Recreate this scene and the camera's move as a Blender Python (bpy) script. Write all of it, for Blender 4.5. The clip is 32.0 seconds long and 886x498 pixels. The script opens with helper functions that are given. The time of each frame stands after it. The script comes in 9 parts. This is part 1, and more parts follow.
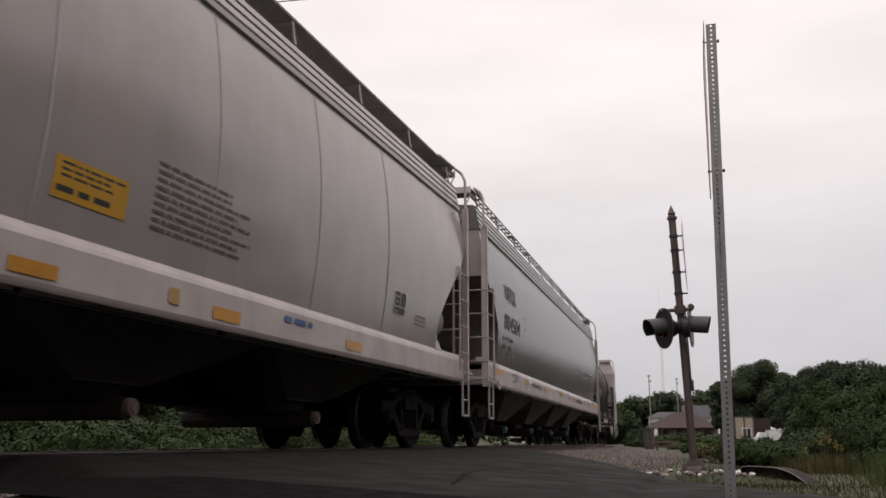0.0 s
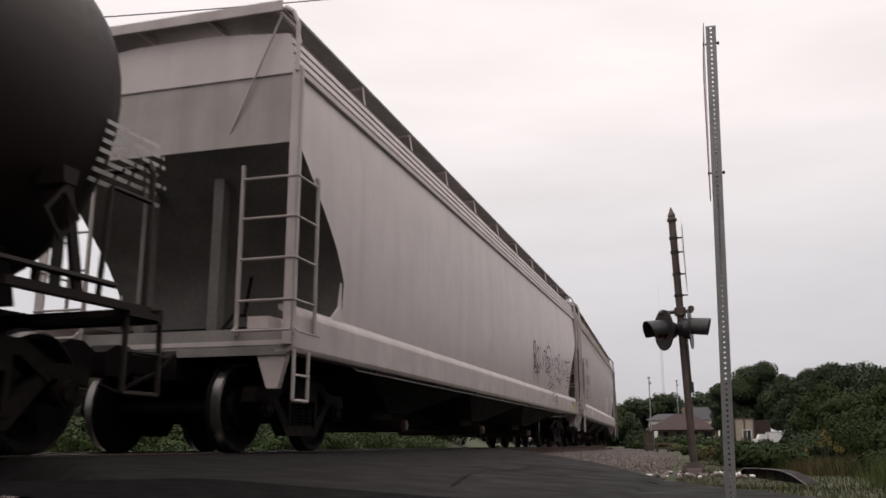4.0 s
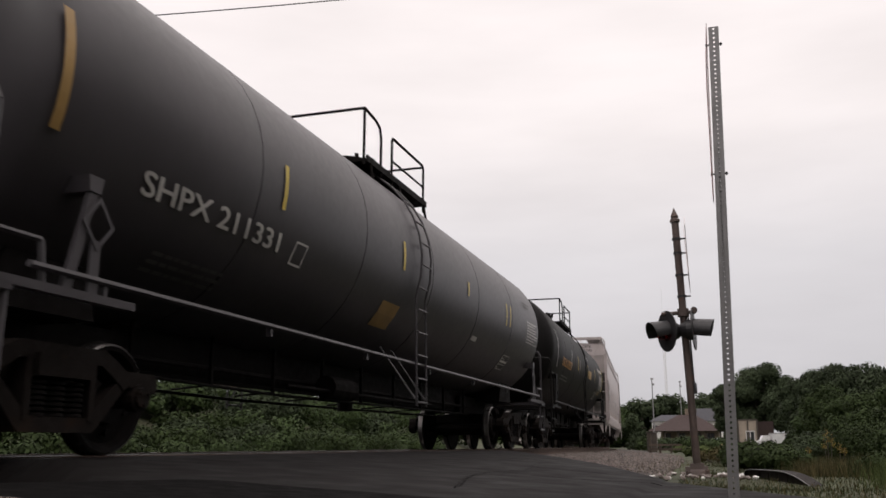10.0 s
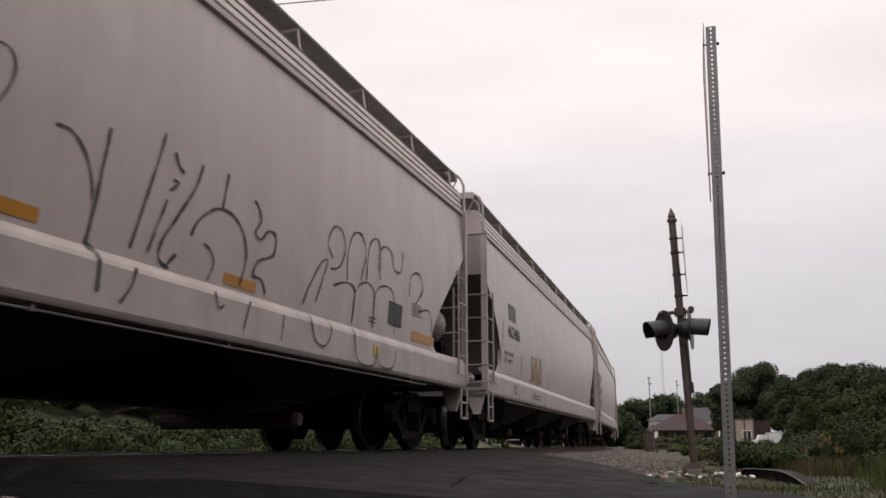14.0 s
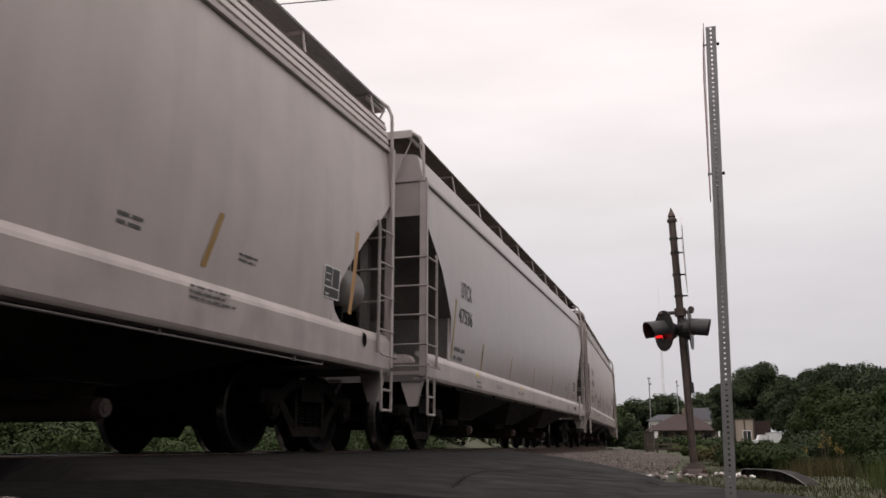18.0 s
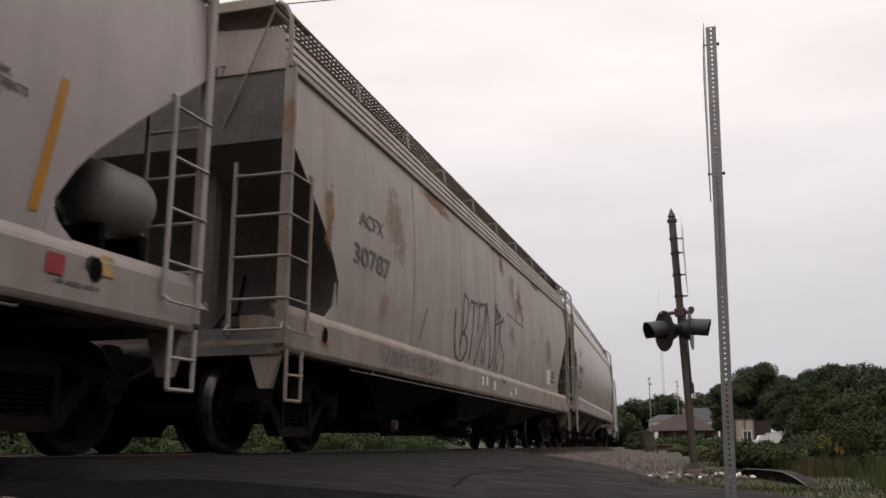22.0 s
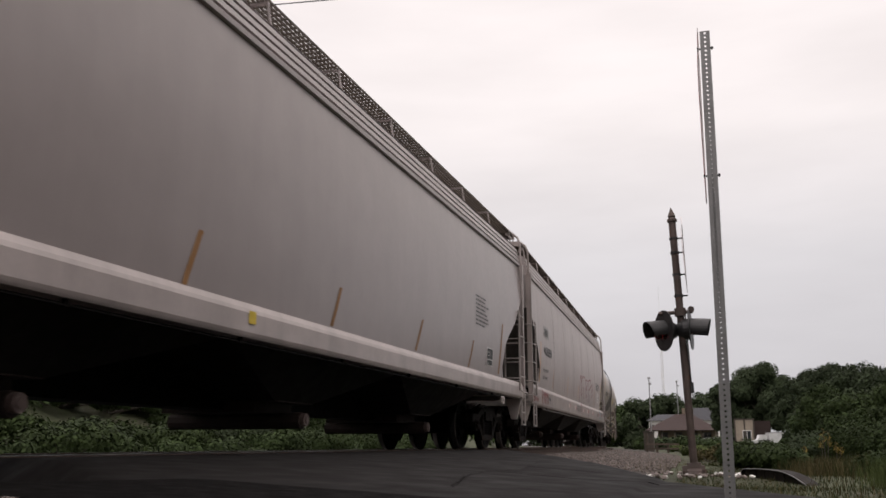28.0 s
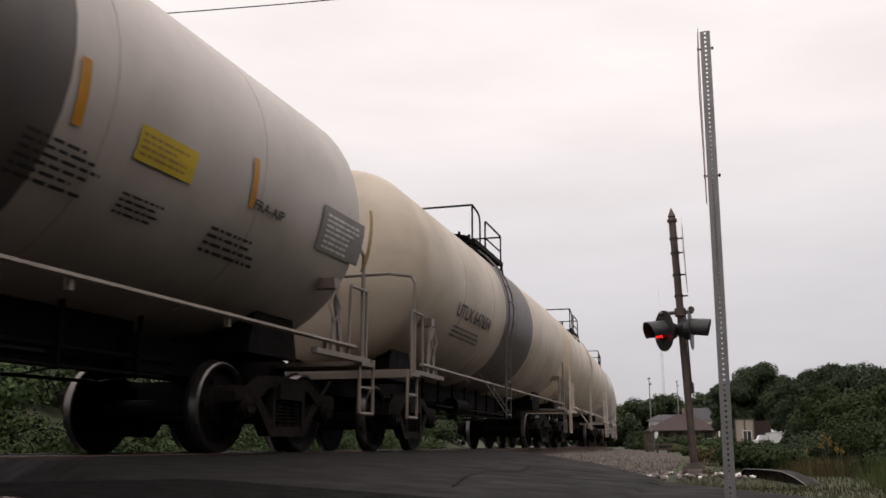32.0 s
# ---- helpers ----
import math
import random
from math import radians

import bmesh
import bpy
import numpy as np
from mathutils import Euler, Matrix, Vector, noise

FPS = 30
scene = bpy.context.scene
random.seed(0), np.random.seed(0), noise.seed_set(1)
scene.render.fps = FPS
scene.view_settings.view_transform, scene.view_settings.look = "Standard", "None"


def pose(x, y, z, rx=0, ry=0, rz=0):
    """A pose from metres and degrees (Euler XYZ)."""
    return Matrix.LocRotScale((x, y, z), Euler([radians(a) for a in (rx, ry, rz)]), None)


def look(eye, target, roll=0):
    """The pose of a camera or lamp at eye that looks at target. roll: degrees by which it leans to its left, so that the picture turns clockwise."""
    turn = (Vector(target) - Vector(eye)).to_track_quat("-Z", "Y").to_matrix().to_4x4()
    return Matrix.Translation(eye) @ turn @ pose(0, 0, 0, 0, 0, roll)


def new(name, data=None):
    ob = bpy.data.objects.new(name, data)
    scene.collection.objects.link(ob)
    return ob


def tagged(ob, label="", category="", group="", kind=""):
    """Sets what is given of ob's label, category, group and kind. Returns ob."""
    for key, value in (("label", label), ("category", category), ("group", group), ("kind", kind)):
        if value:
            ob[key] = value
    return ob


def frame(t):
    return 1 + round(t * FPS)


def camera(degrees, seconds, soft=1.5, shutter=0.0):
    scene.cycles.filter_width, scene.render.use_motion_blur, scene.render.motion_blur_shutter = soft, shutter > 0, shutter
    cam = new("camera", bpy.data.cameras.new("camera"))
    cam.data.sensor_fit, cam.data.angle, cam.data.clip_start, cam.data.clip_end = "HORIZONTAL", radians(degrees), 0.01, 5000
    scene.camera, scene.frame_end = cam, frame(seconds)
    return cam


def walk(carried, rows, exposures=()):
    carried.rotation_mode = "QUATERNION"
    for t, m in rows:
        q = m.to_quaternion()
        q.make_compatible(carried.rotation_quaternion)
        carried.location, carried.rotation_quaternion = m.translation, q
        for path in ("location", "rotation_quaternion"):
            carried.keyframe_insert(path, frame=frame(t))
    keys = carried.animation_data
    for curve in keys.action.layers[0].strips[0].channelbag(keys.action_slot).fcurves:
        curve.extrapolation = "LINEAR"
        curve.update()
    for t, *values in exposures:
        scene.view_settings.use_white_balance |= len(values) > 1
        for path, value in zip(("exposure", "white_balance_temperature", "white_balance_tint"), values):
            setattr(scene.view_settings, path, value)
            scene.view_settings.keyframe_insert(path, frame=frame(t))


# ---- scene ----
import functools

# ---- camera ----
YAW, PITCH, ROLL = 18.47, 12.61, 0.0
EYE = (0.0, 0.0, 0.078)
cam = camera(53.67, 32.0, soft=1.6, shutter=0.1)


def aim(dx=0.0, dy=0.0):
    """Camera pose, turned by a small shake dx, dy in thousandths of a radian."""
    return pose(*EYE, 90 + PITCH + dy * 0.0573, 0, YAW + dx * 0.0573)


walk(cam, [
    (0.0, aim(0, -2.6)), (0.5, aim(0, -1.2)), (1.0, aim(0, -0.9)), (3.0, aim(0, -0.6)), (5.5, aim(0, -0.3)),
    (7.0, aim(0.6, 0.2)), (9.4, aim(0.2, 0.4)), (9.8, aim(3.2, 0.8)), (10.3, aim(3.2, 0.8)), (10.8, aim(1.6, 0.5)),
    (11.5, aim(0.6, 0.2)), (12.2, aim(0.1, 0.0)), (16.0, aim(0.0, 0.1)), (22.5, aim(0.2, 0.4)), (28.0, aim(0.0, 0.1)),
    (32.0, aim(0.2, 0.3))])

# ---- track and train plan ----
TRACK_X, CURVE_Y, RADIUS = -5.77, 4.9, 419.0
SPEED = ((0, 10.80), (6, 11.02), (12, 10.93), (18, 10.655), (24, 10.99), (32, 10.85))


def travelled(t):
    """Metres the train has rolled at t seconds."""
    total = 0.0
    for (ta, va), (tb, vb) in zip(SPEED, SPEED[1:]):
        if t <= ta:
            break
        u = min(t, tb)
        vu = va + (vb - va) * (u - ta) / (tb - ta)
        total += (va + vu) / 2 * (u - ta)
    return total + max(0.0, t - 32) * SPEED[-1][1]


def on_track(s, lat=0.0, z=0.0):
    """A place on the track: s metres along it, lat to its right."""
    a = max(0.0, s - CURVE_Y) / RADIUS
    x, y = (TRACK_X - RADIUS * (1 - math.cos(a)), CURVE_Y + RADIUS * math.sin(a)) if s > CURVE_Y else (TRACK_X, s)
    return Vector((x + lat * math.cos(a), y + lat * math.sin(a), z))


def track_x(y):
    return TRACK_X - max(0.0, y - CURVE_Y) ** 2 / (2 * RADIUS)


# ---- world and light ----
world = bpy.data.worlds.new("overcast_sky")
scene.world = world
world.use_nodes = True
wn, wl = world.node_tree.nodes, world.node_tree.links
wn.clear()
SUN_UP, SUN_TURN = radians(58), radians(150)
sky = wn.new("ShaderNodeTexSky")
sky.sky_type, sky.sun_disc, sky.sun_elevation, sky.sun_rotation = "NISHITA", False, SUN_UP, SUN_TURN
coord = wn.new("ShaderNodeTexCoord")
sep = wn.new("ShaderNodeSeparateXYZ")
wl.new(coord.outputs["Generated"], sep.inputs[0])
ramp = wn.new("ShaderNodeValToRGB")
ramp.color_ramp.elements[0].position, ramp.color_ramp.elements[0].color = 0.0, (0.55, 0.53, 0.56, 1)
ramp.color_ramp.elements[1].position, ramp.color_ramp.elements[1].color = 1.0, (2.1, 1.92, 1.88, 1)
e = ramp.color_ramp.elements.new(0.2)
e.color = (0.79, 0.755, 0.772, 1)
e = ramp.color_ramp.elements.new(0.34)
e.color = (1.0, 0.925, 0.916, 1)
e = ramp.color_ramp.elements.new(0.52)
e.color = (1.09, 0.998, 0.985, 1)
wl.new(sep.outputs["Z"], ramp.inputs[0])
cm = wn.new("ShaderNodeMapping")
cm.inputs["Scale"].default_value = (1.6, 1.6, 7.0)
wl.new(coord.outputs["Generated"], cm.inputs[0])
cloud = wn.new("ShaderNodeTexNoise")
cloud.inputs["Scale"].default_value, cloud.inputs["Detail"].default_value = 2.2, 5.0
wl.new(cm.outputs[0], cloud.inputs[0])
cmap = wn.new("ShaderNodeMapRange")
cmap.inputs["From Min"].default_value, cmap.inputs["From Max"].default_value = 0.3, 0.7
cmap.inputs["To Min"].default_value, cmap.inputs["To Max"].default_value = 0.94, 1.05
wl.new(cloud.outputs["Fac"], cmap.inputs[0])
mul = wn.new("ShaderNodeVectorMath")
mul.operation = "SCALE"
wl.new(ramp.outputs[0], mul.inputs[0])
wl.new(cmap.outputs[0], mul.inputs["Scale"])
veil = wn.new("ShaderNodeBackground")
veil.inputs["Strength"].default_value = 1.0
wl.new(mul.outputs[0], veil.inputs["Color"])
blue = wn.new("ShaderNodeBackground")
blue.inputs["Strength"].default_value = 0.05
wl.new(sky.outputs[0], blue.inputs["Color"])
mixs = wn.new("ShaderNodeMixShader")
mixs.inputs[0].default_value = 0.94
wl.new(blue.outputs[0], mixs.inputs[1])
wl.new(veil.outputs[0], mixs.inputs[2])
wout = wn.new("ShaderNodeOutputWorld")
wl.new(mixs.outputs[0], wout.inputs[0])

sun = new("sun", bpy.data.lights.new("sun", "SUN"))
sun.data.energy, sun.data.angle, sun.data.color = 0.5, radians(25), (1.0, 0.96, 0.92)
sun.matrix_world = look((0, 0, 60), (0 - math.sin(SUN_TURN) * 40, 0 - math.cos(SUN_TURN) * 40, 0))
scene.view_settings.exposure = 0.0


# ---- materials ----
def mat(name, col, rough=0.6, metal=0.0, var=0.18, scale=2.0, bump=0.05, bscale=60.0, dirt=None, dirt_amount=0.0, dirt_scale=(3, 3, 0.35), rust=None, rust_edge=0.62, rust_scale=2.5, island=0.0, each=0.0, glow=0.0, spec=0.5, fade=None, wave=0.0, soft=0.0):
    """A surface: base colour with broad and fine noise, optional streaked dirt, rust patches and relief."""
    m = bpy.data.materials.new(name)
    m.use_nodes = True
    n, l = m.node_tree.nodes, m.node_tree.links
    b = n["Principled BSDF"]
    b.inputs["Roughness"].default_value, b.inputs["Metallic"].default_value = rough, metal
    b.inputs["Specular IOR Level"].default_value = spec
    tc = n.new("ShaderNodeTexCoord")

    def noise_at(sc, detail=4.0, stretch=None):
        t = n.new("ShaderNodeTexNoise")
        t.inputs["Scale"].default_value, t.inputs["Detail"].default_value = sc, detail
        src = tc.outputs["Object"]
        if stretch:
            mp = n.new("ShaderNodeMapping")
            mp.inputs["Scale"].default_value = stretch
            l.new(src, mp.inputs[0])
            src = mp.outputs[0]
        l.new(src, t.inputs[0])
        return t.outputs["Fac"]

    def spread(fac, a, z, lo, hi):
        r = n.new("ShaderNodeMapRange")
        for key, v in (("From Min", a), ("From Max", z), ("To Min", lo), ("To Max", hi)):
            r.inputs[key].default_value = v
        l.new(fac, r.inputs[0])
        return r.outputs[0]

    def blend(fac, a, c, mode="MIX"):
        x = n.new("ShaderNodeMix")
        x.data_type, x.blend_type = "RGBA", mode
        if isinstance(fac, float):
            x.inputs[0].default_value = fac
        else:
            l.new(fac, x.inputs[0])
        for k, v in ((6, a), (7, c)):
            if isinstance(v, tuple):
                x.inputs[k].default_value = (*v, 1)
            else:
                l.new(v, x.inputs[k])
        return x.outputs[2]

    def scaled(colour, fac):
        s = n.new("ShaderNodeVectorMath")
        s.operation = "SCALE"
        if isinstance(colour, tuple):
            s.inputs[0].default_value = colour
        else:
            l.new(colour, s.inputs[0])
        l.new(fac, s.inputs["Scale"])
        return s.outputs[0]

    grain = 0.5 if bump > 0.005 else 0.15
    c = scaled(tuple(col), spread(noise_at(scale), 0.25, 0.75, 1 - var, 1 + var))
    c = scaled(c, spread(noise_at(scale * 14, 3.0), 0.25, 0.75, 1 - var * grain, 1 + var * grain))
    if dirt:
        c = blend(spread(noise_at(1.0, 6.0, dirt_scale), 0.45, 0.8, 0.0, dirt_amount), c, tuple(dirt))
    if rust:
        c = blend(spread(noise_at(rust_scale, 7.0), rust_edge, rust_edge + 0.08, 0.0, 1.0), c, tuple(rust))
    if fade:
        # weathering that thins out with height on the car: colour, low, high
        sx = n.new("ShaderNodeSeparateXYZ")
        l.new(tc.outputs["Object"], sx.inputs[0])
        up = spread(sx.outputs["Z"], fade[1], fade[2], 0.0, 1.0)
        mixf = n.new("ShaderNodeMath")
        mixf.operation = "MULTIPLY"
        l.new(up, mixf.inputs[0])
        l.new(spread(noise_at(1.1, 6.0), 0.32, 0.62, 0.15, 1.0), mixf.inputs[1])
        c = blend(mixf.outputs[0], c, tuple(fade[0]))
    if island:
        g = n.new("ShaderNodeNewGeometry")
        c = scaled(c, spread(g.outputs["Random Per Island"], 0, 1, 1 - island, 1 + island))
    if each:
        g = n.new("ShaderNodeObjectInfo")
        c = scaled(c, spread(g.outputs["Random"], 0, 1, 1 - each, 1 + each))
    l.new(c, b.inputs["Base Color"])
    l.new(spread(noise_at(scale * 5), 0.3, 0.7, max(0.02, rough - 0.2 * grain), min(1, rough + 0.2 * grain)), b.inputs["Roughness"])
    bw = None
    if wave:
        # buckled sheet metal: broad upright ripples
        bw = n.new("ShaderNodeBump")
        bw.inputs["Strength"].default_value, bw.inputs["Distance"].default_value = wave, 0.03
        l.new(noise_at(1.0, 1.0, (1.0, 2.2, 0.4)), bw.inputs["Height"])
        l.new(bw.outputs[0], b.inputs["Normal"])
    if bump > 0.003:
        bp = n.new("ShaderNodeBump")
        bp.inputs["Strength"].default_value, bp.inputs["Distance"].default_value = bump, 0.02
        l.new(noise_at(bscale), bp.inputs["Height"])
        if bw:
            l.new(bw.outputs[0], bp.inputs["Normal"])
        l.new(bp.outputs[0], b.inputs["Normal"])
    if soft:
        # a film of paint or rust that thins out towards its rim
        at_rim = n.new("ShaderNodeAttribute")
        at_rim.attribute_name = "cover"
        ragged = n.new("ShaderNodeMath")
        ragged.operation = "ADD"
        l.new(at_rim.outputs["Fac"], ragged.inputs[0])
        l.new(spread(noise_at(9.0, 5.0), 0.25, 0.75, -0.35, 0.35), ragged.inputs[1])
        l.new(spread(ragged.outputs[0], 0.12, 0.6, 0.0, soft), b.inputs["Alpha"])
    if glow:
        b.inputs["Emission Color"].default_value, b.inputs["Emission Strength"].default_value = (*col, 1), glow
    return m


GRIME = (0.16, 0.14, 0.125)
RUST = (0.22, 0.085, 0.035)
paint_light = mat("light_grey_car_paint", (0.492, 0.431, 0.422), 0.38, dirt=GRIME, dirt_amount=0.22, var=0.07, wave=0.12, bump=0.002)
paint_smooth = mat("pale_smooth_car_paint", (0.347, 0.303, 0.297), 0.32, dirt=GRIME, dirt_amount=0.12, var=0.05, wave=0.12, bump=0.002)
paint_mid = mat("mid_grey_car_paint", (0.136, 0.122, 0.121), 0.24, dirt=GRIME, dirt_amount=0.15, var=0.06, wave=0.12, bump=0.002, spec=0.6)
paint_old = mat("rust_flecked_grey_paint", (0.339, 0.298, 0.290), 0.5, dirt=GRIME, dirt_amount=0.35, var=0.14, wave=0.15, rust=RUST, rust_edge=0.68, rust_scale=0.9, bump=0.002)
paint_stained = mat("rust_stained_grey_paint", (0.326, 0.276, 0.246), 0.5, dirt=(0.17, 0.12, 0.085), dirt_amount=0.5, var=0.14, wave=0.15, rust=RUST, rust_edge=0.66, rust_scale=0.9, bump=0.002)
paint_rusty_sill = mat("rust_stained_sill_paint", (0.27, 0.225, 0.19), 0.6, dirt=(0.13, 0.075, 0.045), dirt_amount=0.6, var=0.2, rust=RUST, rust_edge=0.62, rust_scale=1.6, bump=0.02)
# End sill colour holds both grime and the shade under the end platform.
end_shade_grime = mat("shaded_grimy_end_sill_paint", (0.2, 0.18, 0.17), 0.6, dirt=(0.05, 0.043, 0.038), dirt_amount=0.9, dirt_scale=(1.5, 1.5, 1.0), var=0.2, bump=0.01)
fitting_grey = mat("scuffed_grey_fitting_paint", (0.335, 0.3, 0.287), 0.5, dirt=(0.1, 0.085, 0.075), dirt_amount=0.6, dirt_scale=(3, 3, 3), var=0.15, bump=0.01)
# Car ends: shade between coupled cars is mixed into this grey, besides the grime.
end_paint = mat("shaded_grimy_end_paint", (0.307, 0.270, 0.260), 0.5, dirt=GRIME, dirt_amount=0.6, var=0.15, bump=0.002)
reservoir_paint = mat("dusty_grey_reservoir_paint", (0.30, 0.28, 0.27), 0.45, dirt=GRIME, dirt_amount=0.5, var=0.12, bump=0.002)
paint_head = mat("shiny_light_grey_car_paint", (0.336, 0.297, 0.294), 0.2, dirt=GRIME, dirt_amount=0.15, var=0.07, wave=0.14, spec=0.6, bump=0.002)
paint_tan = mat("tan_grey_car_paint", (0.315, 0.274, 0.240), 0.36, dirt=GRIME, dirt_amount=0.1, var=0.05, wave=0.1, spec=0.5, bump=0.002)
paint_brown = mat("rusted_brown_car_paint", (0.078, 0.059, 0.047), 0.6, spec=0.3, var=0.14, scale=0.8, bump=0.01, dirt=(0.15, 0.062, 0.036), dirt_amount=0.55, dirt_scale=(0.9, 0.45, 0.9), fade=((0.17, 0.056, 0.03), 1.6, 3.2))
sill_tan = mat("dusty_tan_grey_sill_paint", (0.25, 0.225, 0.197), 0.5, dirt=GRIME, dirt_amount=0.5, bump=0.002)
sill_brown = mat("dusty_brown_sill_paint", (0.1147, 0.093, 0.0818), 0.6, var=0.12, dirt=(0.1, 0.06, 0.04), dirt_amount=0.5, bump=0.01)
rust_stain = mat("orange_rust_stain", (0.27, 0.14, 0.06), 0.8, var=0.35, scale=4, bump=0.02, soft=0.75)
rust_pale = mat("pale_tan_rust_wash", (0.33, 0.24, 0.14), 0.7, var=0.3, scale=4, bump=0.02, soft=0.55)
paint_sill = mat("white_grey_sill_paint", (0.424, 0.371, 0.359), 0.42, dirt=GRIME, dirt_amount=0.3, bump=0.002)
paint_dusty = mat("dusty_light_grey_car_paint", (0.4, 0.346, 0.335), 0.42, dirt=GRIME, dirt_amount=0.3, var=0.07, wave=0.12, bump=0.002)
paint_sill_dull = mat("dusty_brown_grey_sill_paint", (0.31, 0.262, 0.246), 0.5, dirt=GRIME, dirt_amount=0.5, bump=0.002)
tank_brown = mat("dirty_dark_brown_tank_paint", (0.016, 0.011, 0.0095), 0.5, dirt=(0.035, 0.024, 0.017), dirt_amount=0.6, spec=0.15, bump=0.002, dirt_scale=(0.5, 0.9, 1.1), var=0.08)
tank_grey = mat("dark_grey_tank_paint", (0.056, 0.051, 0.056), 0.42, dirt=(0.03, 0.03, 0.031), dirt_amount=0.5, spec=0.35, bump=0.002, dirt_scale=(0.5, 0.9, 1.1), var=0.08)
tank_black = mat("black_tank_paint", (0.0065, 0.006, 0.006), 0.5, dirt=(0.016, 0.014, 0.012), dirt_amount=0.4, spec=0.1, bump=0.002)
tank_white = mat("off_white_tank_paint", (0.455, 0.406, 0.374), 0.42, dirt=(0.2, 0.16, 0.11), dirt_amount=0.4, bump=0.002, dirt_scale=(0.5, 0.9, 1.1), var=0.08)
tank_cream = mat("stained_cream_tank_paint", (0.493, 0.419, 0.335), 0.46, dirt=(0.2, 0.15, 0.08), dirt_amount=0.5, bump=0.002, dirt_scale=(0.5, 0.9, 1.1), var=0.08)
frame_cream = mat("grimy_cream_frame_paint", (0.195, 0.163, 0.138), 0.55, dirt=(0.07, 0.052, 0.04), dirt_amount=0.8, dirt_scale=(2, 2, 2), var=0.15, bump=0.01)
band_grey = mat("dark_grey_tank_band_paint", (0.085, 0.075, 0.074), 0.5, dirt=(0.12, 0.085, 0.06), dirt_amount=0.5, bump=0.005)
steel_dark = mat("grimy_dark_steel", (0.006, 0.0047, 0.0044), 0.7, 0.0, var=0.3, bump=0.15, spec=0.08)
# Underside paints darkened: shade below the cars is in their colour, over some grime.
underbody = mat("shaded_grimy_underbody", (0.022, 0.0185, 0.017), 0.8, var=0.35, scale=1.2, bump=0.15, spec=0.2)
bay_shade = mat("shaded_grimy_bay_paint", (0.062, 0.055, 0.052), 0.7, var=0.3, scale=1.2, bump=0.08, spec=0.2)
# Slope sheets lie in shade; the shade and some soot are in this paint.
slope_shade = mat("shaded_slope_sheet_paint", (0.12, 0.112, 0.106), 0.7, var=0.3, scale=1.5, bump=0.1, spec=0.25)
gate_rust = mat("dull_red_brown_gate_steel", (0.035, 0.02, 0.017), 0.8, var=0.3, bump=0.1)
cap_dull = mat("dusty_rose_grey_outlet_cap", (0.16, 0.115, 0.105), 0.7, each=0.4)
pipe_grey = mat("dusty_grey_air_pipe", (0.22, 0.2, 0.19), 0.6, var=0.2)
board_grey = mat("grey_steel_walkway_planks", (0.22, 0.21, 0.205), 0.6, var=0.2)
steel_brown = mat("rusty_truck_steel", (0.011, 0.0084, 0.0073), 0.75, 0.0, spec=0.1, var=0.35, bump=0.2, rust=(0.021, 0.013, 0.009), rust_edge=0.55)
tread = mat("worn_wheel_tread", (0.16, 0.15, 0.145), 0.35, 0.9)
rail_head = mat("worn_rail_steel", (0.35, 0.32, 0.30), 0.3, 0.9)
rail_rust = mat("rusty_rail_web", (0.07, 0.042, 0.03), 0.8, 0.0, bump=0.2)
grating = mat("galvanized_walkway_grating", (0.30, 0.29, 0.285), 0.5, 0.5)
grating_dark = mat("weathered_brown_walkway", (0.10, 0.08, 0.065), 0.8)
ink = mat("black_lettering", (0.025, 0.025, 0.027), 0.5, var=0.1, bump=0)
ink_grey = mat("faded_grey_lettering", (0.085, 0.082, 0.082), 0.55, bump=0)
panel_grey = mat("weathered_grey_stencil_panel", (0.11, 0.105, 0.1), 0.5, bump=0, var=0.3, scale=6)
faded_grey = mat("faded_grey_overspray", (0.3, 0.28, 0.275), 0.5, bump=0)
ink_blue = mat("blue_lettering", (0.05, 0.10, 0.25), 0.5, bump=0)
ink_white = mat("white_lettering", (0.62, 0.60, 0.58), 0.5, bump=0)
ink_red = mat("dark_red_lettering", (0.30, 0.03, 0.035), 0.5, bump=0)
ink_faded_red = mat("faded_red_print", (0.33, 0.17, 0.17), 0.5, bump=0)
ink_maroon = mat("faded_maroon_spray_paint", (0.07, 0.022, 0.02), 0.6, var=0.4, scale=5, bump=0)
ink_purple = mat("faded_purple_spray_paint", (0.14, 0.11, 0.17), 0.55, bump=0)
ink_cyan = mat("pale_blue_spray_paint", (0.09, 0.2, 0.23), 0.55, bump=0)
SPRAY = {m: mat("sprayed_" + m.name, c, 0.55, var=0.25, scale=5, bump=0, soft=a) for m, c, a in ((ink, (0.028, 0.028, 0.03), 0.93), (ink_grey, (0.15, 0.145, 0.145), 0.8), (ink_purple, (0.10, 0.08, 0.13), 0.85), (ink_maroon, (0.075, 0.03, 0.027), 0.6), (ink_red, (0.26, 0.035, 0.04), 0.85))}
reflector = mat("amber_reflective_tape", (0.46, 0.21, 0.025), 0.35, var=0.25, bump=0)
reflector_brown = mat("weathered_brown_orange_tape", (0.27, 0.13, 0.04), 0.5, var=0.25, bump=0)
reflector_olive = mat("dirty_olive_amber_tape", (0.25, 0.175, 0.03), 0.5, var=0.3, bump=0)
reflector_yellow = mat("yellow_sticker", (0.58, 0.42, 0.03), 0.4, bump=0)
warning_amber = mat("amber_warning_sheet", (0.5, 0.27, 0.02), 0.4, var=0.15, bump=0)
reflector_dim = mat("faded_amber_tape", (0.33, 0.2, 0.06), 0.45, var=0.3, bump=0)
white_patch = mat("white_sticker", (0.72, 0.70, 0.68), 0.45, bump=0)


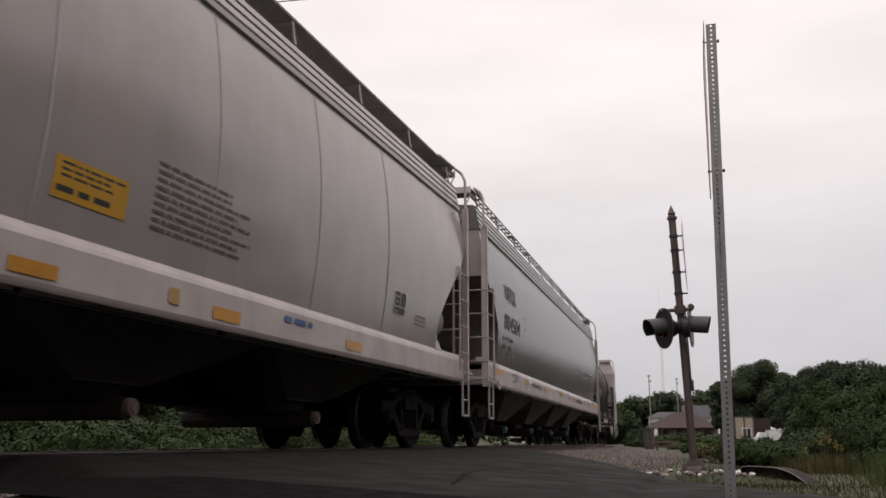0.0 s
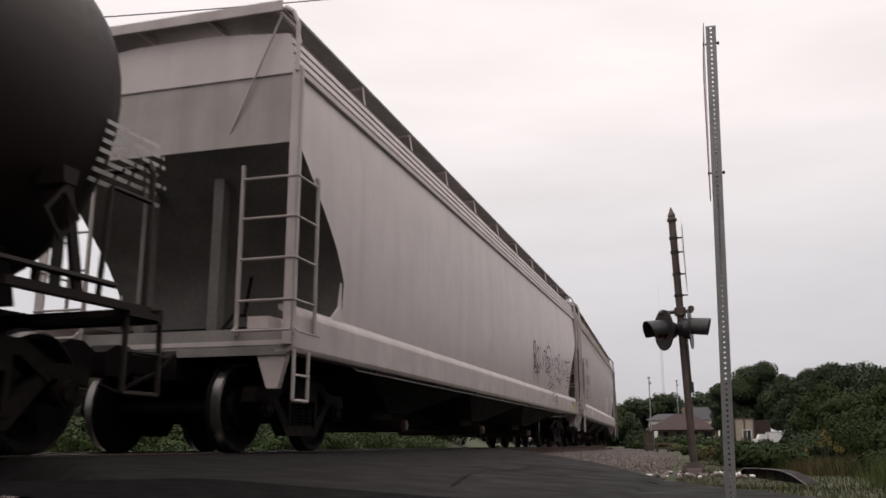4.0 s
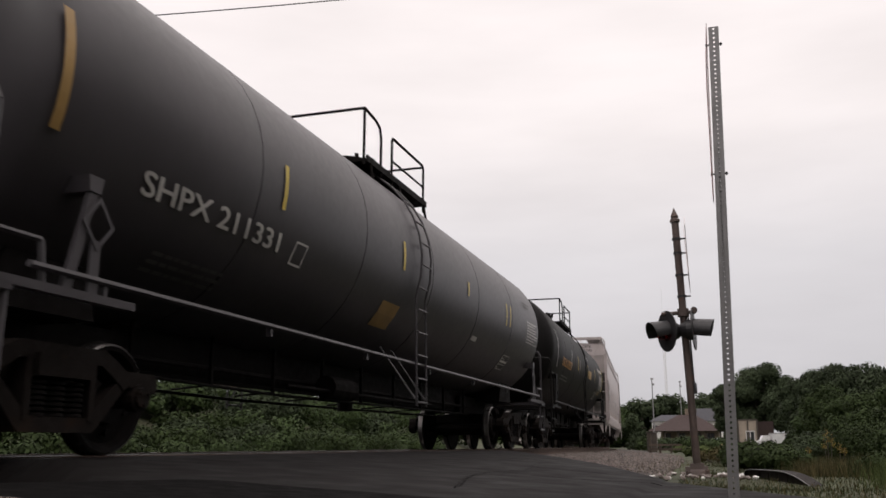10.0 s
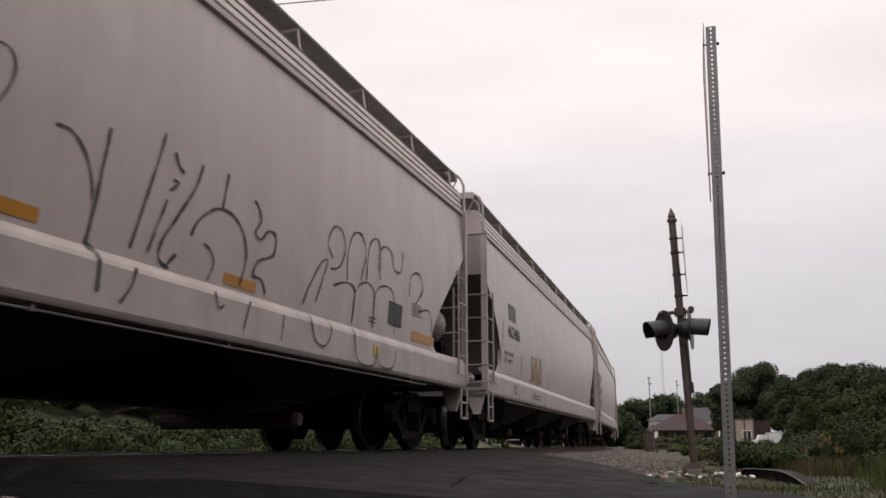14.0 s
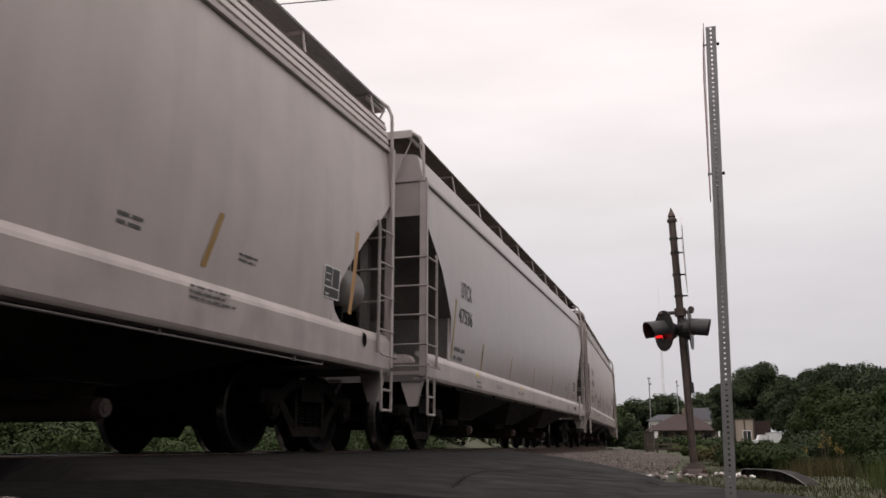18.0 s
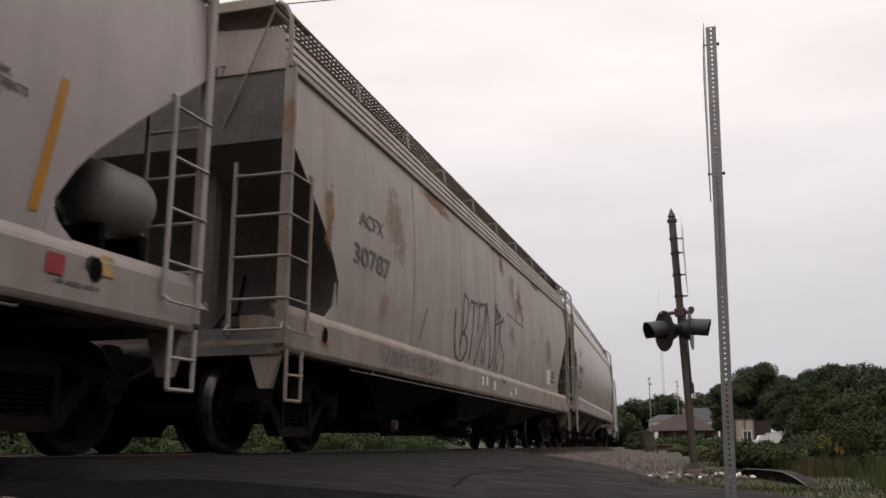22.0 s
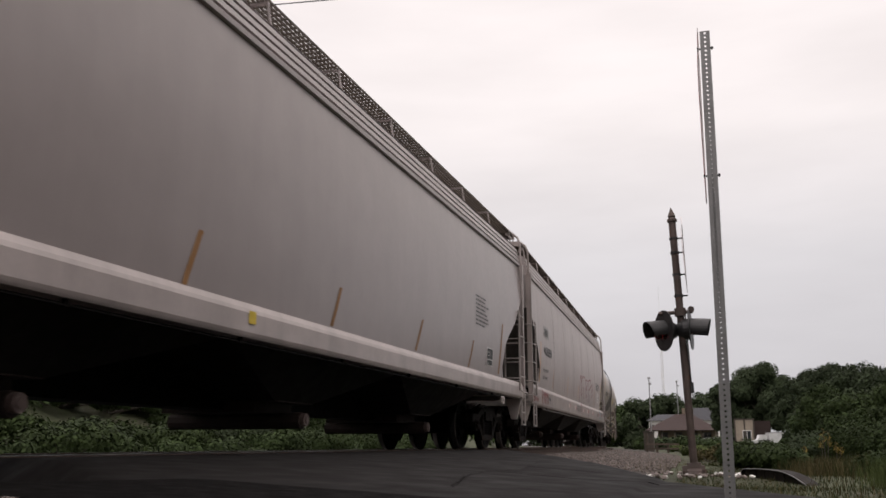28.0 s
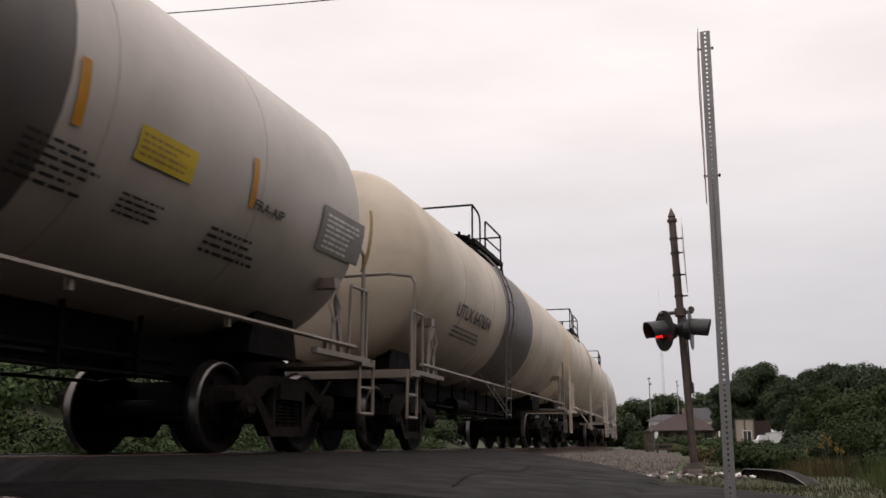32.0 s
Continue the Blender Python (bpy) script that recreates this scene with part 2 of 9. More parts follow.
# ---- mesh helpers ----
def link(name, bm, material, parent=None, label="", smooth=False):
    me = bpy.data.meshes.new(name)
    bmesh.ops.recalc_face_normals(bm, faces=bm.faces)
    bm.to_mesh(me)
    bm.free()
    for m in (material if isinstance(material, (list, tuple)) else [material]):
        me.materials.append(m)
    if smooth:
        me.polygons.foreach_set("use_smooth", [True] * len(me.polygons))
        me.set_sharp_from_angle(angle=radians(35))
    ob = new(name, me)
    if parent:
        ob.parent = parent
    if label:
        ob["label"] = label
    return ob


def part(name, bm, material, parent, label="", smooth=False):
    return link(name, bm, material, parent, label, smooth)


def box(bm, x0, x1, y0, y1, z0, z1, mi=0):
    v = [bm.verts.new(c) for c in ((x0, y0, z0), (x1, y0, z0), (x1, y1, z0), (x0, y1, z0), (x0, y0, z1), (x1, y0, z1), (x1, y1, z1), (x0, y1, z1))]
    for q in ((3, 2, 1, 0), (4, 5, 6, 7), (0, 1, 5, 4), (1, 2, 6, 5), (2, 3, 7, 6), (3, 0, 4, 7)):
        bm.faces.new([v[i] for i in q]).material_index = mi
    return v


def beam(bm, a, b, r, n=6, mi=0):
    """A round bar from a to b."""
    a, b = Vector(a), Vector(b)
    d = (b - a).normalized()
    u = d.orthogonal().normalized()
    w = d.cross(u)
    rings = [[bm.verts.new(p + (u * math.cos(k * math.tau / n) + w * math.sin(k * math.tau / n)) * r) for k in range(n)] for p in (a, b)]
    for k in range(n):
        bm.faces.new((rings[0][k], rings[0][(k + 1) % n], rings[1][(k + 1) % n], rings[1][k])).material_index = mi
    bm.faces.new(rings[0][::-1]).material_index = mi
    bm.faces.new(rings[1]).material_index = mi


def pipe(bm, pts, r, n=6, mi=0):
    for a, b in zip(pts, pts[1:]):
        beam(bm, a, b, r, n, mi)


def disc(bm, c, axis, r, depth, n=16, mi=0):
    a = Vector(axis).normalized() * depth / 2
    beam(bm, Vector(c) - a, Vector(c) + a, r, n, mi)


def prism(bm, outline, x0, x1, mi=0):
    """An outline of (y, z) pushed from x0 to x1."""
    a = [bm.verts.new((x0, y, z)) for y, z in outline]
    b = [bm.verts.new((x1, y, z)) for y, z in outline]
    k = len(outline)
    for i in range(k):
        bm.faces.new((a[i], a[(i + 1) % k], b[(i + 1) % k], b[i])).material_index = mi
    bm.faces.new(a[::-1]).material_index = mi
    bm.faces.new(b).material_index = mi


def profile_along(bm, outline, y0, y1, mi=0):
    """A closed outline of (x, z) pushed along y."""
    a = [bm.verts.new((x, y0, z)) for x, z in outline]
    b = [bm.verts.new((x, y1, z)) for x, z in outline]
    k = len(outline)
    for i in range(k):
        bm.faces.new((a[i], a[(i + 1) % k], b[(i + 1) % k], b[i])).material_index = mi
    bm.faces.new(a[::-1]).material_index = mi
    bm.faces.new(b).material_index = mi


def raw(name, verts, faces, material, parent=None, label="", smooth=False):
    me = bpy.data.meshes.new(name)
    me.from_pydata(verts, [], faces)
    me.materials.append(material)
    if smooth:
        me.polygons.foreach_set("use_smooth", [True] * len(me.polygons))
    me.update()
    o = new(name, me)
    if parent:
        o.parent = parent
    if label:
        o["label"] = label
    return o


# ---- running gear, shared by all cars ----
WHEEL_R = 0.457


def spin(bm, outline, n=28, mi_of=None):
    """A ring of (radius, x) pairs turned about the x axis."""
    rings = []
    for r, x in outline:
        rings.append([bm.verts.new((x, r * math.cos(k * math.tau / n), r * math.sin(k * math.tau / n))) for k in range(n)])
    for j in range(len(rings) - 1):
        for k in range(n):
            f = bm.faces.new((rings[j][k], rings[j][(k + 1) % n], rings[j + 1][(k + 1) % n], rings[j + 1][k]))
            f.material_index = mi_of(j) if mi_of else 0
    bm.faces.new(rings[0][::-1])
    bm.faces.new(rings[-1])


bm = bmesh.new()
for side in (1, -1):
    o = [(0.13, 0.80), (0.20, 0.80), (0.22, 0.74), (0.36, 0.73), (0.40, 0.79), (WHEEL_R - 0.02, 0.80), (WHEEL_R, 0.785), (WHEEL_R, 0.70), (WHEEL_R + 0.028, 0.68), (WHEEL_R + 0.02, 0.655), (0.40, 0.655), (0.2, 0.68), (0.13, 0.66)]
    spin(bm, [(r, x * side) for r, x in o], 28, lambda j: 1 if j in (5, 6) else 0)
beam(bm, (-1.02, 0, 0), (1.02, 0, 0), 0.085, 12)
for k in range(6):
    a = k * math.tau / 6
    for side in (1, -1):
        disc(bm, (side * 0.745, 0.28 * math.cos(a), 0.28 * math.sin(a)), (1, 0, 0), 0.03, 0.05, 8)
wheelset_mesh = bpy.data.meshes.new("wheelset")
bmesh.ops.recalc_face_normals(bm, faces=bm.faces)
bm.to_mesh(wheelset_mesh)
bm.free()
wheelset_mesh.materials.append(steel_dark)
wheelset_mesh.materials.append(tread)
wheelset_mesh.polygons.foreach_set("use_smooth", [True] * len(wheelset_mesh.polygons))
wheelset_mesh.set_sharp_from_angle(angle=radians(30))


def mesh_of(name, bm, *materials):
    me = bpy.data.meshes.new(name)
    bmesh.ops.recalc_face_normals(bm, faces=bm.faces)
    bm.to_mesh(me)
    bm.free()
    for m in materials:
        me.materials.append(m)
    return me


# side frame: arched casting with two windows of springs, centred on the truck
bm = bmesh.new()
prism(bm, [(-1.12, 0.60), (-1.08, 0.66), (-0.72, 0.66), (-0.45, 0.80), (0.45, 0.80), (0.72, 0.66), (1.08, 0.66), (1.12, 0.60), (1.12, 0.50), (1.02, 0.52), (0.98, 0.58), (0.78, 0.58), (0.70, 0.50), (0.66, 0.54), (0.42, 0.68), (-0.42, 0.68), (-0.66, 0.54), (-0.70, 0.50), (-0.78, 0.58), (-0.98, 0.58), (-1.02, 0.52), (-1.12, 0.50)], 0.92, 1.08)
prism(bm, [(-0.76, 0.56), (-0.66, 0.60), (-0.30, 0.28), (0.30, 0.28), (0.66, 0.60), (0.76, 0.56), (0.38, 0.17), (-0.38, 0.17)], 0.93, 1.07)
for y in (-0.36, 0.30):
    box(bm, 0.92, 1.08, y, y + 0.06, 0.25, 0.70)
box(bm, 0.80, 1.12, -0.28, 0.28, 0.56, 0.72)
frame_mesh = mesh_of("side_frame", bm, steel_brown)
bm = bmesh.new()
coil = [(0.05, 0.28)]
for k in range(7):
    coil += [(0.085, 0.283 + k * 0.038), (0.085, 0.302 + k * 0.038), (0.055, 0.312 + k * 0.038)]
rings = [[bm.verts.new((1.0 + r * math.cos(k * math.tau / 10), r * math.sin(k * math.tau / 10), z)) for k in range(10)] for r, z in coil]
for a, b in zip(rings, rings[1:]):
    for k in range(10):
        bm.faces.new((a[k], a[(k + 1) % 10], b[(k + 1) % 10], b[k]))
spring_mesh = mesh_of("spring", bm, steel_dark)
bm = bmesh.new()
beam(bm, (1.0, 0, 0), (1.10, 0, 0), 0.115, 14)
beam(bm, (1.10, 0, 0), (1.135, 0, 0), 0.085, 14)
for k in range(3):
    a = k * math.tau / 3 + 0.5
    disc(bm, (1.142, 0.06 * math.cos(a), 0.06 * math.sin(a)), (1, 0, 0), 0.018, 0.02, 6)
box(bm, 0.95, 1.08, -0.13, 0.13, 0.08, 0.15)
cap_mesh = mesh_of("bearing_cap", bm, steel_brown)
bm = bmesh.new()
box(bm, -1.0, 1.0, -0.2, 0.2, 0.56, 0.78)
box(bm, -0.2, 0.2, -0.2, 0.2, 0.78, 1.0)
for y in (-0.42, 0.42):
    beam(bm, (-0.9, y, 0.36), (0.9, y, 0.36), 0.04, 8)
    for side in (-1, 1):
        box(bm, side * 0.72 - 0.06, side * 0.72 + 0.06, y - 0.05 + 0.06 * (1 if y > 0 else -1), y + 0.05 + 0.06 * (1 if y > 0 else -1), 0.28, 0.50)
bolster_mesh = mesh_of("bolster", bm, steel_dark)
bm = bmesh.new()
box(bm, -0.09, 0.09, -0.62, 0.35, 0.76, 0.94)
prism(bm, [(-0.95, 0.70), (-0.62, 0.70), (-0.55, 0.76), (-0.55, 0.96), (-0.62, 1.0), (-0.80, 1.0), (-0.95, 0.92)], -0.14, 0.14)
pipe(bm, [(0.30, -0.1, 0.95), (0.34, -0.45, 0.75), (0.2, -0.85, 0.55), (0.12, -1.0, 0.62)], 0.025, 6)
coupler_mesh = mesh_of("coupler", bm, steel_dark)

cars, wheelsets = [], []


def child(name, me, parent, m=None, label=""):
    o = new(name, me)
    o.parent = parent
    if m is not None:
        o.matrix_basis = m
    if label:
        o["label"] = label
    return o


def running_gear(car, length, inset):
    for end in (-1, 1):
        yc = end * (length / 2 - inset)
        child("bolster", bolster_mesh, car, pose(0, yc, 0))
        for side in (0, 180):
            child("side_frame", frame_mesh, car, pose(0, yc, 0, 0, 0, side))
            for dy in (-0.19, 0.0, 0.19):
                child("spring", spring_mesh, car, pose(0, yc + dy, 0, 0, 0, side))
        for dy in (-0.889, 0.889):
            w = child("wheelset", wheelset_mesh, car, pose(0, yc + dy, WHEEL_R))
            wheelsets.append((w, car, yc + dy))
            for side in (0, 180):
                child("bearing_cap", cap_mesh, car, pose(0, yc + dy, WHEEL_R, 0, 0, side))
        child("coupler", coupler_mesh, car, pose(0, end * (length / 2 + 0.02), 0, 0, 0, 0 if end < 0 else 180))


def new_car(name, front, rear, label, category):
    """A car between two places along the train, measured from the camera's nearest point at the start."""
    ob = tagged(new(name), label, category, "cars of the train")
    length = rear - front
    cars.append((ob, (front + rear) / 2, length))
    return ob, length


# ---- covered hoppers ----
ARC = ((0.0, 3.2), (0.12, 3.1), (0.55, 2.72), (0.85, 2.46), (1.12, 2.2), (1.34, 1.9), (1.28, 1.61), (1.05, 1.42))
ARC_REAR = ((0.0, 3.22), (0.3, 2.98), (0.9, 2.5), (1.34, 2.1), (1.57, 1.84), (1.64, 1.68), (1.58, 1.56), (1.42, 1.45))
BEND = ((0.0, 3.42), (0.2, 3.2), (0.55, 2.86), (0.62, 2.71), (1.21, 2.06), (1.13, 1.75), (0.98, 1.42))
BEND_REAR = ((0.0, 3.25), (0.3, 2.95), (0.68, 2.63), (0.9, 2.48), (1.26, 2.27), (1.54, 2.05), (1.68, 1.83), (1.72, 1.6), (1.66, 1.36))
STEEP = ((0.0, 3.45), (0.33, 3.16), (0.86, 2.76), (1.42, 2.07), (1.38, 1.75), (1.34, 1.42))
TALL = ((0.0, 3.3), (0.12, 3.19), (0.48, 2.92), (0.86, 2.54), (1.07, 2.08), (0.98, 1.80), (0.75, 1.64))
ANGLED = ((0.0, 3.25), (0.25, 3.1), (0.6, 2.7), (1.12, 2.0), (1.06, 1.8), (0.95, 1.58))
ANGLED_FRONT = ((0.0, 3.08), (0.33, 2.89), (0.52, 2.76), (0.73, 2.61), (0.98, 2.33), (1.23, 2.02), (1.17, 1.82), (1.13, 1.58))
WIDE = ((0.0, 3.75), (0.26, 3.43), (0.56, 3.15), (1.04, 2.75), (1.43, 2.22), (1.36, 1.88), (1.2, 1.55))
EAVE = 4.02


SILL_OF = {}


def side_lat(z, bulge, low):
    """Half width of a hopper body at height z."""
    u = max(0.0, min(1.0, (z - low) / (EAVE - low)))
    mid = (2.3 - low) / (EAVE - low)
    return 1.48 + bulge * (1 + 0.35 * (2 * mid - 0.9) ** 2 * 0.83 - 1.35 * (2 * u - 0.9) ** 2 * 0.83)


def hopper(front, rear, label, paint, sill_paint, bulge=0.06, cut=ARC, inset=1.3, bays=3, board=None, ribs=0, tankside=True, round_roof=False, gate=None, ends=None, slope=None, sill=(0.98, 1.44), name="covered_hopper_car"):
    car, length = new_car(name, front, rear, label, "railroad car")
    SILL0, SILL1 = sill
    fit_paint = fitting_grey if sill_paint not in (sill_brown, paint_rusty_sill) else sill_paint
    SILL_OF[car] = sill
    h = length / 2
    lat = functools.partial(side_lat, bulge=bulge, low=SILL1)
    # body shell
    bm = bmesh.new()
    n_up = 12
    cuts = {-1: ANGLED_FRONT if cut is ANGLED else cut, 1: ARC_REAR if cut is ARC and bays == 3 else (BEND_REAR if cut is BEND else cut)}
    far = {e: max(c for c, z in q) for e, q in cuts.items()}

    def bottom(c, end):
        pts = cuts[end]
        for (c0, z0), (c1, z1) in zip(pts, pts[1:]):
            if c0 <= c <= c1 and c1 > c0:
                return z0 + (z1 - z0) * (c - c0) / (c1 - c0)
        return SILL1
    ins, back = ([0.02 + (far[e] - 0.02) * k / 10 for k in range(11)] for e in (-1, 1))
    ys = [-h + c for c in ins] + [-h + far[-1] + 0.015] + [-h + far[-1] + (length - far[-1] - far[1]) * k / 12 for k in range(1, 12)] + [h - far[1] - 0.015] + [h - c for c in back[::-1]]
    rings = []
    for y in ys:
        c = h - abs(y)
        end = 1 if y > 0 else -1
        zb = bottom(c, end) if c <= far[end] + 1e-6 else SILL1
        ring = []
        for k in range(n_up + 1):
            z = zb + (EAVE - zb) * k / n_up
            ring.append((lat(z), z))
        full = [(x, z) for x, z in ring] + [(-x, z) for x, z in ring[::-1]]
        rings.append([bm.verts.new((x, y, z)) for x, z in full])
    for a, b in zip(rings, rings[1:]):
        k = len(a)
        for i in range(k):
            # underside faces take the slope paint with the shade in its colour
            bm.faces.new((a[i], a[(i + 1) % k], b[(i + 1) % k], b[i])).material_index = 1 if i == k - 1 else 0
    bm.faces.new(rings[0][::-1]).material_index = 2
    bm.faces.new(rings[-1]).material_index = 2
    part("body", bm, [paint, slope or slope_shade, ends or end_paint], car, smooth=True)
    for end, edge in cuts.items():
        turn = max(range(len(edge)), key=lambda i: edge[i][0])
        reach = far[end] + 0.03
        toe = [edge[turn], *[q for q in edge[turn + 1:] if q[1] > SILL1], (edge[-1][0], SILL1), (reach, SILL1), (reach, edge[turn][1])]
        for s in (1, -1):
            bm = bmesh.new()
            w = lat(1.6)
            prism(bm, [(end * (h - c), z) for c, z in toe], *sorted((s * (w - 0.03), s * (w - 0.004))))
            part("side_toe_plate", bm, paint, car)
    # roof
    bm = bmesh.new()
    e = lat(EAVE)
    if round_roof:
        half = [(e + 0.03, 3.97), (e + 0.04, 3.99), (e + 0.04, 4.03), (e + 0.02, 4.05), (e - 0.05, 4.36), (e - 0.09, 4.385), (e - 0.4, 4.43), (0.3, 4.5)]
    else:
        # rolled fascia: stacked bands parted by grooves
        half = [(e + 0.02, 3.955), (e + 0.045, 3.97), (e + 0.045, 4.03), (e + 0.0, 4.045), (e + 0.0, 4.065)]
        for k in range(3):
            half += [(e + 0.028 - 0.02 * k, 4.08 + 0.105 * k), (e + 0.012 - 0.02 * k, 4.15 + 0.105 * k), (e - 0.018 - 0.02 * k, 4.165 + 0.105 * k), (e - 0.018 - 0.02 * k, 4.175 + 0.105 * k)]
        half += [(e - 0.03, 4.39), (e - 0.08, 4.415), (0.5, 4.5)]
    profile_along(bm, half + [(-x, z) for x, z in half[::-1]], -h, h)
    part("roof", bm, paint, car)
    # ribs on the sides
    if ribs:
        for k in range(1, ribs):
            bm = bmesh.new()
            y = -h + 1.5 + (length - 3.0) * k / ribs
            pts = [(lat(z) + 0.004, z) for z in [SILL1 + (EAVE - SILL1) * j / 10 for j in range(11)]]
            for (x0, z0), (x1, z1) in zip(pts, pts[1:]):
                for s in (1,):
                    v = [bm.verts.new(c) for c in ((s * x0, y - 0.014, z0), (s * x0 + s * 0.004, y, z0), (s * x0, y + 0.014, z0), (s * x1, y - 0.014, z1), (s * x1 + s * 0.004, y, z1), (s * x1, y + 0.014, z1))]
                    bm.faces.new((v[0], v[1], v[4], v[3]))
                    bm.faces.new((v[1], v[2], v[5], v[4]))
            part("weld_seam", bm, paint, car)
    # side sills
    for s in (1, -1):
        bm = bmesh.new()
        w = lat(SILL1)
        o = [(w + 0.05, SILL0 + 0.02), (w + 0.06, SILL0 + 0.05), (w + 0.06, SILL1 - 0.09), (w + 0.045, SILL1 - 0.05), (w - 0.005, SILL1 + 0.02), (w - 0.1, SILL1 + 0.02), (w - 0.1, SILL1 - 0.03), (w + 0.01, SILL1 - 0.09), (w + 0.01, SILL0 + 0.03), (w - 0.12, SILL0 + 0.03), (w - 0.12, SILL0), (w + 0.04, SILL0)]
        profile_along(bm, [(s * x, z) for x, z in o], -h, h)
        part("side_sill", bm, sill_paint, car)
    # centre sill and end platforms
    bm = bmesh.new()
    box(bm, -0.25, 0.25, -h, h, 0.72, 1.02)
    # lower box is an added dark filler between the bays, not sill
    box(bm, -0.22, 0.22, -h + inset + 1.4, h - inset - 1.4, 0.47, 0.72)
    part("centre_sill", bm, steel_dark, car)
    for end in (-1, 1):
        bm = bmesh.new()
        y0, y1 = sorted((end * h, end * (h - 0.75)))
        box(bm, -1.5, 1.5, y0, y1, SILL0 + 0.07, SILL0 + 0.12)
        for s in (1, -1) if bays == 3 else ():
            v = [(s * 1.5, SILL0), (s * 1.15, SILL0), (s * 1.28, 0.62), (s * 1.40, 0.62)]
            a = [bm.verts.new((x, end * (h - 0.02), z)) for x, z in v]
            b = [bm.verts.new((x, end * (h - 0.10), z)) for x, z in v]
            for i in range(4):
                bm.faces.new((a[i], a[(i + 1) % 4], b[(i + 1) % 4], b[i]))
            bm.faces.new(a)
            bm.faces.new(b)
        part("end_platform", bm, sill_paint, car)
        bm = bmesh.new()
        box(bm, -1.5, 1.5, *sorted((end * h, end * (h - 0.04))), SILL0 - 0.03, SILL0 + 0.06)
        box(bm, -1.5, 1.5, *sorted((end * (h - 0.005), end * (h - 0.03))), SILL0 + 0.06, SILL0 + 0.24)
        part("end_sill", bm, end_shade_grime, car)
        bm = bmesh.new()
        box(bm, -1.42, 1.42, *sorted((end * (h - 0.76), end * (h - 3.0))), SILL0 + 0.06, SILL0 + 0.11)
        part("shear_plate", bm, steel_dark, car)
        # walkway across the roof end, with braces down to the end sheet
        bm = bmesh.new()
        ridges = []
        for k in range(9):
            y = h + 0.12 - 0.055 * k
            ridges += [(end * y, 4.70), (end * (y - 0.04), 4.70), (end * (y - 0.043), 4.682), (end * (y - 0.052), 4.682)]
        prism(bm, [*ridges, (end * (h - 0.372), 4.67), (end * (h + 0.12), 4.67)], -1.34, 1.34)
        deck = part("end_walkway", bm, board or grating_dark, car)
        bm = bmesh.new()
        box(bm, -1.36, 1.36, *sorted((end * (h + 0.15), end * (h + 0.125))), 4.62, 4.735)
        for x in (-1.3, -0.45, 0.45, 1.3):
            box(bm, x - 0.02, x + 0.02, *sorted((end * (h + 0.125), end * (h - 0.36))), 4.62, 4.67)
        part("walkway_lip", bm, sill_paint, deck)
        for s in (1, -1):
            bm = bmesh.new()
            beam(bm, (s * 1.36, end * (h + 0.1), 4.62), (s * 0.72, end * (h - 0.02), 3.35), 0.012)
            part("end_brace", bm, sill_paint, car)
        # slope sheet supports seen through the side openings
        bm = bmesh.new()
        for x in (-0.45, 0.45):
            box(bm, x - 0.06, x + 0.06, *sorted((end * (h - 0.30), end * (h - 0.44))), 1.15, 3.15)
        # posts in the recess share the slope paint, shade put into colour
        part("end_post", bm, slope or slope_shade, car)
        bm = bmesh.new()
        box(bm, -1.3, 1.3, *sorted((end * (h - 1.5), end * (h - 1.54))), 1.1, 1.9)
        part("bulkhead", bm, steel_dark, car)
    # corner posts, ladders, steps
    for end in (-1, 1):
        for s in (1, -1):
            bm = bmesh.new()
            yo = end * (h + 0.035)
            yi = end * (h - 0.47)
            x = s * (1.51 + bulge)
            box(bm, *sorted((x - s * 0.11, x)), *sorted((yo, yo - end * 0.025)), 1.05, 4.0)
            box(bm, *sorted((x - s * 0.025, x)), *sorted((yo, yo - end * 0.07)), 1.05, 4.0)
            pipe(bm, [(x - s * 0.05, yo, 3.95), (x - s * 0.06, yo, 4.50), (x - s * 0.12, yo, 4.64), (x - s * 0.24, yo - end * 0.05, 4.74), (x - s * 0.27, yo - end * 0.8, 4.74)], 0.026)
            part("corner_post", bm, sill_paint, car)
            bm = bmesh.new()
            pipe(bm, [(x, yi, 1.2), (x, yi, 2.86), (x - s * 0.02, yi, 2.9)], 0.022)
            for k in range(4):
                z = 1.50 + k * 0.43
                beam(bm, (x, yo, z), (x, yi, z), 0.014)
            part("side_ladder", bm, fit_paint, car)
            bm = bmesh.new()
            xi = x - s * 0.62
            box(bm, *sorted((xi, xi - s * 0.035)), *sorted((yo, yo - end * 0.035)), 1.15, 2.95)
            for k in range(4):
                z = 1.50 + k * 0.43
                beam(bm, (x, yo, z), (xi, yo, z), 0.014)
            pipe(bm, [(x, yo + end * 0.06, 1.25), (x, yo + end * 0.09, 1.18), (xi, yo + end * 0.09, 1.18), (xi, yo, 1.25)], 0.013)
            part("end_ladder", bm, end_paint if sill_paint is not paint_brown else paint_brown, car)
            bm = bmesh.new()
            pipe(bm, [(x, yo - end * 0.06, SILL0 + 0.02), (x, yo - end * 0.06, 0.50), (x, yi + end * 0.12, 0.50), (x, yi + end * 0.12, SILL0 + 0.02)], 0.02)
            step = part("sill_step", bm, fit_paint, car)
            bm = bmesh.new()
            beam(bm, (x, yo - end * 0.06, 0.75), (x, yi + end * 0.12, 0.75), 0.016)
            part("tread", bm, fit_paint, step)
            bm = bmesh.new()
            pipe(bm, [(x + s * 0.01, yo - end * 0.03, 1.22), (x + s * 0.06, yo - end * 0.03, 1.17), (x + s * 0.06, yi, 1.17), (x + s * 0.01, yi, 1.22)], 0.012)
            part("grab_iron", bm, fit_paint, car)
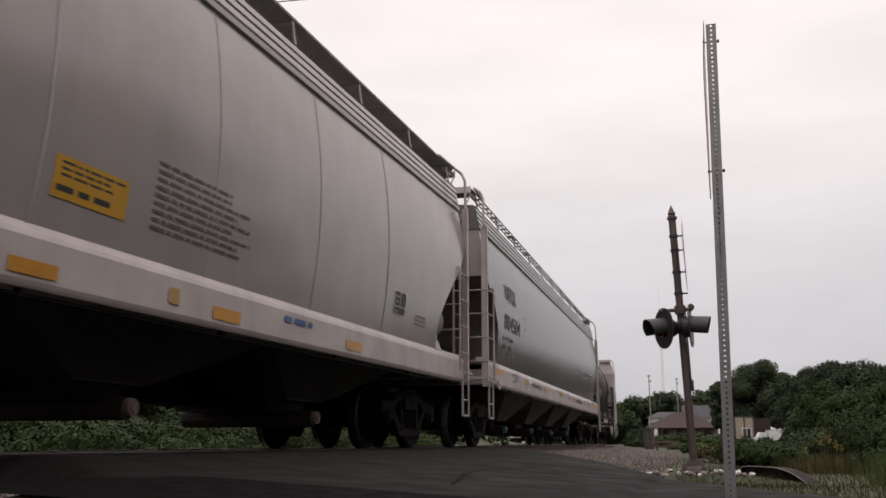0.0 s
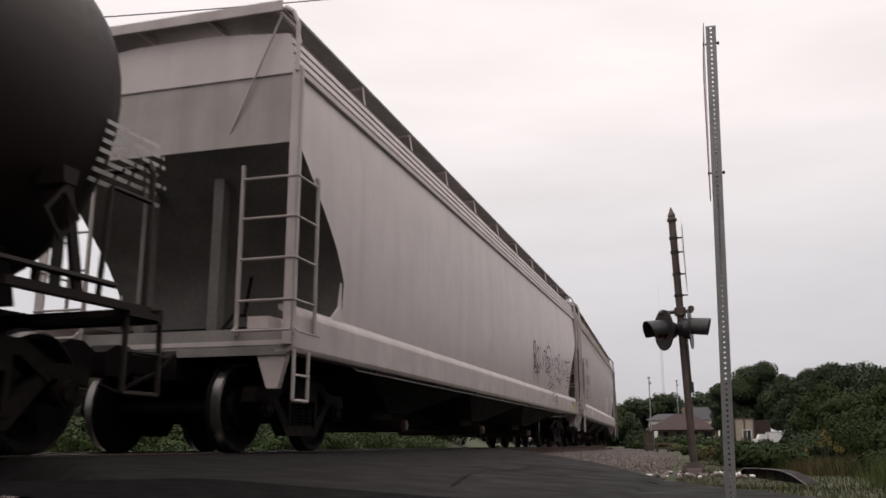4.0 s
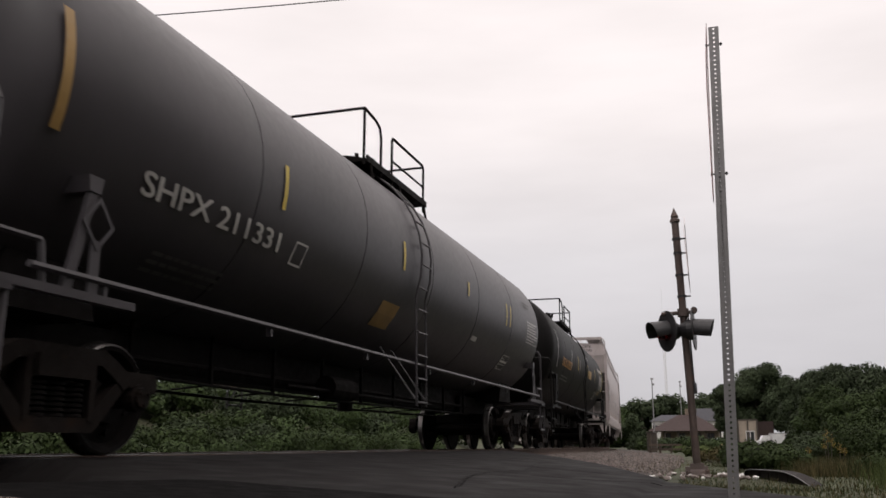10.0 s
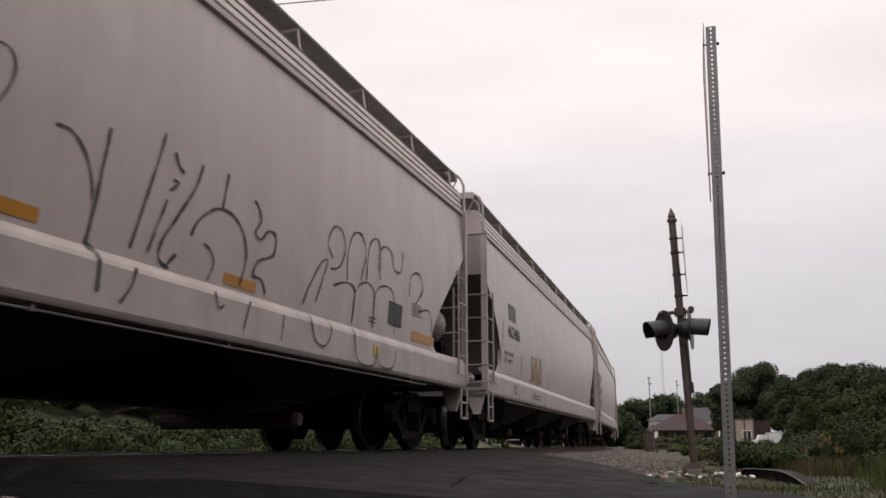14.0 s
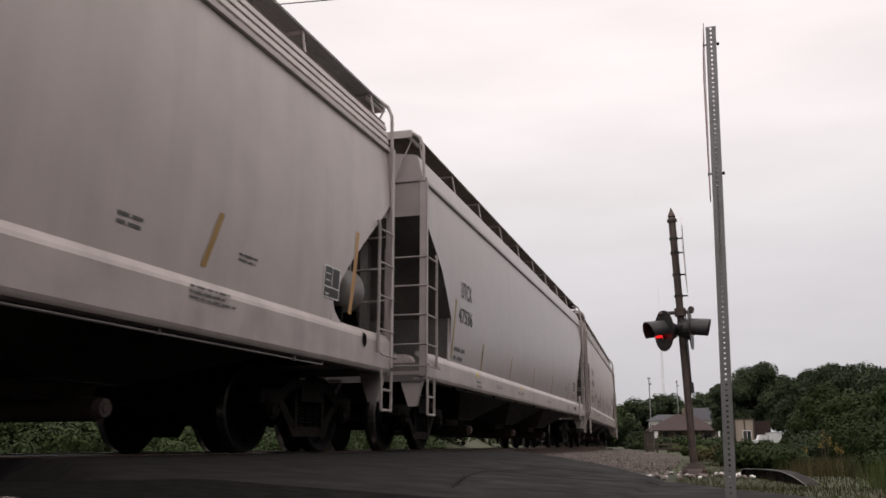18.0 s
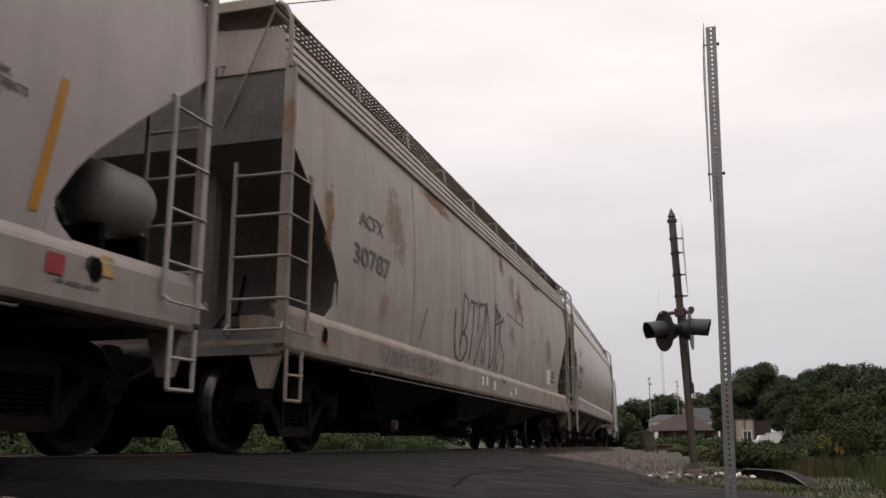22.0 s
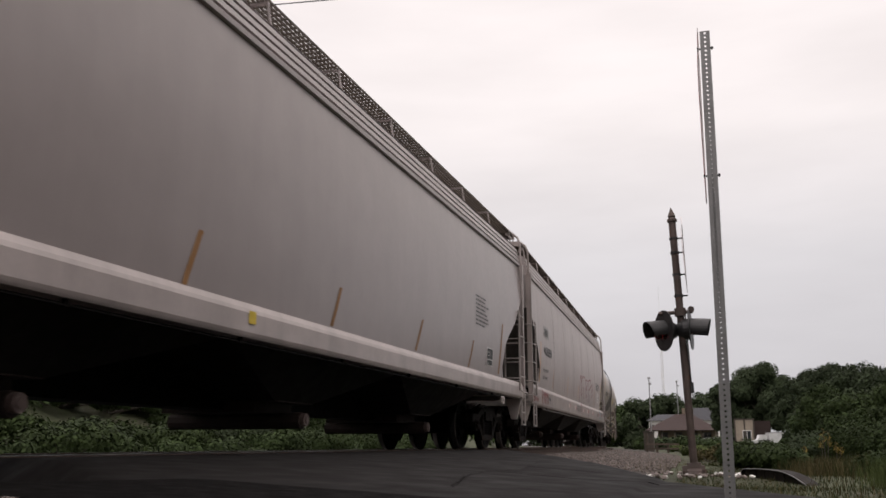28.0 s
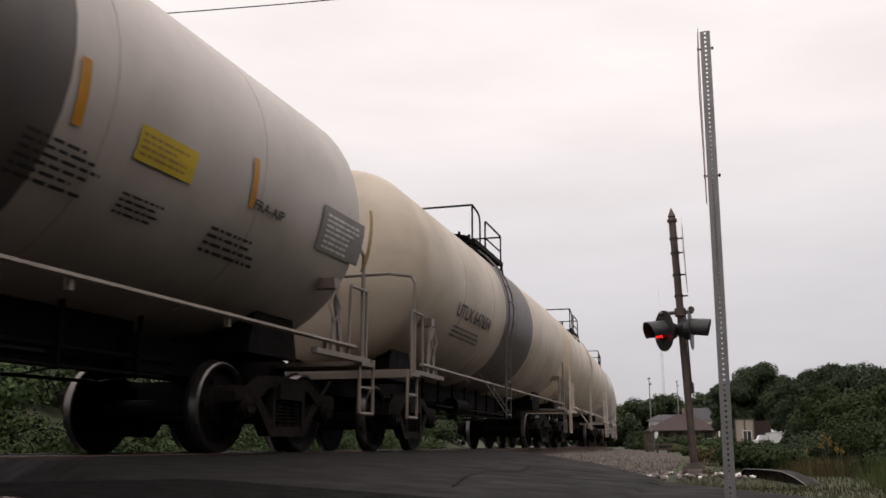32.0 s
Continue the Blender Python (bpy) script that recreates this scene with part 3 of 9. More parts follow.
    # running boards on the roof
    open_board = board is None
    board = board or grating_dark
    for s in (1, -1):
        bm = bmesh.new()
        slim = open_board and bays == 4
        x0, x1 = (1.2 if slim else 0.70), 1.34
        bars = 3 if slim else (13 if open_board else 15)
        half = 0.005 if slim else (0.008 if open_board else 0.019)
        for k in range(bars):
            x = s * (x0 + (x1 - x0) * k / (bars - 1))
            box(bm, x - half, x + half, -h, h, 4.705, 4.735)
        n = int(length / (0.36 if slim else (0.11 if open_board else 0.6)))
        for k in range(n + 1):
            y = -h + length * k / n
            box(bm, *sorted((s * x0, s * x1)), y - 0.004, y + 0.004, 4.70, 4.73)
        part("running_board", bm, board, car)
        n = max(6, round(length / 1.95))
        for k in range(n + 1):
            bm = bmesh.new()
            y = -h + 0.3 + (length - 0.6) * k / n
            pipe(bm, [(s * (x1 - 0.01), y, 4.735), (s * (x1 + 0.015), y, 4.55), (s * (x1 + 0.05), y, 4.36)], 0.016, 5)
            box(bm, *sorted((s * x0, s * x1)), y - 0.02, y + 0.02, 4.68, 4.705)
            part("board_bracket", bm, paint, car)
    # hatch covers down the middle
    for k in range(6):
        bm = bmesh.new()
        disc(bm, (0, -h + 1.4 + (length - 2.8) * k / 5, 4.50), (0, 0, 1), 0.42, 0.10, 14)
        part("hatch", bm, paint, car)
    # discharge bays
    usable = length - 2 * (inset + 1.3)
    step = usable / bays
    for k in range(bays):
        yc = -usable / 2 + step * (k + 0.5)
        bm = bmesh.new()
        a = [bm.verts.new((sx * 1.40, yc + sy * step * 0.49, SILL0 + 0.2)) for sx, sy in ((-1, -1), (1, -1), (1, 1), (-1, 1))]
        b = [bm.verts.new((sx * 1.32, yc + sy * step * 0.47, SILL0 - 0.02)) for sx, sy in ((-1, -1), (1, -1), (1, 1), (-1, 1))]
        c = [bm.verts.new((sx * 0.88, yc + sy * 0.46, 0.56)) for sx, sy in ((-1, -1), (1, -1), (1, 1), (-1, 1))]
        for p, q in ((a, b), (b, c)):
            for i in range(4):
                bm.faces.new((p[i], p[(i + 1) % 4], q[(i + 1) % 4], q[i]))
        bm.faces.new(a)
        bm.faces.new(c[::-1])
        bay = part("hopper_bay", bm, bay_shade if bays == 4 else underbody, car)
        bm = bmesh.new()
        box(bm, -0.62, 0.62, yc - 0.44, yc + 0.44, 0.44, 0.56)
        box(bm, -0.89, 0.89, yc - 0.48, yc + 0.48, 0.558, 0.578)
        beam(bm, (-0.9, yc + 0.18, 0.36), (0.9, yc + 0.18, 0.36), 0.10, 10)
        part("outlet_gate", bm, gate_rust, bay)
        bm = bmesh.new()
        disc(bm, (0.93, yc + 0.18, 0.37), (1, 0, 0), 0.075, 0.06, 16)
        disc(bm, (0.965, yc + 0.18, 0.37), (1, 0, 0), 0.045, 0.02, 12)
        part("outlet_cap", bm, gate or cap_dull, bay)
    # air reservoir at the rear end
    if tankside:
        bm = bmesh.new()
        y0 = h - 0.55
        o = [(0.0, y0 - 0.40), (0.15, y0 - 0.385), (0.245, y0 - 0.32), (0.28, y0 - 0.23), (0.28, y0 + 0.23), (0.245, y0 + 0.32), (0.15, y0 + 0.385), (0.0, y0 + 0.40)]
        rings = [[bm.verts.new((1.02 + r * math.cos(k * math.tau / 20), y, 2.02 + r * math.sin(k * math.tau / 20))) for k in range(20)] for r, y in o[1:-1]]
        for a, b in zip(rings, rings[1:]):
            for i in range(20):
                bm.faces.new((a[i], a[(i + 1) % 20], b[(i + 1) % 20], b[i]))
        bm.faces.new(rings[0])
        bm.faces.new(rings[-1])
        reservoir = part("air_reservoir", bm, reservoir_paint, car, smooth=True)
        for d in (-0.25, 0.25):
            bm = bmesh.new()
            box(bm, 0.82, 1.22, y0 + d - 0.03, y0 + d + 0.03, SILL0 + 0.1, 1.75)
            part("bracket", bm, steel_dark, reservoir)
        bm = bmesh.new()
        pipe(bm, [(1.2, y0 + 0.2, 1.76), (1.22, y0 + 0.25, 1.5), (1.1, y0 + 0.3, 1.2)], 0.018)
        part("air_pipe", bm, steel_dark, reservoir)
    # hand brake wheel at the rear end
    if cut is BEND:
        bm = bmesh.new()
        c = [(0.95 + 0.25 * math.cos(k * math.tau / 20), h - 0.2, 2.4 + 0.25 * math.sin(k * math.tau / 20)) for k in range(21)]
        pipe(bm, c, 0.014)
        for k in range(4):
            beam(bm, (0.95, h - 0.24, 2.4), c[k * 5], 0.011)
        beam(bm, (0.95, h - 0.42, 2.4), (0.95, h - 0.16, 2.4), 0.03)
        box(bm, 0.83, 1.07, h - 0.58, h - 0.42, 2.2, 2.65)
        part("brake_wheel", bm, sill_paint, car)
    # brake valve and pipes on the front platform
    bm = bmesh.new()
    box(bm, 0.85, 1.1, -h + 0.35, -h + 0.6, 1.15, 1.40)
    disc(bm, (1.0, -h + 0.75, 1.32), (0, 1, 0), 0.11, 0.22, 12)
    box(bm, 0.98, 1.02, -h + 0.5, -h + 0.8, 1.25, 1.33)
    part("brake_valve", bm, sill_paint, car)
    bm = bmesh.new()
    pipe(bm, [(0.6, -h + 0.2, 1.2), (0.6, -h + 0.5, 1.45), (0.5, -h + 0.9, 1.5), (0.4, -h + 1.2, 2.0)], 0.02)
    part("brake_pipe", bm, steel_dark, car)
    # air pipe hung below the near sill
    bm = bmesh.new()
    w = lat(SILL1)
    pipe(bm, [(w - 0.05, -h + 1.7, SILL0 + 0.05), (w, -h + 1.85, SILL0 - 0.045), (w, h - 1.85, SILL0 - 0.045), (w - 0.05, h - 1.7, SILL0 + 0.05)], 0.012)
    for k in range(7):
        y = -h + 2.5 + (length - 5.0) * k / 6
        box(bm, w - 0.02, w + 0.014, y - 0.02, y + 0.02, SILL0 - 0.058, SILL0 + 0.02)
    part("sill_pipe", bm, pipe_grey if bays == 3 and cut not in (BEND, STEEP) else steel_dark, car)
    running_gear(car, length, inset)
    return car, length, lat


# ---- tank cars ----
def tank(front, rear, label, paint, radius=1.5, axis=2.72, inset=1.3, band=None, frame_paint=None, rings=5, offset=0.0, rail=2.3, loop=1.95, ladder_at=-1.1, brake_deck=0.0, name="tank_car"):
    car, length = new_car(name, front, rear, label, "tank car")
    h = length / 2
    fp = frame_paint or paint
    hb = h - 0.06
    bm = bmesh.new()
    n = 40
    o = []
    for k in range(7):
        a = k / 6 * math.pi / 2
        o.append((radius * math.sin(a) if k else 0.05, -hb + 0.55 * (1 - math.cos(a))))
    body = []
    marks = [-hb + 0.55]
    marks += [-hb + 0.55 + (2 * hb - 1.1) * k / (rings + 1) for k in range(1, rings + 1)]
    if band:
        marks += [band[0], band[1]]
    for m in sorted(set(marks[1:])):
        if band and m in band:
            body += [(radius, m)]
        else:
            body += [(radius, m - 0.12), (radius, m - 0.014), (radius - 0.012, m - 0.007), (radius - 0.012, m + 0.007), (radius, m + 0.014), (radius, m + 0.12)]
    o += body
    o += [(r, -y) for r, y in o[6::-1]]
    loops = [[bm.verts.new((r * math.cos(k * math.tau / n), y, axis + r * math.sin(k * math.tau / n))) for k in range(n)] for r, y in o]
    for (ra, ya), (rb, yb), a, b in zip(o, o[1:], loops, loops[1:]):
        mid = (ya + yb) / 2
        for i in range(n):
            f = bm.faces.new((a[i], a[(i + 1) % n], b[(i + 1) % n], b[i]))
            f.material_index = 1 if band and band[0] - 0.001 < mid < band[1] + 0.001 else 0
    bm.faces.new(loops[0][::-1])
    bm.faces.new(loops[-1])
    part("tank_shell", bm, [paint, band_grey], car, smooth=True)
    # manway, valves
    top = axis + radius
    bm = bmesh.new()
    disc(bm, (0, 0, top + 0.10), (0, 0, 1), 0.45, 0.34, 20)
    disc(bm, (0, 0, top + 0.29), (0, 0, 1), 0.5, 0.05, 20)
    for k in range(8):
        a = k * math.tau / 8
        disc(bm, (0.47 * math.cos(a), 0.47 * math.sin(a), top + 0.33), (0, 0, 1), 0.035, 0.09, 6)
    disc(bm, (0.2, 0.85, top + 0.12), (0, 0, 1), 0.14, 0.3, 12)
    part("manway", bm, steel_dark, car).location.y = offset
    # platform and railing
    bm = bmesh.new()
    for s in (1, -1):
        box(bm, *sorted((s * 0.5, s * 0.95)), -1.35, 1.3, top - 0.125, top - 0.085)
        box(bm, *sorted((s * 0.925, s * 0.955)), -1.36, 1.31, top - 0.14, top - 0.04)
        for y in (-1.2, 0, 1.2):
            pipe(bm, [(s * 0.93, y, top - 0.1), (s * 0.98, y, top - 0.4)], 0.025)
    part("platform", bm, steel_dark, car).location.y = offset
    bm = bmesh.new()
    for s in (1, -1):
        x = s * 0.92
        pipe(bm, [(x, -1.42, top - 0.2), (x, -1.42, top + 0.66), (x, -0.98, top + 0.62), (x, -0.82, top + 0.56), (x, -0.76, top + 0.42), (x, -0.76, top - 0.2)], 0.022)
        pipe(bm, [(x, -0.3, top - 0.2), (x, -0.3, top + 0.54), (x, -0.26, top + 0.58), (x, 1.18, top + 0.58), (x, 1.22, top + 0.54), (x, 1.22, top - 0.25)], 0.022)
        pipe(bm, [(x, -0.3, top + 0.2), (x, 1.22, top + 0.2)], 0.018)
    pipe(bm, [(-0.92, -1.42, top + 0.66), (0.92, -1.42, top + 0.66)], 0.022)
    pipe(bm, [(-0.92, 1.22, top + 0.56), (0.92, 1.22, top + 0.56)], 0.02)
    part("railing", bm, steel_dark, car).location.y = offset
    # side ladders
    for s in (1, -1):
        bm = bmesh.new()
        for y in (ladder_at, ladder_at + 0.42):
            pts = []
            for k in range(9):
                a = math.pi / 2 * (0.78 - 1.0 * k / 8)
                pts.append((s * (radius + 0.07) * math.cos(a), y, axis + (radius + 0.07) * math.sin(a)))
            pts.append((s * 1.52, y, 0.62))
            pipe(bm, pts, 0.017)
            beam(bm, (s * 1.5, y, 0.72), (s * 0.95, y, axis - radius * 0.82), 0.014)
        rungs = []
        for k in range(11):
            z = 0.68 + k * 0.33
            u = max(-1, min(1, (z - axis) / (radius + 0.07)))
            x = s * ((radius + 0.07) * math.sqrt(1 - u * u) if z > axis - 0.35 else 1.53)
            rungs.append(((x, ladder_at, z), (x, ladder_at + 0.42, z)))
        rung_paint = band_grey if band else (paint if paint in (tank_black, tank_grey, tank_brown) else fp)
        ladder = part("ladder", bm, rung_paint, car)
        for a, b in rungs:
            bm = bmesh.new()
            beam(bm, a, b, 0.014)
            part("rung", bm, rung_paint, ladder)
        bm = bmesh.new()
        x = s * 1.47
        pipe(bm, [(x, -h + 0.45, 1.22), (x, h - 0.45, 1.22)], 0.028)
        for k in range(7):
            y = -h + 1.2 + (length - 2.4) * k / 6
            box(bm, *sorted((x - s * 0.05, x + s * 0.0)), y - 0.02, y + 0.02, 1.12, 1.22)
        part("side_handrail", bm, fp, car)
    bm = bmesh.new()
    # added dark filler below the shell; these tank cars have only stub sills
    box(bm, -0.2, 0.2, -h + 2.9, h - 2.9, 0.8, axis - radius + 0.1)
    part("centre_sill", bm, steel_dark, car)
    # stub sills, saddles and end frames
    for end in (-1, 1):
        bm = bmesh.new()
        box(bm, -0.3, 0.3, *sorted((end * h, end * (h - 3.1))), 0.78, 1.12)
        prism(bm, [(end * (h - inset - 0.55), 1.05), (end * (h - inset + 0.55), 1.05), (end * (h - inset + 0.4), 1.62), (end * (h - inset - 0.4), 1.62)], -0.85, 0.85)
        part("stub_sill", bm, steel_dark, car)
        for s in (1, -1):
            bm = bmesh.new()
            y = end * (h - inset + 0.3)
            prism(bm, [(y + end * 0.2 - 0.045, 1.08), (y + end * 0.2 + 0.045, 1.08), (y + 0.04, 1.86), (y - 0.04, 1.86)], *sorted((s * 1.43, s * 1.465)))
            prism(bm, [(y - 0.06, 1.84), (y + 0.06, 1.84), (y + 0.08, 1.96), (y - 0.08, 1.96)], *sorted((s * 1.2, s * 1.475)))
            part("saddle_post", bm, fp, car)
            bm = bmesh.new()
            y = end * (h - 1.05)
            dia = [(y, 1.42), (y + 0.17, 1.62), (y, 1.82), (y - 0.17, 1.62)]
            inn = [(y + (p - y) * 0.78, 1.62 + (z - 1.62) * 0.78) for p, z in dia]
            for x in (s * 1.475, s * 1.485):
                a = [bm.verts.new((x, p, z)) for p, z in dia]
                b = [bm.verts.new((x, p, z)) for p, z in inn]
                for i in range(4):
                    bm.faces.new((a[i], a[(i + 1) % 4], b[(i + 1) % 4], b[i]))
                if x != s * 1.475:
                    for i in range(4):
                        bm.faces.new((a[i], a[(i + 1) % 4], last_a[(i + 1) % 4], last_a[i]))
                last_a = a
            box(bm, *sorted((s * 1.46, s * 1.475)), y - 0.05, y + 0.05, 1.1, 1.5)
            part("placard_holder", bm, fp, car)
        bm = bmesh.new()
        up = brake_deck if end < 0 else 0.0
        box(bm, -1.5, 1.5, *sorted((end * (h + 0.1), end * (h - 0.30))), 1.02 + up, 1.07 + up)
        box(bm, -1.5, 1.5, *sorted((end * (h + 0.1), end * (h + 0.05))), 1.0 + up, 1.11 + up)
        for s in (1, -1):
            box(bm, *sorted((s * 1.42, s * 1.5)), *sorted((end * (h - 0.05), end * (h - 1.5))), 1.055 + up, 1.115 + up)
        part("end_platform", bm, fp, car)
        if up:
            # gusset, brake stand and valve boxes on the raised platform
            for s in (1, -1):
                bm = bmesh.new()
                prism(bm, [(end * (h + 0.05), 1.02 + up), (end * (h - 0.32), 1.02 + up), (end * (h - 0.26), 0.92), (end * (h - 0.1), 0.92)], *sorted((s * 1.44, s * 1.465)))
                part("gusset", bm, fp, car)
                bm = bmesh.new()
                box(bm, *sorted((s * 1.44, s * 1.5)), *sorted((end * (h - 1.42), end * (h - 1.47))), 1.08 + up, 1.66)
                box(bm, *sorted((s * 1.2, s * 1.5)), *sorted((end * (h - 1.2), end * (h - 1.47))), 1.64, 1.69)
                part("brake_stand", bm, fp, car)
                for d, w, z in ((0.62, 0.16, 0.17), (0.9, 0.12, 0.24), (1.14, 0.14, 0.13)):
                    bm = bmesh.new()
                    box(bm, *sorted((s * 1.26, s * 1.42)), *sorted((end * (h - d), end * (h - d - w))), 1.05 + up, 1.05 + up + z)
                    disc(bm, (s * 1.43, end * (h - d - w / 2), 1.05 + up + z * 0.6), (1, 0, 0), 0.04, 0.05, 10)
                    part("valve_box", bm, fp, car)
        bm = bmesh.new()
        y = end * (h - (0.2 if rail > 2.3 else 0.08))
        pipe(bm, [(-1.45, y, 1.1), (-1.45, y, rail - 0.1), (-1.4, y, rail), (-1.15, end * (h + 0.07), rail), (1.15, end * (h + 0.07), rail), (1.4, y, rail), (1.45, y, rail - 0.1), (1.45, y, 1.1)], 0.026)
        part("end_railing", bm, fp, car)
        for s in (1, -1):
            bm = bmesh.new()
            pipe(bm, [(s * 1.45, end * (h - 0.08), 1.1), (s * 1.45, end * (h - 0.08), loop), (s * 1.45, end * (h - 0.55), loop), (s * 1.45, end * (h - 0.6), 1.1)], 0.022)
            part("side_grab", bm, fp, car)
        for s in (1, -1):
            bm = bmesh.new()
            pipe(bm, [(s * 1.46, end * (h + 0.12), 1.08), (s * 1.46, end * (h + 0.14), 0.45), (s * 1.46, end * (h - 0.28), 0.45), (s * 1.46, end * (h - 0.28), 1.08)], 0.022)
            step = part("sill_step", bm, fp, car)
            bm = bmesh.new()
            beam(bm, (s * 1.46, end * (h + 0.13), 0.76), (s * 1.46, end * (h - 0.28), 0.76), 0.018)
            part("tread", bm, fp, step)
    # bottom outlet and brake gear
    bm = bmesh.new()
    disc(bm, (0, 0.2, axis - radius - 0.15), (0, 0, 1), 0.2, 0.5, 14)
    disc(bm, (0, 0.2, axis - radius - 0.45), (0, 0, 1), 0.12, 0.3, 12)
    beam(bm, (0.5, -1.6, 0.85), (0.5, -0.8, 0.85), 0.16, 12)
    pipe(bm, [(0.3, -h + 2.4, 0.9), (0.3, h - 2.4, 0.9)], 0.03)
    pipe(bm, [(0.55, -2.8, 0.80), (0.55, 2.8, 0.80)], 0.025)
    part("bottom_outlet", bm, steel_dark, car)
    for x, z in ((0.35, 0.74), (-0.35, 0.7)):
        bm = bmesh.new()
        pipe(bm, [(x, -h + 2.6, z), (x, -h * 0.3, z - 0.05), (x, h - 2.6, z)], 0.02)
        part("brake_rod", bm, steel_dark, car)
    for k in range(9):
        y = -h + 3.0 + (length - 6.0) * k / 8
        bm = bmesh.new()
        box(bm, 0.33, 0.37, y - 0.02, y + 0.02, 0.7, axis - radius + 0.06)
        beam(bm, (0.35, y, 0.72), (-0.35, y + 0.3, 0.7), 0.012)
        part("rod_hanger", bm, steel_dark, car)
    running_gear(car, length, inset)

    def lat(z):
        u = max(-0.999, min(0.999, (z - axis) / radius))
        return radius * math.sqrt(1 - u * u) + 0.008
    return car, length, lat


# ---- the train, front to rear ----
LIGHT = "light grey steel covered hopper car, dusty sides"
car_a = hopper(-5.2, 13.9, "shiny grey curved-side covered hopper with yellow warning panel", paint_head, paint_sill, bulge=0.12, bays=4, ribs=8, cut=ARC, sill=(1.04, 1.46), board=board_grey)
car_b = hopper(15.1, 34.3, "mid-grey curved-side covered hopper with amber reflector strips", paint_mid, paint_sill, bulge=0.12, bays=4, cut=ANGLED, inset=1.55, gate=ink_cyan, sill=(1.12, 1.56), tankside=False)
car_c = tank(35.6, 49.2, "short dark brown tank car, grimy, white lettering", tank_brown, radius=1.45, axis=2.64, offset=0.4, ladder_at=0.5)
car_d = hopper(51.2, 71.05, "light grey covered hopper with black spray-painted tags", paint_light, paint_sill, cut=ARC, board=board_grey)
car_e = hopper(72.4, 91.75, "dull grey covered hopper with rust-streaked eaves", paint_old, paint_sill, cut=ARC, board=grating_dark)
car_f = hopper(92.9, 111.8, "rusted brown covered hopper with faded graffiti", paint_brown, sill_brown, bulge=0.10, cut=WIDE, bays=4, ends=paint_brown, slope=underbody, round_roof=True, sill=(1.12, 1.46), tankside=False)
car_g = tank(113.3, 130.45, "long dark grey tank car with white lettering", tank_grey, radius=1.52, axis=2.72, loop=1.4, ladder_at=-0.75)
car_h = tank(131.8, 146.9, "glossy black tank car with yellow lettering", tank_black, radius=1.50, axis=2.70, ladder_at=0.0)
car_i = hopper(148.0, 167.1, "white-grey covered hopper with outline bubble graffiti", paint_light, paint_sill, cut=ARC, board=board_grey)
car_j = hopper(168.4, 186.8, "light grey covered hopper with faded marks and red sill decals", paint_light, paint_sill, cut=ARC, board=board_grey)
car_l = hopper(188.1, 206.6, "clean light grey covered hopper with amber reflector tapes", paint_light, paint_sill, cut=ARC, board=board_grey)
car_m = hopper(207.9, 225.5, "pale grey covered hopper with plain smooth sides and brown walkway", paint_smooth, paint_sill, cut=STEEP, board=grating_dark, round_roof=True, sill=(1.0, 1.38), tankside=False)
car_n = hopper(226.8, 245.3, "light grey covered hopper with black scribbled tags along the sill", paint_dusty, paint_sill_dull, cut=ARC, board=grating_dark, ribs=9)
car_o = hopper(246.7, 264.6, "old grey covered hopper with rust stains and black tall-letter graffiti", paint_stained, paint_rusty_sill, cut=ARC, ribs=6, ends=slope_shade)
car_p = hopper(265.5, 284.1, "tan-grey curved-side covered hopper with amber tapes", paint_tan, sill_tan, bulge=0.12, bays=4, cut=TALL, round_roof=True, sill=(1.16, 1.6), tankside=False, ribs=10)
car_q = hopper(285.1, 303.6, "light grey covered hopper with black outlined graffiti letters", paint_light, paint_sill, cut=BEND, sill=(0.97, 1.40), tankside=False)
car_s = hopper(304.8, 323.5, "light grey covered hopper with plain sides and see-through walkway", paint_smooth, paint_sill, cut=BEND, sill=(1.05, 1.37), tankside=False)
car_t = hopper(324.4, 342.8, "light grey covered hopper with red outline graffiti", paint_dusty, paint_sill_dull, cut=ARC, ribs=7, board=grating_dark)
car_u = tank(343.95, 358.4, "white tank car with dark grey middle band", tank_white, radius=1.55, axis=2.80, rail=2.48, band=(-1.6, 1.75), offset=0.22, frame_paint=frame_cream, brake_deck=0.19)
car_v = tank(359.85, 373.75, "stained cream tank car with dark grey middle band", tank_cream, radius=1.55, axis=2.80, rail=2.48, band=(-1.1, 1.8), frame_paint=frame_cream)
car_w = tank(374.8, 388.7, "stained off-white tank car with rust marks", tank_cream, radius=1.55, axis=2.80, rail=2.48)
car_x = tank(390.0, 403.9, "dusty off-white tank car with pale frame", tank_white, radius=1.55, axis=2.80, rail=2.48)
car_y = tank(405.2, 419.1, "dusty off-white tank car with pale frame", tank_white, radius=1.55, axis=2.80, rail=2.48)
car_z = hopper(420.4, 439.4, LIGHT, paint_light, paint_sill, board=board_grey)


# ---- markings on the cars ----
SILL_OUT = 0.064


def skin_x(car, z):
    """Outer surface of a car's near side at height z."""
    ob, length, lat = car
    if ob in SILL_OF:
        top = SILL_OF[ob][1]
        if z < top - 0.06:
            return lat(top) + SILL_OUT
        if z < top + 0.02:
            return lat(top) + SILL_OUT * (top + 0.02 - z) / 0.08
    return lat(z)


def sheet(car, name, verts, faces, material, label="", lift=0.005, parent=None):
    """A flat marking given by (distance from the front, height), laid on the car's near side."""
    ob, length, lat = car
    v = [(skin_x(car, z) + lift, d - length / 2, z) for d, z in verts]
    return raw(name, v, faces, material, ob, label)


def cover(ob, weights):
    """How thickly the film lies at each vertex."""
    ob.data.attributes.new("cover", "FLOAT", "POINT").data.foreach_set("value", weights)
    return ob


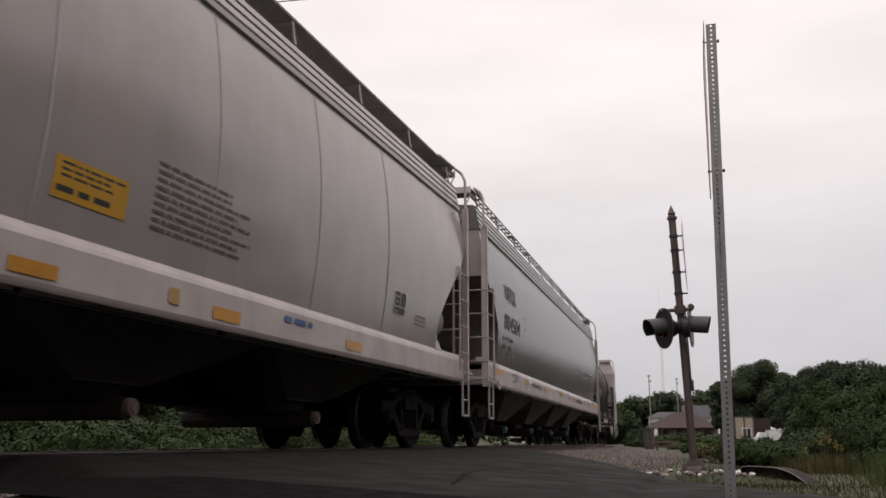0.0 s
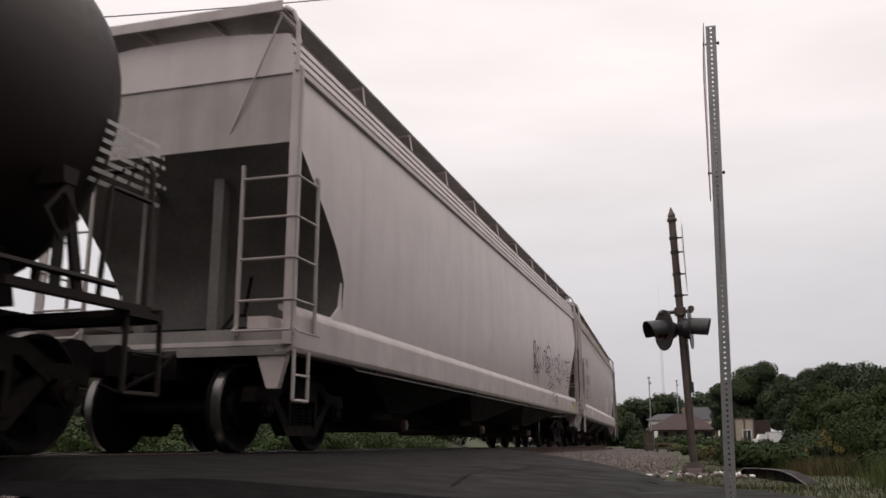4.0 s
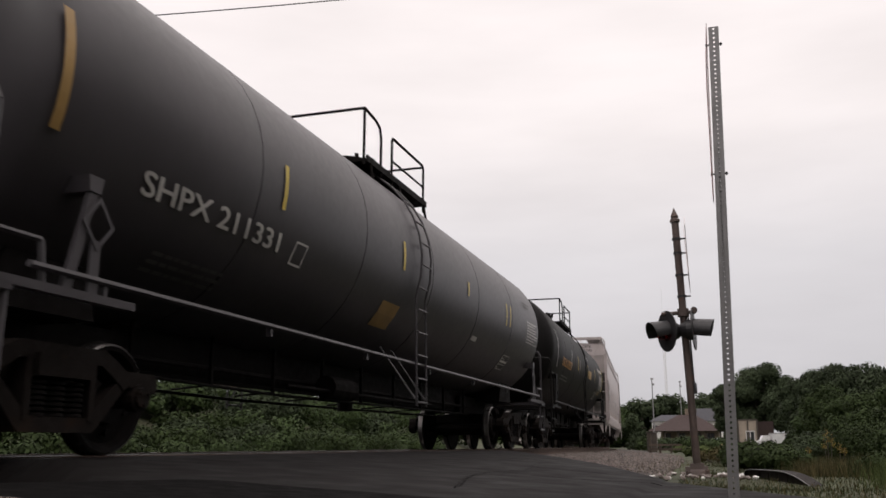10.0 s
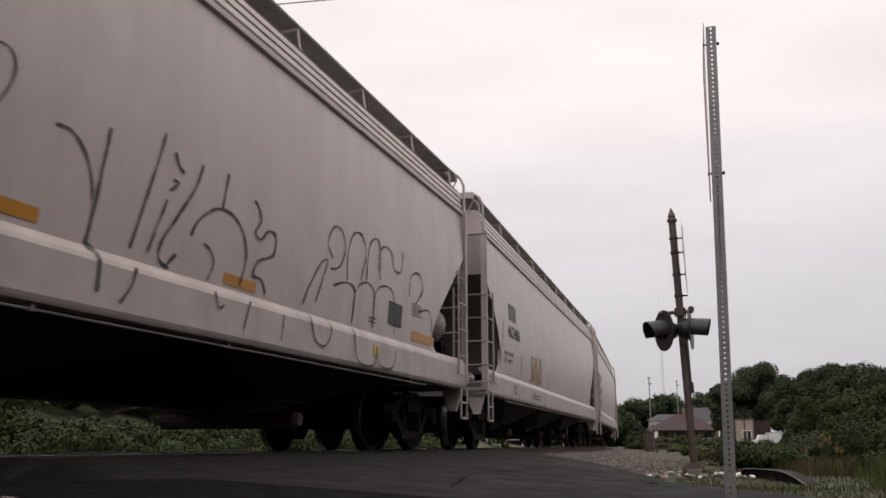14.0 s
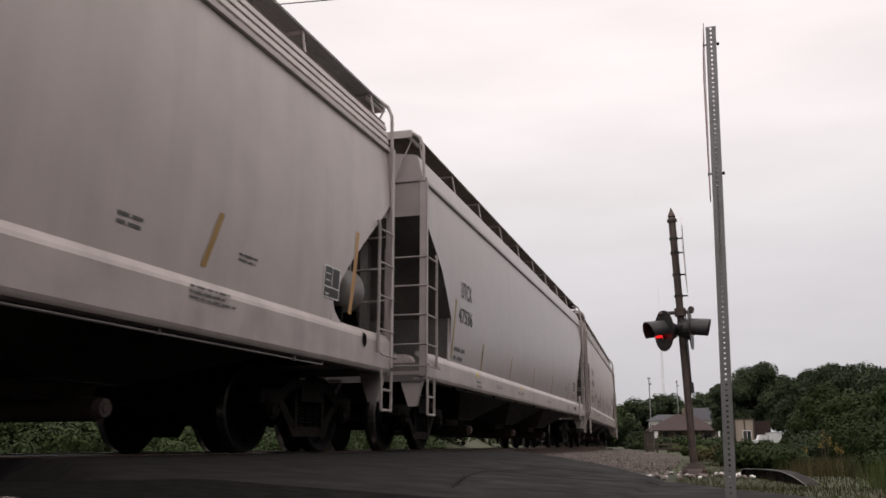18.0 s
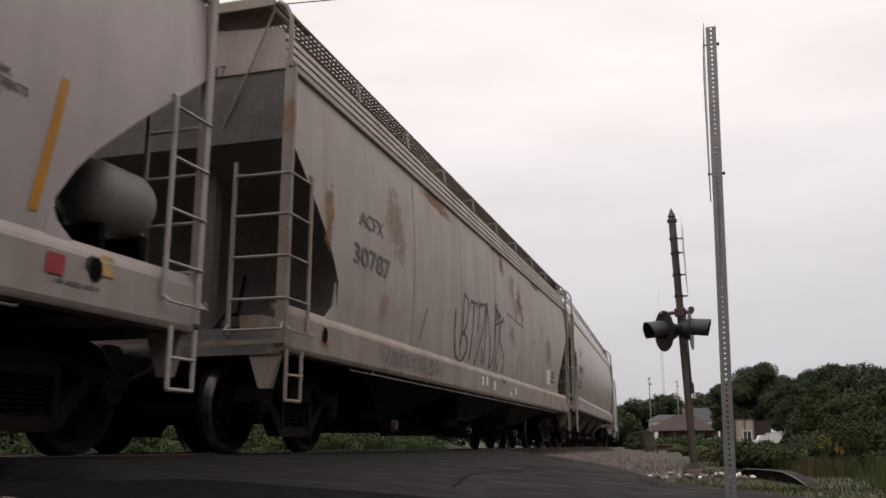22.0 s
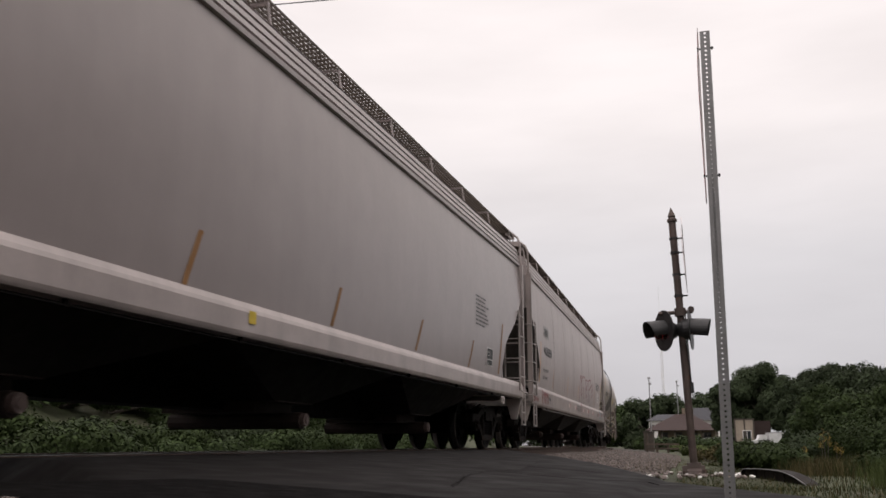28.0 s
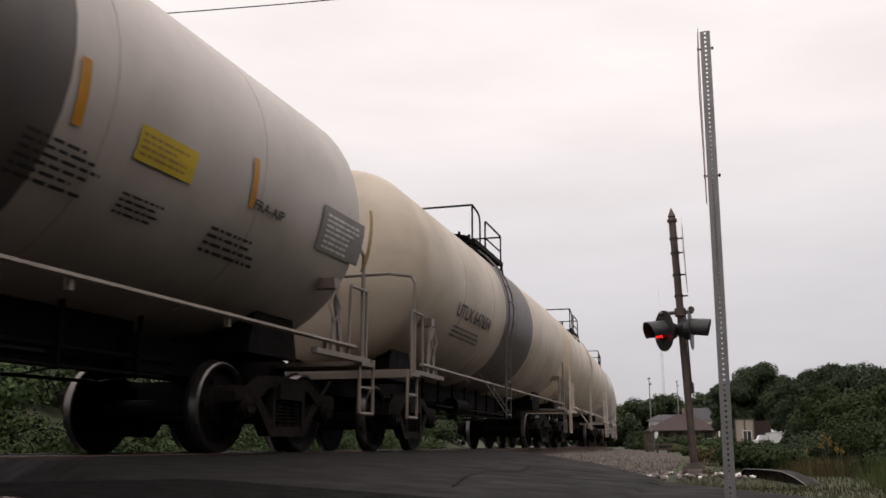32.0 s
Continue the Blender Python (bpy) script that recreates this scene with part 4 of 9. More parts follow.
def panel(car, d0, d1, z0, z1, material, name="sticker", lean=0.0, lift=0.005, label=""):
    n = max(1, int((z1 - z0) / 0.12))
    verts, faces = [], []
    for k in range(n + 1):
        z = z0 + (z1 - z0) * k / n
        verts += [(d0 + lean * k / n, z), (d1 + lean * k / n, z)]
    for k in range(n):
        faces.append((2 * k, 2 * k + 1, 2 * k + 3, 2 * k + 2))
    return sheet(car, name, verts, faces, material, label, lift)


def words(car, text, d0, z0, height, material, width=None, name="lettering", lift=0.006, slope=0.0, shear=0.0, label=""):
    """Lettering from the built-in font, wrapped on the car's side."""
    cu = bpy.data.curves.new(name, "FONT")
    cu.body, cu.size, cu.resolution_u = text, 1.0, 3
    tmp = bpy.data.objects.new(name, cu)
    me = bpy.data.meshes.new_from_object(tmp)
    bpy.data.objects.remove(tmp)
    bpy.data.curves.remove(cu)
    if height > 0.1:
        # level cuts, so that tall letters follow the curve of the side
        bm = bmesh.new()
        bm.from_mesh(me)
        ys = [v.co.y for v in bm.verts]
        lo, hi = min(ys), max(ys)
        for q in range(1, 8):
            bmesh.ops.bisect_plane(bm, geom=[*bm.verts, *bm.edges, *bm.faces], plane_co=(0, lo + (hi - lo) * q / 8, 0), plane_no=(0, 1, 0))
        bm.to_mesh(me)
        bm.free()
    co = np.empty(len(me.vertices) * 3)
    me.vertices.foreach_get("co", co)
    co = co.reshape(-1, 3)
    top, low, wide = co[:, 1].max(), co[:, 1].min(), co[:, 0].max()
    k = height / (top - low)
    kx = width / wide if width else k
    ob, length, lat = car
    polys = [tuple(f.vertices) for f in me.polygons]
    bpy.data.meshes.remove(me)
    verts, faces = [], []
    for q, (right, up) in enumerate(((-0.018, -0.012), (0.018, 0.012), (0.018, -0.012), (-0.018, 0.012), (0.0, 0.0)) if height > 0.055 else ((0.0, 0.0),)):
        base = len(verts)
        for x, y, _ in co:
            d, z = d0 + (x + right) * kx - shear * (y - low) * k, z0 + (y + up - low) * k + slope * x * kx
            verts.append((skin_x(car, z) + lift + 0.0006 * q, d - length / 2, z))
        faces += [tuple(base + i for i in f) for f in polys]
    return raw(name, verts, faces, material, ob, label)


def bars(car, d0, d1, z0, z1, rows, material, name="small_print", seed=1):
    """Small print that cannot be read: rows of short bars."""
    r = random.Random(seed)
    h = (z1 - z0) / rows
    verts, faces = [], []
    for k in range(rows):
        z, d = z1 - (k + 1) * h, d0
        end = d0 + (d1 - d0) * r.uniform(0.65, 1.0)
        while d < end:
            w = min(r.uniform(0.8, 3.2) * h, end - d)
            b = len(verts)
            verts += [(d, z + h * 0.27), (d + w, z + h * 0.27), (d + w, z + h * 0.70), (d, z + h * 0.70)]
            faces.append((b, b + 1, b + 2, b + 3))
            d += w + h * 0.45
    return sheet(car, name, verts, faces, material)


def outline(car, d0, d1, z0, z1, w, material, name="stencil_box"):
    verts = [(d0, z0), (d1, z0), (d1, z1), (d0, z1), (d0 + w, z0 + w), (d1 - w, z0 + w), (d1 - w, z1 - w), (d0 + w, z1 - w)]
    return sheet(car, name, verts, [(0, 1, 5, 4), (1, 2, 6, 5), (2, 3, 7, 6), (3, 0, 4, 7)], material)


def consolidated(car, d0, d1, z0, z1):
    """The black stencil panel with white-lined cells."""
    panel(car, d0, d1, z0, z1, white_patch, "stencil_panel")
    w, m = (d1 - d0), (d0 + d1) / 2
    for a, b in ((d0 + w * 0.05, m - w * 0.02), (m + w * 0.02, d1 - w * 0.05)):
        panel(car, a, b, z0 + (z1 - z0) * 0.36, z1 - (z1 - z0) * 0.04, ink, "stencil_cell", lift=0.007)
    panel(car, d0 + w * 0.05, d1 - w * 0.05, z0 + (z1 - z0) * 0.04, z0 + (z1 - z0) * 0.32, ink, "stencil_cell", lift=0.007)
    for k in range(4):
        zz = z0 + (z1 - z0) * (0.10 + 0.21 * k)
        panel(car, d0 + w * 0.12, d0 + w * (0.35 + 0.05 * (k % 2)), zz, zz + (z1 - z0) * 0.04, ink_white, "stencil_line", lift=0.008)


def smooth_line(pts, steps=5):
    out = []
    for i in range(len(pts) - 1):
        p0, p1, p2, p3 = pts[max(i - 1, 0)], pts[i], pts[i + 1], pts[min(i + 2, len(pts) - 1)]
        for k in range(steps):
            t = k / steps
            out.append(tuple(0.5 * (2 * b + (c - a) * t + (2 * a - 5 * b + 4 * c - d) * t * t + (3 * b - a - 3 * c + d) * t ** 3) for a, b, c, d in zip(p0, p1, p2, p3)))
    return out + [pts[-1]]


def strokes(car, lines, material, w=0.03, name="spray_stroke", label="", steps=5):
    """Sprayed lines on the car's side, one ribbon each."""
    for line in lines:
        verts, faces = [], []
        pts = smooth_line(line, steps)
        for i, (d, z) in enumerate(pts):
            a, b = pts[max(i - 1, 0)], pts[min(i + 1, len(pts) - 1)]
            tx, tz = b[0] - a[0], b[1] - a[1]
            q = math.hypot(tx, tz) or 1.0
            ww = w * (1.15 + 0.3 * math.sin(i * 0.9))
            verts += [(d - tz / q * ww / 2, z + tx / q * ww / 2), (d, z), (d + tz / q * ww / 2, z - tx / q * ww / 2)]
            if i:
                n = len(verts)
                faces += [(n - 6, n - 5, n - 2, n - 3), (n - 5, n - 4, n - 1, n - 2)]
        cover(sheet(car, name, verts, faces, SPRAY.get(material, material), label, 0.008), [0.0, 1.0, 0.0] * len(pts))


def scrawl(car, d0, d1, z0, z1, material, seed, letters=5, w=0.03, name="spray_tag", label="", loops=0.5):
    """A tag: a run of looping, letter-like strokes."""
    r = random.Random(seed)
    lines = []
    step = (d1 - d0) / letters
    for k in range(letters):
        a, h = d0 + step * k, z1 - z0
        lo, hi = z0 + r.uniform(0, 0.15) * h, z1 - r.uniform(0, 0.2) * h
        if r.random() < loops:
            c, cz, rx, rz = a + step * 0.5, (lo + hi) / 2, step * r.uniform(0.32, 0.5), (hi - lo) * r.uniform(0.3, 0.48)
            ph = r.uniform(0, 6)
            lines.append([(c + rx * math.cos(ph + q * 0.75) * (1 - 0.03 * q), cz + rz * math.sin(ph + q * 0.75)) for q in range(10)])
        kind = r.randrange(4)
        if kind == 0:
            lines.append([(a, hi), (a + step * 0.2, lo), (a + step * 0.5, (lo + hi) / 2), (a + step * 0.85, lo), (a + step * 0.95, hi)])
        elif kind == 1:
            lines.append([(a + step * 0.1, lo), (a + step * 0.2, hi), (a + step * 0.8, hi - 0.1 * h), (a + step * 0.3, (lo + hi) / 2), (a + step * 0.9, lo)])
        elif kind == 2:
            lines.append([(a + step * 0.85, hi), (a + step * 0.2, hi - 0.1 * h), (a + step * 0.7, (lo + hi) / 2), (a + step * 0.8, lo + 0.1 * h), (a, lo)])
        else:
            lines.append([(a + step * 0.5, hi), (a + step * 0.45, lo)])
            lines.append([(a, hi - 0.3 * h), (a + step * 0.9, hi - 0.2 * h)])
    return strokes(car, lines, material, w, name, label)


def bubble(car, d0, d1, z0, z1, material, seed, letters=4, w=0.03, name="bubble_graffiti", label=""):
    """Rounded outline letters side by side, each with an inner stroke."""
    r = random.Random(seed)
    lines, step = [], (d1 - d0) / letters
    for k in range(letters):
        c, cz = d0 + step * (k + 0.5), (z0 + z1) / 2
        rx, rz = step * 0.58, (z1 - z0) / 2
        pts = []
        for q in range(15):
            a = q / 14 * math.tau
            pts.append((c + rx * math.copysign(abs(math.cos(a)) ** 0.7, math.cos(a)) * r.uniform(0.82, 1.05), cz + rz * math.copysign(abs(math.sin(a)) ** 0.8, math.sin(a)) * r.uniform(0.84, 1.05)))
        pts[-1] = pts[0]
        lines.append(pts)
        lines.append([(c - rx * 0.2, cz + rz * 0.3), (c + rx * 0.25, cz + rz * 0.25), (c + rx * 0.05, cz - rz * 0.2), (c - rx * 0.1, cz - rz * 0.55)])
    return strokes(car, lines, material, w, name, label)


def tapes(car, spots, z0, z1, material, w=0.075, lean=0.02):
    for d in spots:
        panel(car, d, d + w, z0, z1, material, "reflective_tape", lean)


rng_marks = random.Random(3)
# Near-black colour that stands for the shade inside a hole.
hole_shade = mat("painted_hole_shade", (0.004, 0.004, 0.004), 0.9, spec=0.05)


def stain(car, d, z, rd, rz, material, seed, name="rust_stain", n=22):
    r = random.Random(seed)
    p1, p2, p3 = (r.uniform(0, 6) for _ in range(3))
    ring = [(d + rd * math.cos(a) * q, z + rz * math.sin(a) * q) for a, q in ((a, 0.82 + 0.16 * math.sin(2 * a + p1) + 0.1 * math.sin(3 * a + p2) + 0.06 * math.sin(5 * a + p3)) for a in (k * math.tau / n for k in range(n)))]
    edge = 0.0 if material in (rust_stain, rust_pale) else 1.0
    return cover(sheet(car, name, [(d, z), *ring], [(0, 1 + k, 1 + (k + 1) % n) for k in range(n)], material, lift=0.004), [1.0] + [edge] * n)


def jack_hole(car, d, z, rx=0.055, rz=0.075):
    """An oval jacking hole near the end of the side sill: flat disc with the inner shade painted on, and a raised lip.
    """
    ring = [(d + rx * math.cos(k * math.tau / 16), z + rz * math.sin(k * math.tau / 16)) for k in range(16)]
    lip = [(d + (p - d) * 1.25, z + (q - z) * 1.2) for p, q in ring]
    hole = sheet(car, "jacking_hole", [(d, z), *ring], [(0, 1 + k, 1 + (k + 1) % 16) for k in range(16)], hole_shade, lift=0.006)
    sheet(car, "hole_lip", [*ring, *lip], [(k, (k + 1) % 16, 16 + (k + 1) % 16, 16 + k) for k in range(16)], steel_brown, lift=0.005)
    return hole


def end_words(car, text, x0, z0, height, material=None):
    """Lettering on the front end sheet of a hopper."""
    ob, length, lat = car
    cu = bpy.data.curves.new("end_lettering", "FONT")
    cu.body, cu.size, cu.resolution_u = text, height * 1.35, 2
    tmp = bpy.data.objects.new("end_lettering", cu)
    me = bpy.data.meshes.new_from_object(tmp)
    bpy.data.objects.remove(tmp)
    bpy.data.curves.remove(cu)
    for v in me.vertices:
        v.co = (x0 + v.co.x, -length / 2 - 0.004, z0 + v.co.y)
    me.materials.clear()
    me.materials.append(material or ink)
    o = new("end_lettering", me)
    o.parent = ob


def head_words(car, text, x0, up, height, width, material=None, radius=1.55, axis=2.80):
    """Lettering wrapped on the domed front head of a tank car."""
    ob, length, lat = car
    cu = bpy.data.curves.new("head_lettering", "FONT")
    cu.body, cu.size, cu.resolution_u = text, height * 1.35, 2
    tmp = bpy.data.objects.new("head_lettering", cu)
    me = bpy.data.meshes.new_from_object(tmp)
    bpy.data.objects.remove(tmp)
    bpy.data.curves.remove(cu)
    k = width / max(v.co.x for v in me.vertices)
    for v in me.vertices:
        x, z = x0 + v.co.x * k, up + v.co.y
        a = math.asin(min(0.99, math.hypot(x, z) / radius))
        v.co = (x, -length / 2 + 0.06 + 0.55 * (1 - math.cos(a)) - 0.012, axis + z)
    me.materials.clear()
    me.materials.append(material or ink)
    o = new("head_lettering", me)
    o.parent = ob


def jacking_lug(car, d, width, z0, z1, holes):
    """A plate on the side sill with round holes through it."""
    ob, length, lat = car
    x0 = lat(SILL_OF[ob][1]) + SILL_OUT + 0.003
    y, bm = d - length / 2, bmesh.new()
    edges = [z0] + [(a + b) / 2 for a, b in zip(holes, holes[1:])] + [z1]
    for (za, zb), zc in zip(zip(edges, edges[1:]), holes):
        ring, rim = [], []
        for q in range(16):
            a = (q + 0.5) * math.tau / 16
            c, s = math.cos(a), math.sin(a)
            ring.append((c * width * 0.24, zc + s * width * 0.24))
            m = max(abs(c), abs(s))
            rim.append((c / m * width / 2, za + (s / m + 1) / 2 * (zb - za)))
        for x in (x0, x0 + 0.03):
            a = [bm.verts.new((x, y + p, z)) for p, z in ring]
            b = [bm.verts.new((x, y + p, z)) for p, z in rim]
            for q in range(16):
                bm.faces.new((a[q], a[(q + 1) % 16], b[(q + 1) % 16], b[q]))
            if x > x0:
                for q in range(16):
                    bm.faces.new((a[q], a[(q + 1) % 16], la[(q + 1) % 16], la[q]))
                    bm.faces.new((b[q], b[(q + 1) % 16], lb[(q + 1) % 16], lb[q]))
            la, lb = a, b
    bmesh.ops.remove_doubles(bm, verts=bm.verts, dist=0.0005)
    part("jacking_lug", bm, paint_sill, ob)


# glossy grey car at the head
panel(car_a, 9.68, 10.44, 1.69, 1.98, warning_amber, "warning_panel")
bars(car_a, 9.74, 10.42, 1.83, 1.96, 3, ink, seed=2)
bars(car_a, 9.72, 10.39, 1.71, 1.81, 1, ink, seed=9)
bars(car_a, 10.74, 12.20, 1.69, 2.27, 9, ink_grey, seed=3)
panel(car_a, 9.37, 9.80, 1.12, 1.22, reflector, "reflective_tape")
panel(car_a, 11.65, 12.10, 1.12, 1.23, reflector, "reflective_tape")
panel(car_a, 14.41, 14.85, 1.13, 1.24, reflector, "reflective_tape")
panel(car_a, 11.02, 11.16, 1.16, 1.29, reflector_dim, "diamond_mark")
consolidated(car_a, 15.87, 16.32, 1.75, 2.07)
bars(car_a, 12.93, 13.76, 1.22, 1.36, 1, ink_blue, seed=4)
bars(car_a, 16.73, 17.23, 1.69, 1.86, 3, ink_grey, seed=5)
# shiny mid-grey car
words(car_b, "WFRX", 1.69, 2.87, 0.33, ink_grey, 1.16)
words(car_b, "884504", 1.62, 2.29, 0.31, ink, 1.63)
words(car_b, "LD LMT  218900", 1.56, 2.07, 0.08, ink_grey, 0.96)
words(car_b, "LT WT   67100", 1.52, 1.90, 0.08, ink_grey, 0.89)
outline(car_b, 3.71, 4.01, 2.51, 2.79, 0.015, ink_grey)
panel(car_b, 0.76, 1.64, 1.34, 1.46, reflector, "reflective_tape")
panel(car_b, 3.95, 4.41, 1.32, 1.45, reflector, "reflective_tape")
panel(car_b, 6.55, 6.96, 1.32, 1.42, reflector, "reflective_tape")
panel(car_b, 9.24, 9.74, 1.33, 1.42, reflector, "reflective_tape")
panel(car_b, 12.02, 12.49, 1.32, 1.42, reflector, "reflective_tape")
panel(car_b, 14.66, 15.11, 1.34, 1.45, reflector, "reflective_tape")
panel(car_b, 4.50, 4.85, 1.41, 1.55, white_patch, "sticker")
words(car_b, "DO NOT HAMMER ON CAR", 4.78, 1.33, 0.08, ink, 1.31)
bars(car_b, 2.82, 3.33, 1.32, 1.52, 5, ink_grey, seed=6)
outline(car_b, 2.55, 2.80, 1.29, 1.46, 0.02, ink)
bars(car_b, 0.79, 1.47, 1.49, 1.63, 2, ink_grey, seed=7)
panel(car_b, 17.62, 18.56, 1.32, 1.44, reflector, "reflective_tape")
panel(car_b, 16.92, 17.18, 1.47, 1.57, white_patch, "sticker")
panel(car_b, 15.54, 15.67, 1.31, 1.43, reflector_yellow, "diamond_mark")
bars(car_b, 15.83, 16.36, 1.30, 1.52, 4, ink_grey, seed=8)
bars(car_b, 17.27, 18.46, 1.43, 1.57, 2, ink, seed=10)
words(car_b, "TIGHTEN SCREW 6 TURNS ADJ BLOCK", 14.88, 2.33, 0.07, ink_grey, 1.95)
# short dark brown tank car
words(car_c, "NATX 72784", 2.14, 2.12, 0.23, ink_white, 2.20, shear=0.3)
bars(car_c, 2.14, 4.56, 1.73, 1.93, 3, ink_grey, seed=11)
tapes(car_c, (6.09,), 2.29, 2.75, reflector_dim, 0.07, -0.06)
tapes(car_c, (9.23,), 2.32, 2.78, reflector_dim, 0.07, -0.06)
tapes(car_c, (11.52,), 2.48, 2.75, reflector_dim, 0.07, 0.00)
tapes(car_c, (4.10,), 2.29, 2.75, reflector_dim, 0.07, -0.05)
panel(car_c, 10.82, 11.50, 2.12, 2.49, ink_white, "placard")
bars(car_c, 4.62, 4.85, 2.10, 2.20, 2, ink_white, seed=12)
bars(car_c, 4.50, 4.93, 2.06, 2.12, 1, ink_white, seed=13)
bars(car_c, 12.95, 13.90, 1.97, 2.47, 7, ink_white, seed=14)
# light grey car with black tags
tapes(car_d, (12.85,), 1.53, 2.02, reflector, 0.075, 0.05)
tapes(car_d, (15.88,), 1.54, 1.90, reflector, 0.075, 0.13)
tapes(car_d, (18.36,), 1.56, 2.53, reflector, 0.07, 0.18)
panel(car_d, 18.87, 19.06, 1.11, 1.30, reflector_yellow, "diamond_mark")
panel(car_d, 13.81, 13.91, 1.20, 1.28, reflector_dim, "diamond_mark")
# dull grey car with rusty eaves
words(car_e, "ECUX", 1.85, 2.73, 0.26, ink_purple, 0.81)
words(car_e, "881579", 1.85, 2.22, 0.26, ink_purple, 1.18)
outline(car_e, 1.77, 3.24, 2.18, 3.05, 0.03, ink_purple)
bars(car_e, 1.84, 2.83, 1.63, 1.99, 3, ink_grey, seed=15)
tapes(car_e, (1.37,), 1.59, 2.59, reflector, 0.09, 0.18)
tapes(car_e, (3.94,), 1.55, 2.00, reflector_dim, 0.075, 0.16)
tapes(car_e, (6.63,), 1.51, 2.02, ink_grey, 0.04, 0.13)
tapes(car_e, (9.36,), 1.55, 2.05, reflector, 0.1, 0.08)
bars(car_e, 8.5, 10.55, 1.13, 1.28, 2, ink_faded_red, seed=78)
panel(car_e, 9.2, 9.3, 1.75, 1.83, reflector_yellow, "diamond_mark")
strokes(car_e, [[(10.1, 1.57), (10.2, 1.75), (10.32, 2.0), (10.34, 2.25)], [(10.14, 1.58), (10.3, 1.6)], [(10.32, 2.02), (10.6, 2.06)]], ink_grey, 0.03)
outline(car_e, 2.51, 2.76, 1.12, 1.31, 0.03, ink)
panel(car_e, 3.42, 3.86, 1.13, 1.28, white_patch, "sticker")
panel(car_e, 12.12, 14.38, 1.55, 2.22, paint_sill, "repainted_patch")
tapes(car_e, (12.05,), 1.54, 2.05, reflector, 0.075, 0.09)
tapes(car_e, (15.03,), 1.55, 2.05, reflector, 0.075, 0.16)
tapes(car_e, (17.79,), 1.56, 2.55, reflector, 0.075, 0.13)
consolidated(car_e, 15.36, 15.93, 1.61, 2.03)
panel(car_e, 17.12, 17.74, 2.14, 2.48, white_patch, "sticker")
panel(car_e, 15.96, 16.24, 1.79, 1.99, white_patch, "sticker")
bars(car_e, 14.32, 14.97, 1.56, 1.86, 5, ink_grey, seed=16)
panel(car_e, 15.36, 15.84, 1.14, 1.28, white_patch, "sticker")
bars(car_e, 17.19, 17.67, 2.46, 2.66, 3, ink_grey, seed=17)
# rusted brown car
words(car_f, "7286", 1.93, 2.24, 0.21, ink_grey, 0.64)
panel(car_f, 10.34, 10.46, 2.34, 2.58, ink_white, "white_mark")
panel(car_f, 12.75, 12.92, 2.33, 2.59, ink_white, "white_mark")
panel(car_f, 14.50, 14.69, 2.34, 2.61, ink_white, "white_mark")
panel(car_f, 17.04, 17.26, 2.35, 2.58, ink_white, "white_mark")
panel(car_f, 16.66, 16.96, 1.63, 1.75, ink_white, "white_mark")
panel(car_f, 2.28, 2.42, 2.44, 2.62, ink_white, "white_mark")
tapes(car_f, (1.27,), 1.60, 2.51, reflector, 0.09, 0.32)
consolidated(car_f, 15.07, 15.53, 1.59, 1.91)
tapes(car_f, (11.64,), 1.77, 2.27, reflector_dim, 0.1, 0.03)
panel(car_f, 11.40, 11.52, 1.19, 1.31, ink_white, "round_mark")
panel(car_f, 15.40, 15.71, 1.11, 1.29, ink_white, "round_mark")
# long dark grey tank car
words(car_g, "SHPX 211331", 1.62, 2.02, 0.18, ink_white, 2.27, shear=0.3)
bars(car_g, 2.18, 3.73, 1.52, 1.71, 3, ink_grey, seed=18)
tapes(car_g, (3.70,), 2.42, 2.89, reflector_yellow, 0.07, 0.01)
tapes(car_g, (7.25,), 2.47, 2.87, reflector_yellow, 0.07, -0.03)
tapes(car_g, (10.47,), 2.62, 2.87, reflector_yellow, 0.07, 0.02)
tapes(car_g, (13.63,), 2.48, 2.91, reflector_yellow, 0.07, 0.02)
tapes(car_g, (0.53,), 2.18, 3.05, reflector_dim, 0.1, -0.04)
panel(car_g, 6.93, 7.56, 1.68, 2.00, reflector_dim, "warning_panel")
outline(car_g, 4.19, 4.46, 1.96, 2.20, 0.02, ink_white)
panel(car_g, 11.30, 11.62, 1.95, 2.03, ink_white, "placard")
tapes(car_g, (13.31,), 2.47, 2.92, reflector_yellow, 0.07, -0.01)
bars(car_g, 15.29, 16.38, 2.32, 2.83, 8, ink_white, seed=19)
bars(car_g, 15.11, 15.84, 3.09, 3.27, 2, ink_grey, seed=20)
consolidated(car_g, 13.88, 14.42, 1.66, 1.93)
# black tank car
words(car_h, "UTLX 675327", 2.23, 2.31, 0.23, reflector, 2.10)
bars(car_h, 2.63, 4.49, 1.93, 2.10, 2, ink_grey, seed=21)
tapes(car_h, (5.92,), 2.43, 2.89, reflector_yellow, 0.08, -0.04)
tapes(car_h, (8.85,), 2.41, 2.88, reflector_yellow, 0.08, -0.05)
tapes(car_h, (11.26,), 2.43, 2.89, reflector_yellow, 0.08, -0.03)
tapes(car_h, (1.29,), 2.20, 3.19, ink_white, 0.05, -0.12)
tapes(car_h, (4.18,), 2.40, 2.88, ink_white, 0.05, 0.03)
tapes(car_h, (6.38,), 2.40, 2.88, ink_white, 0.05, 0.01)
panel(car_h, 9.14, 9.95, 2.42, 2.70, reflector_dim, "warning_panel")
panel(car_h, 8.21, 8.97, 3.03, 3.23, ink_white, "placard")
words(car_h, "PROPYLENE GLYCOL USP", 12.58, 2.93, 0.115, ink_white, 1.46)
panel(car_h, 12.88, 13.99, 2.24, 2.80, panel_grey, "data_panel")
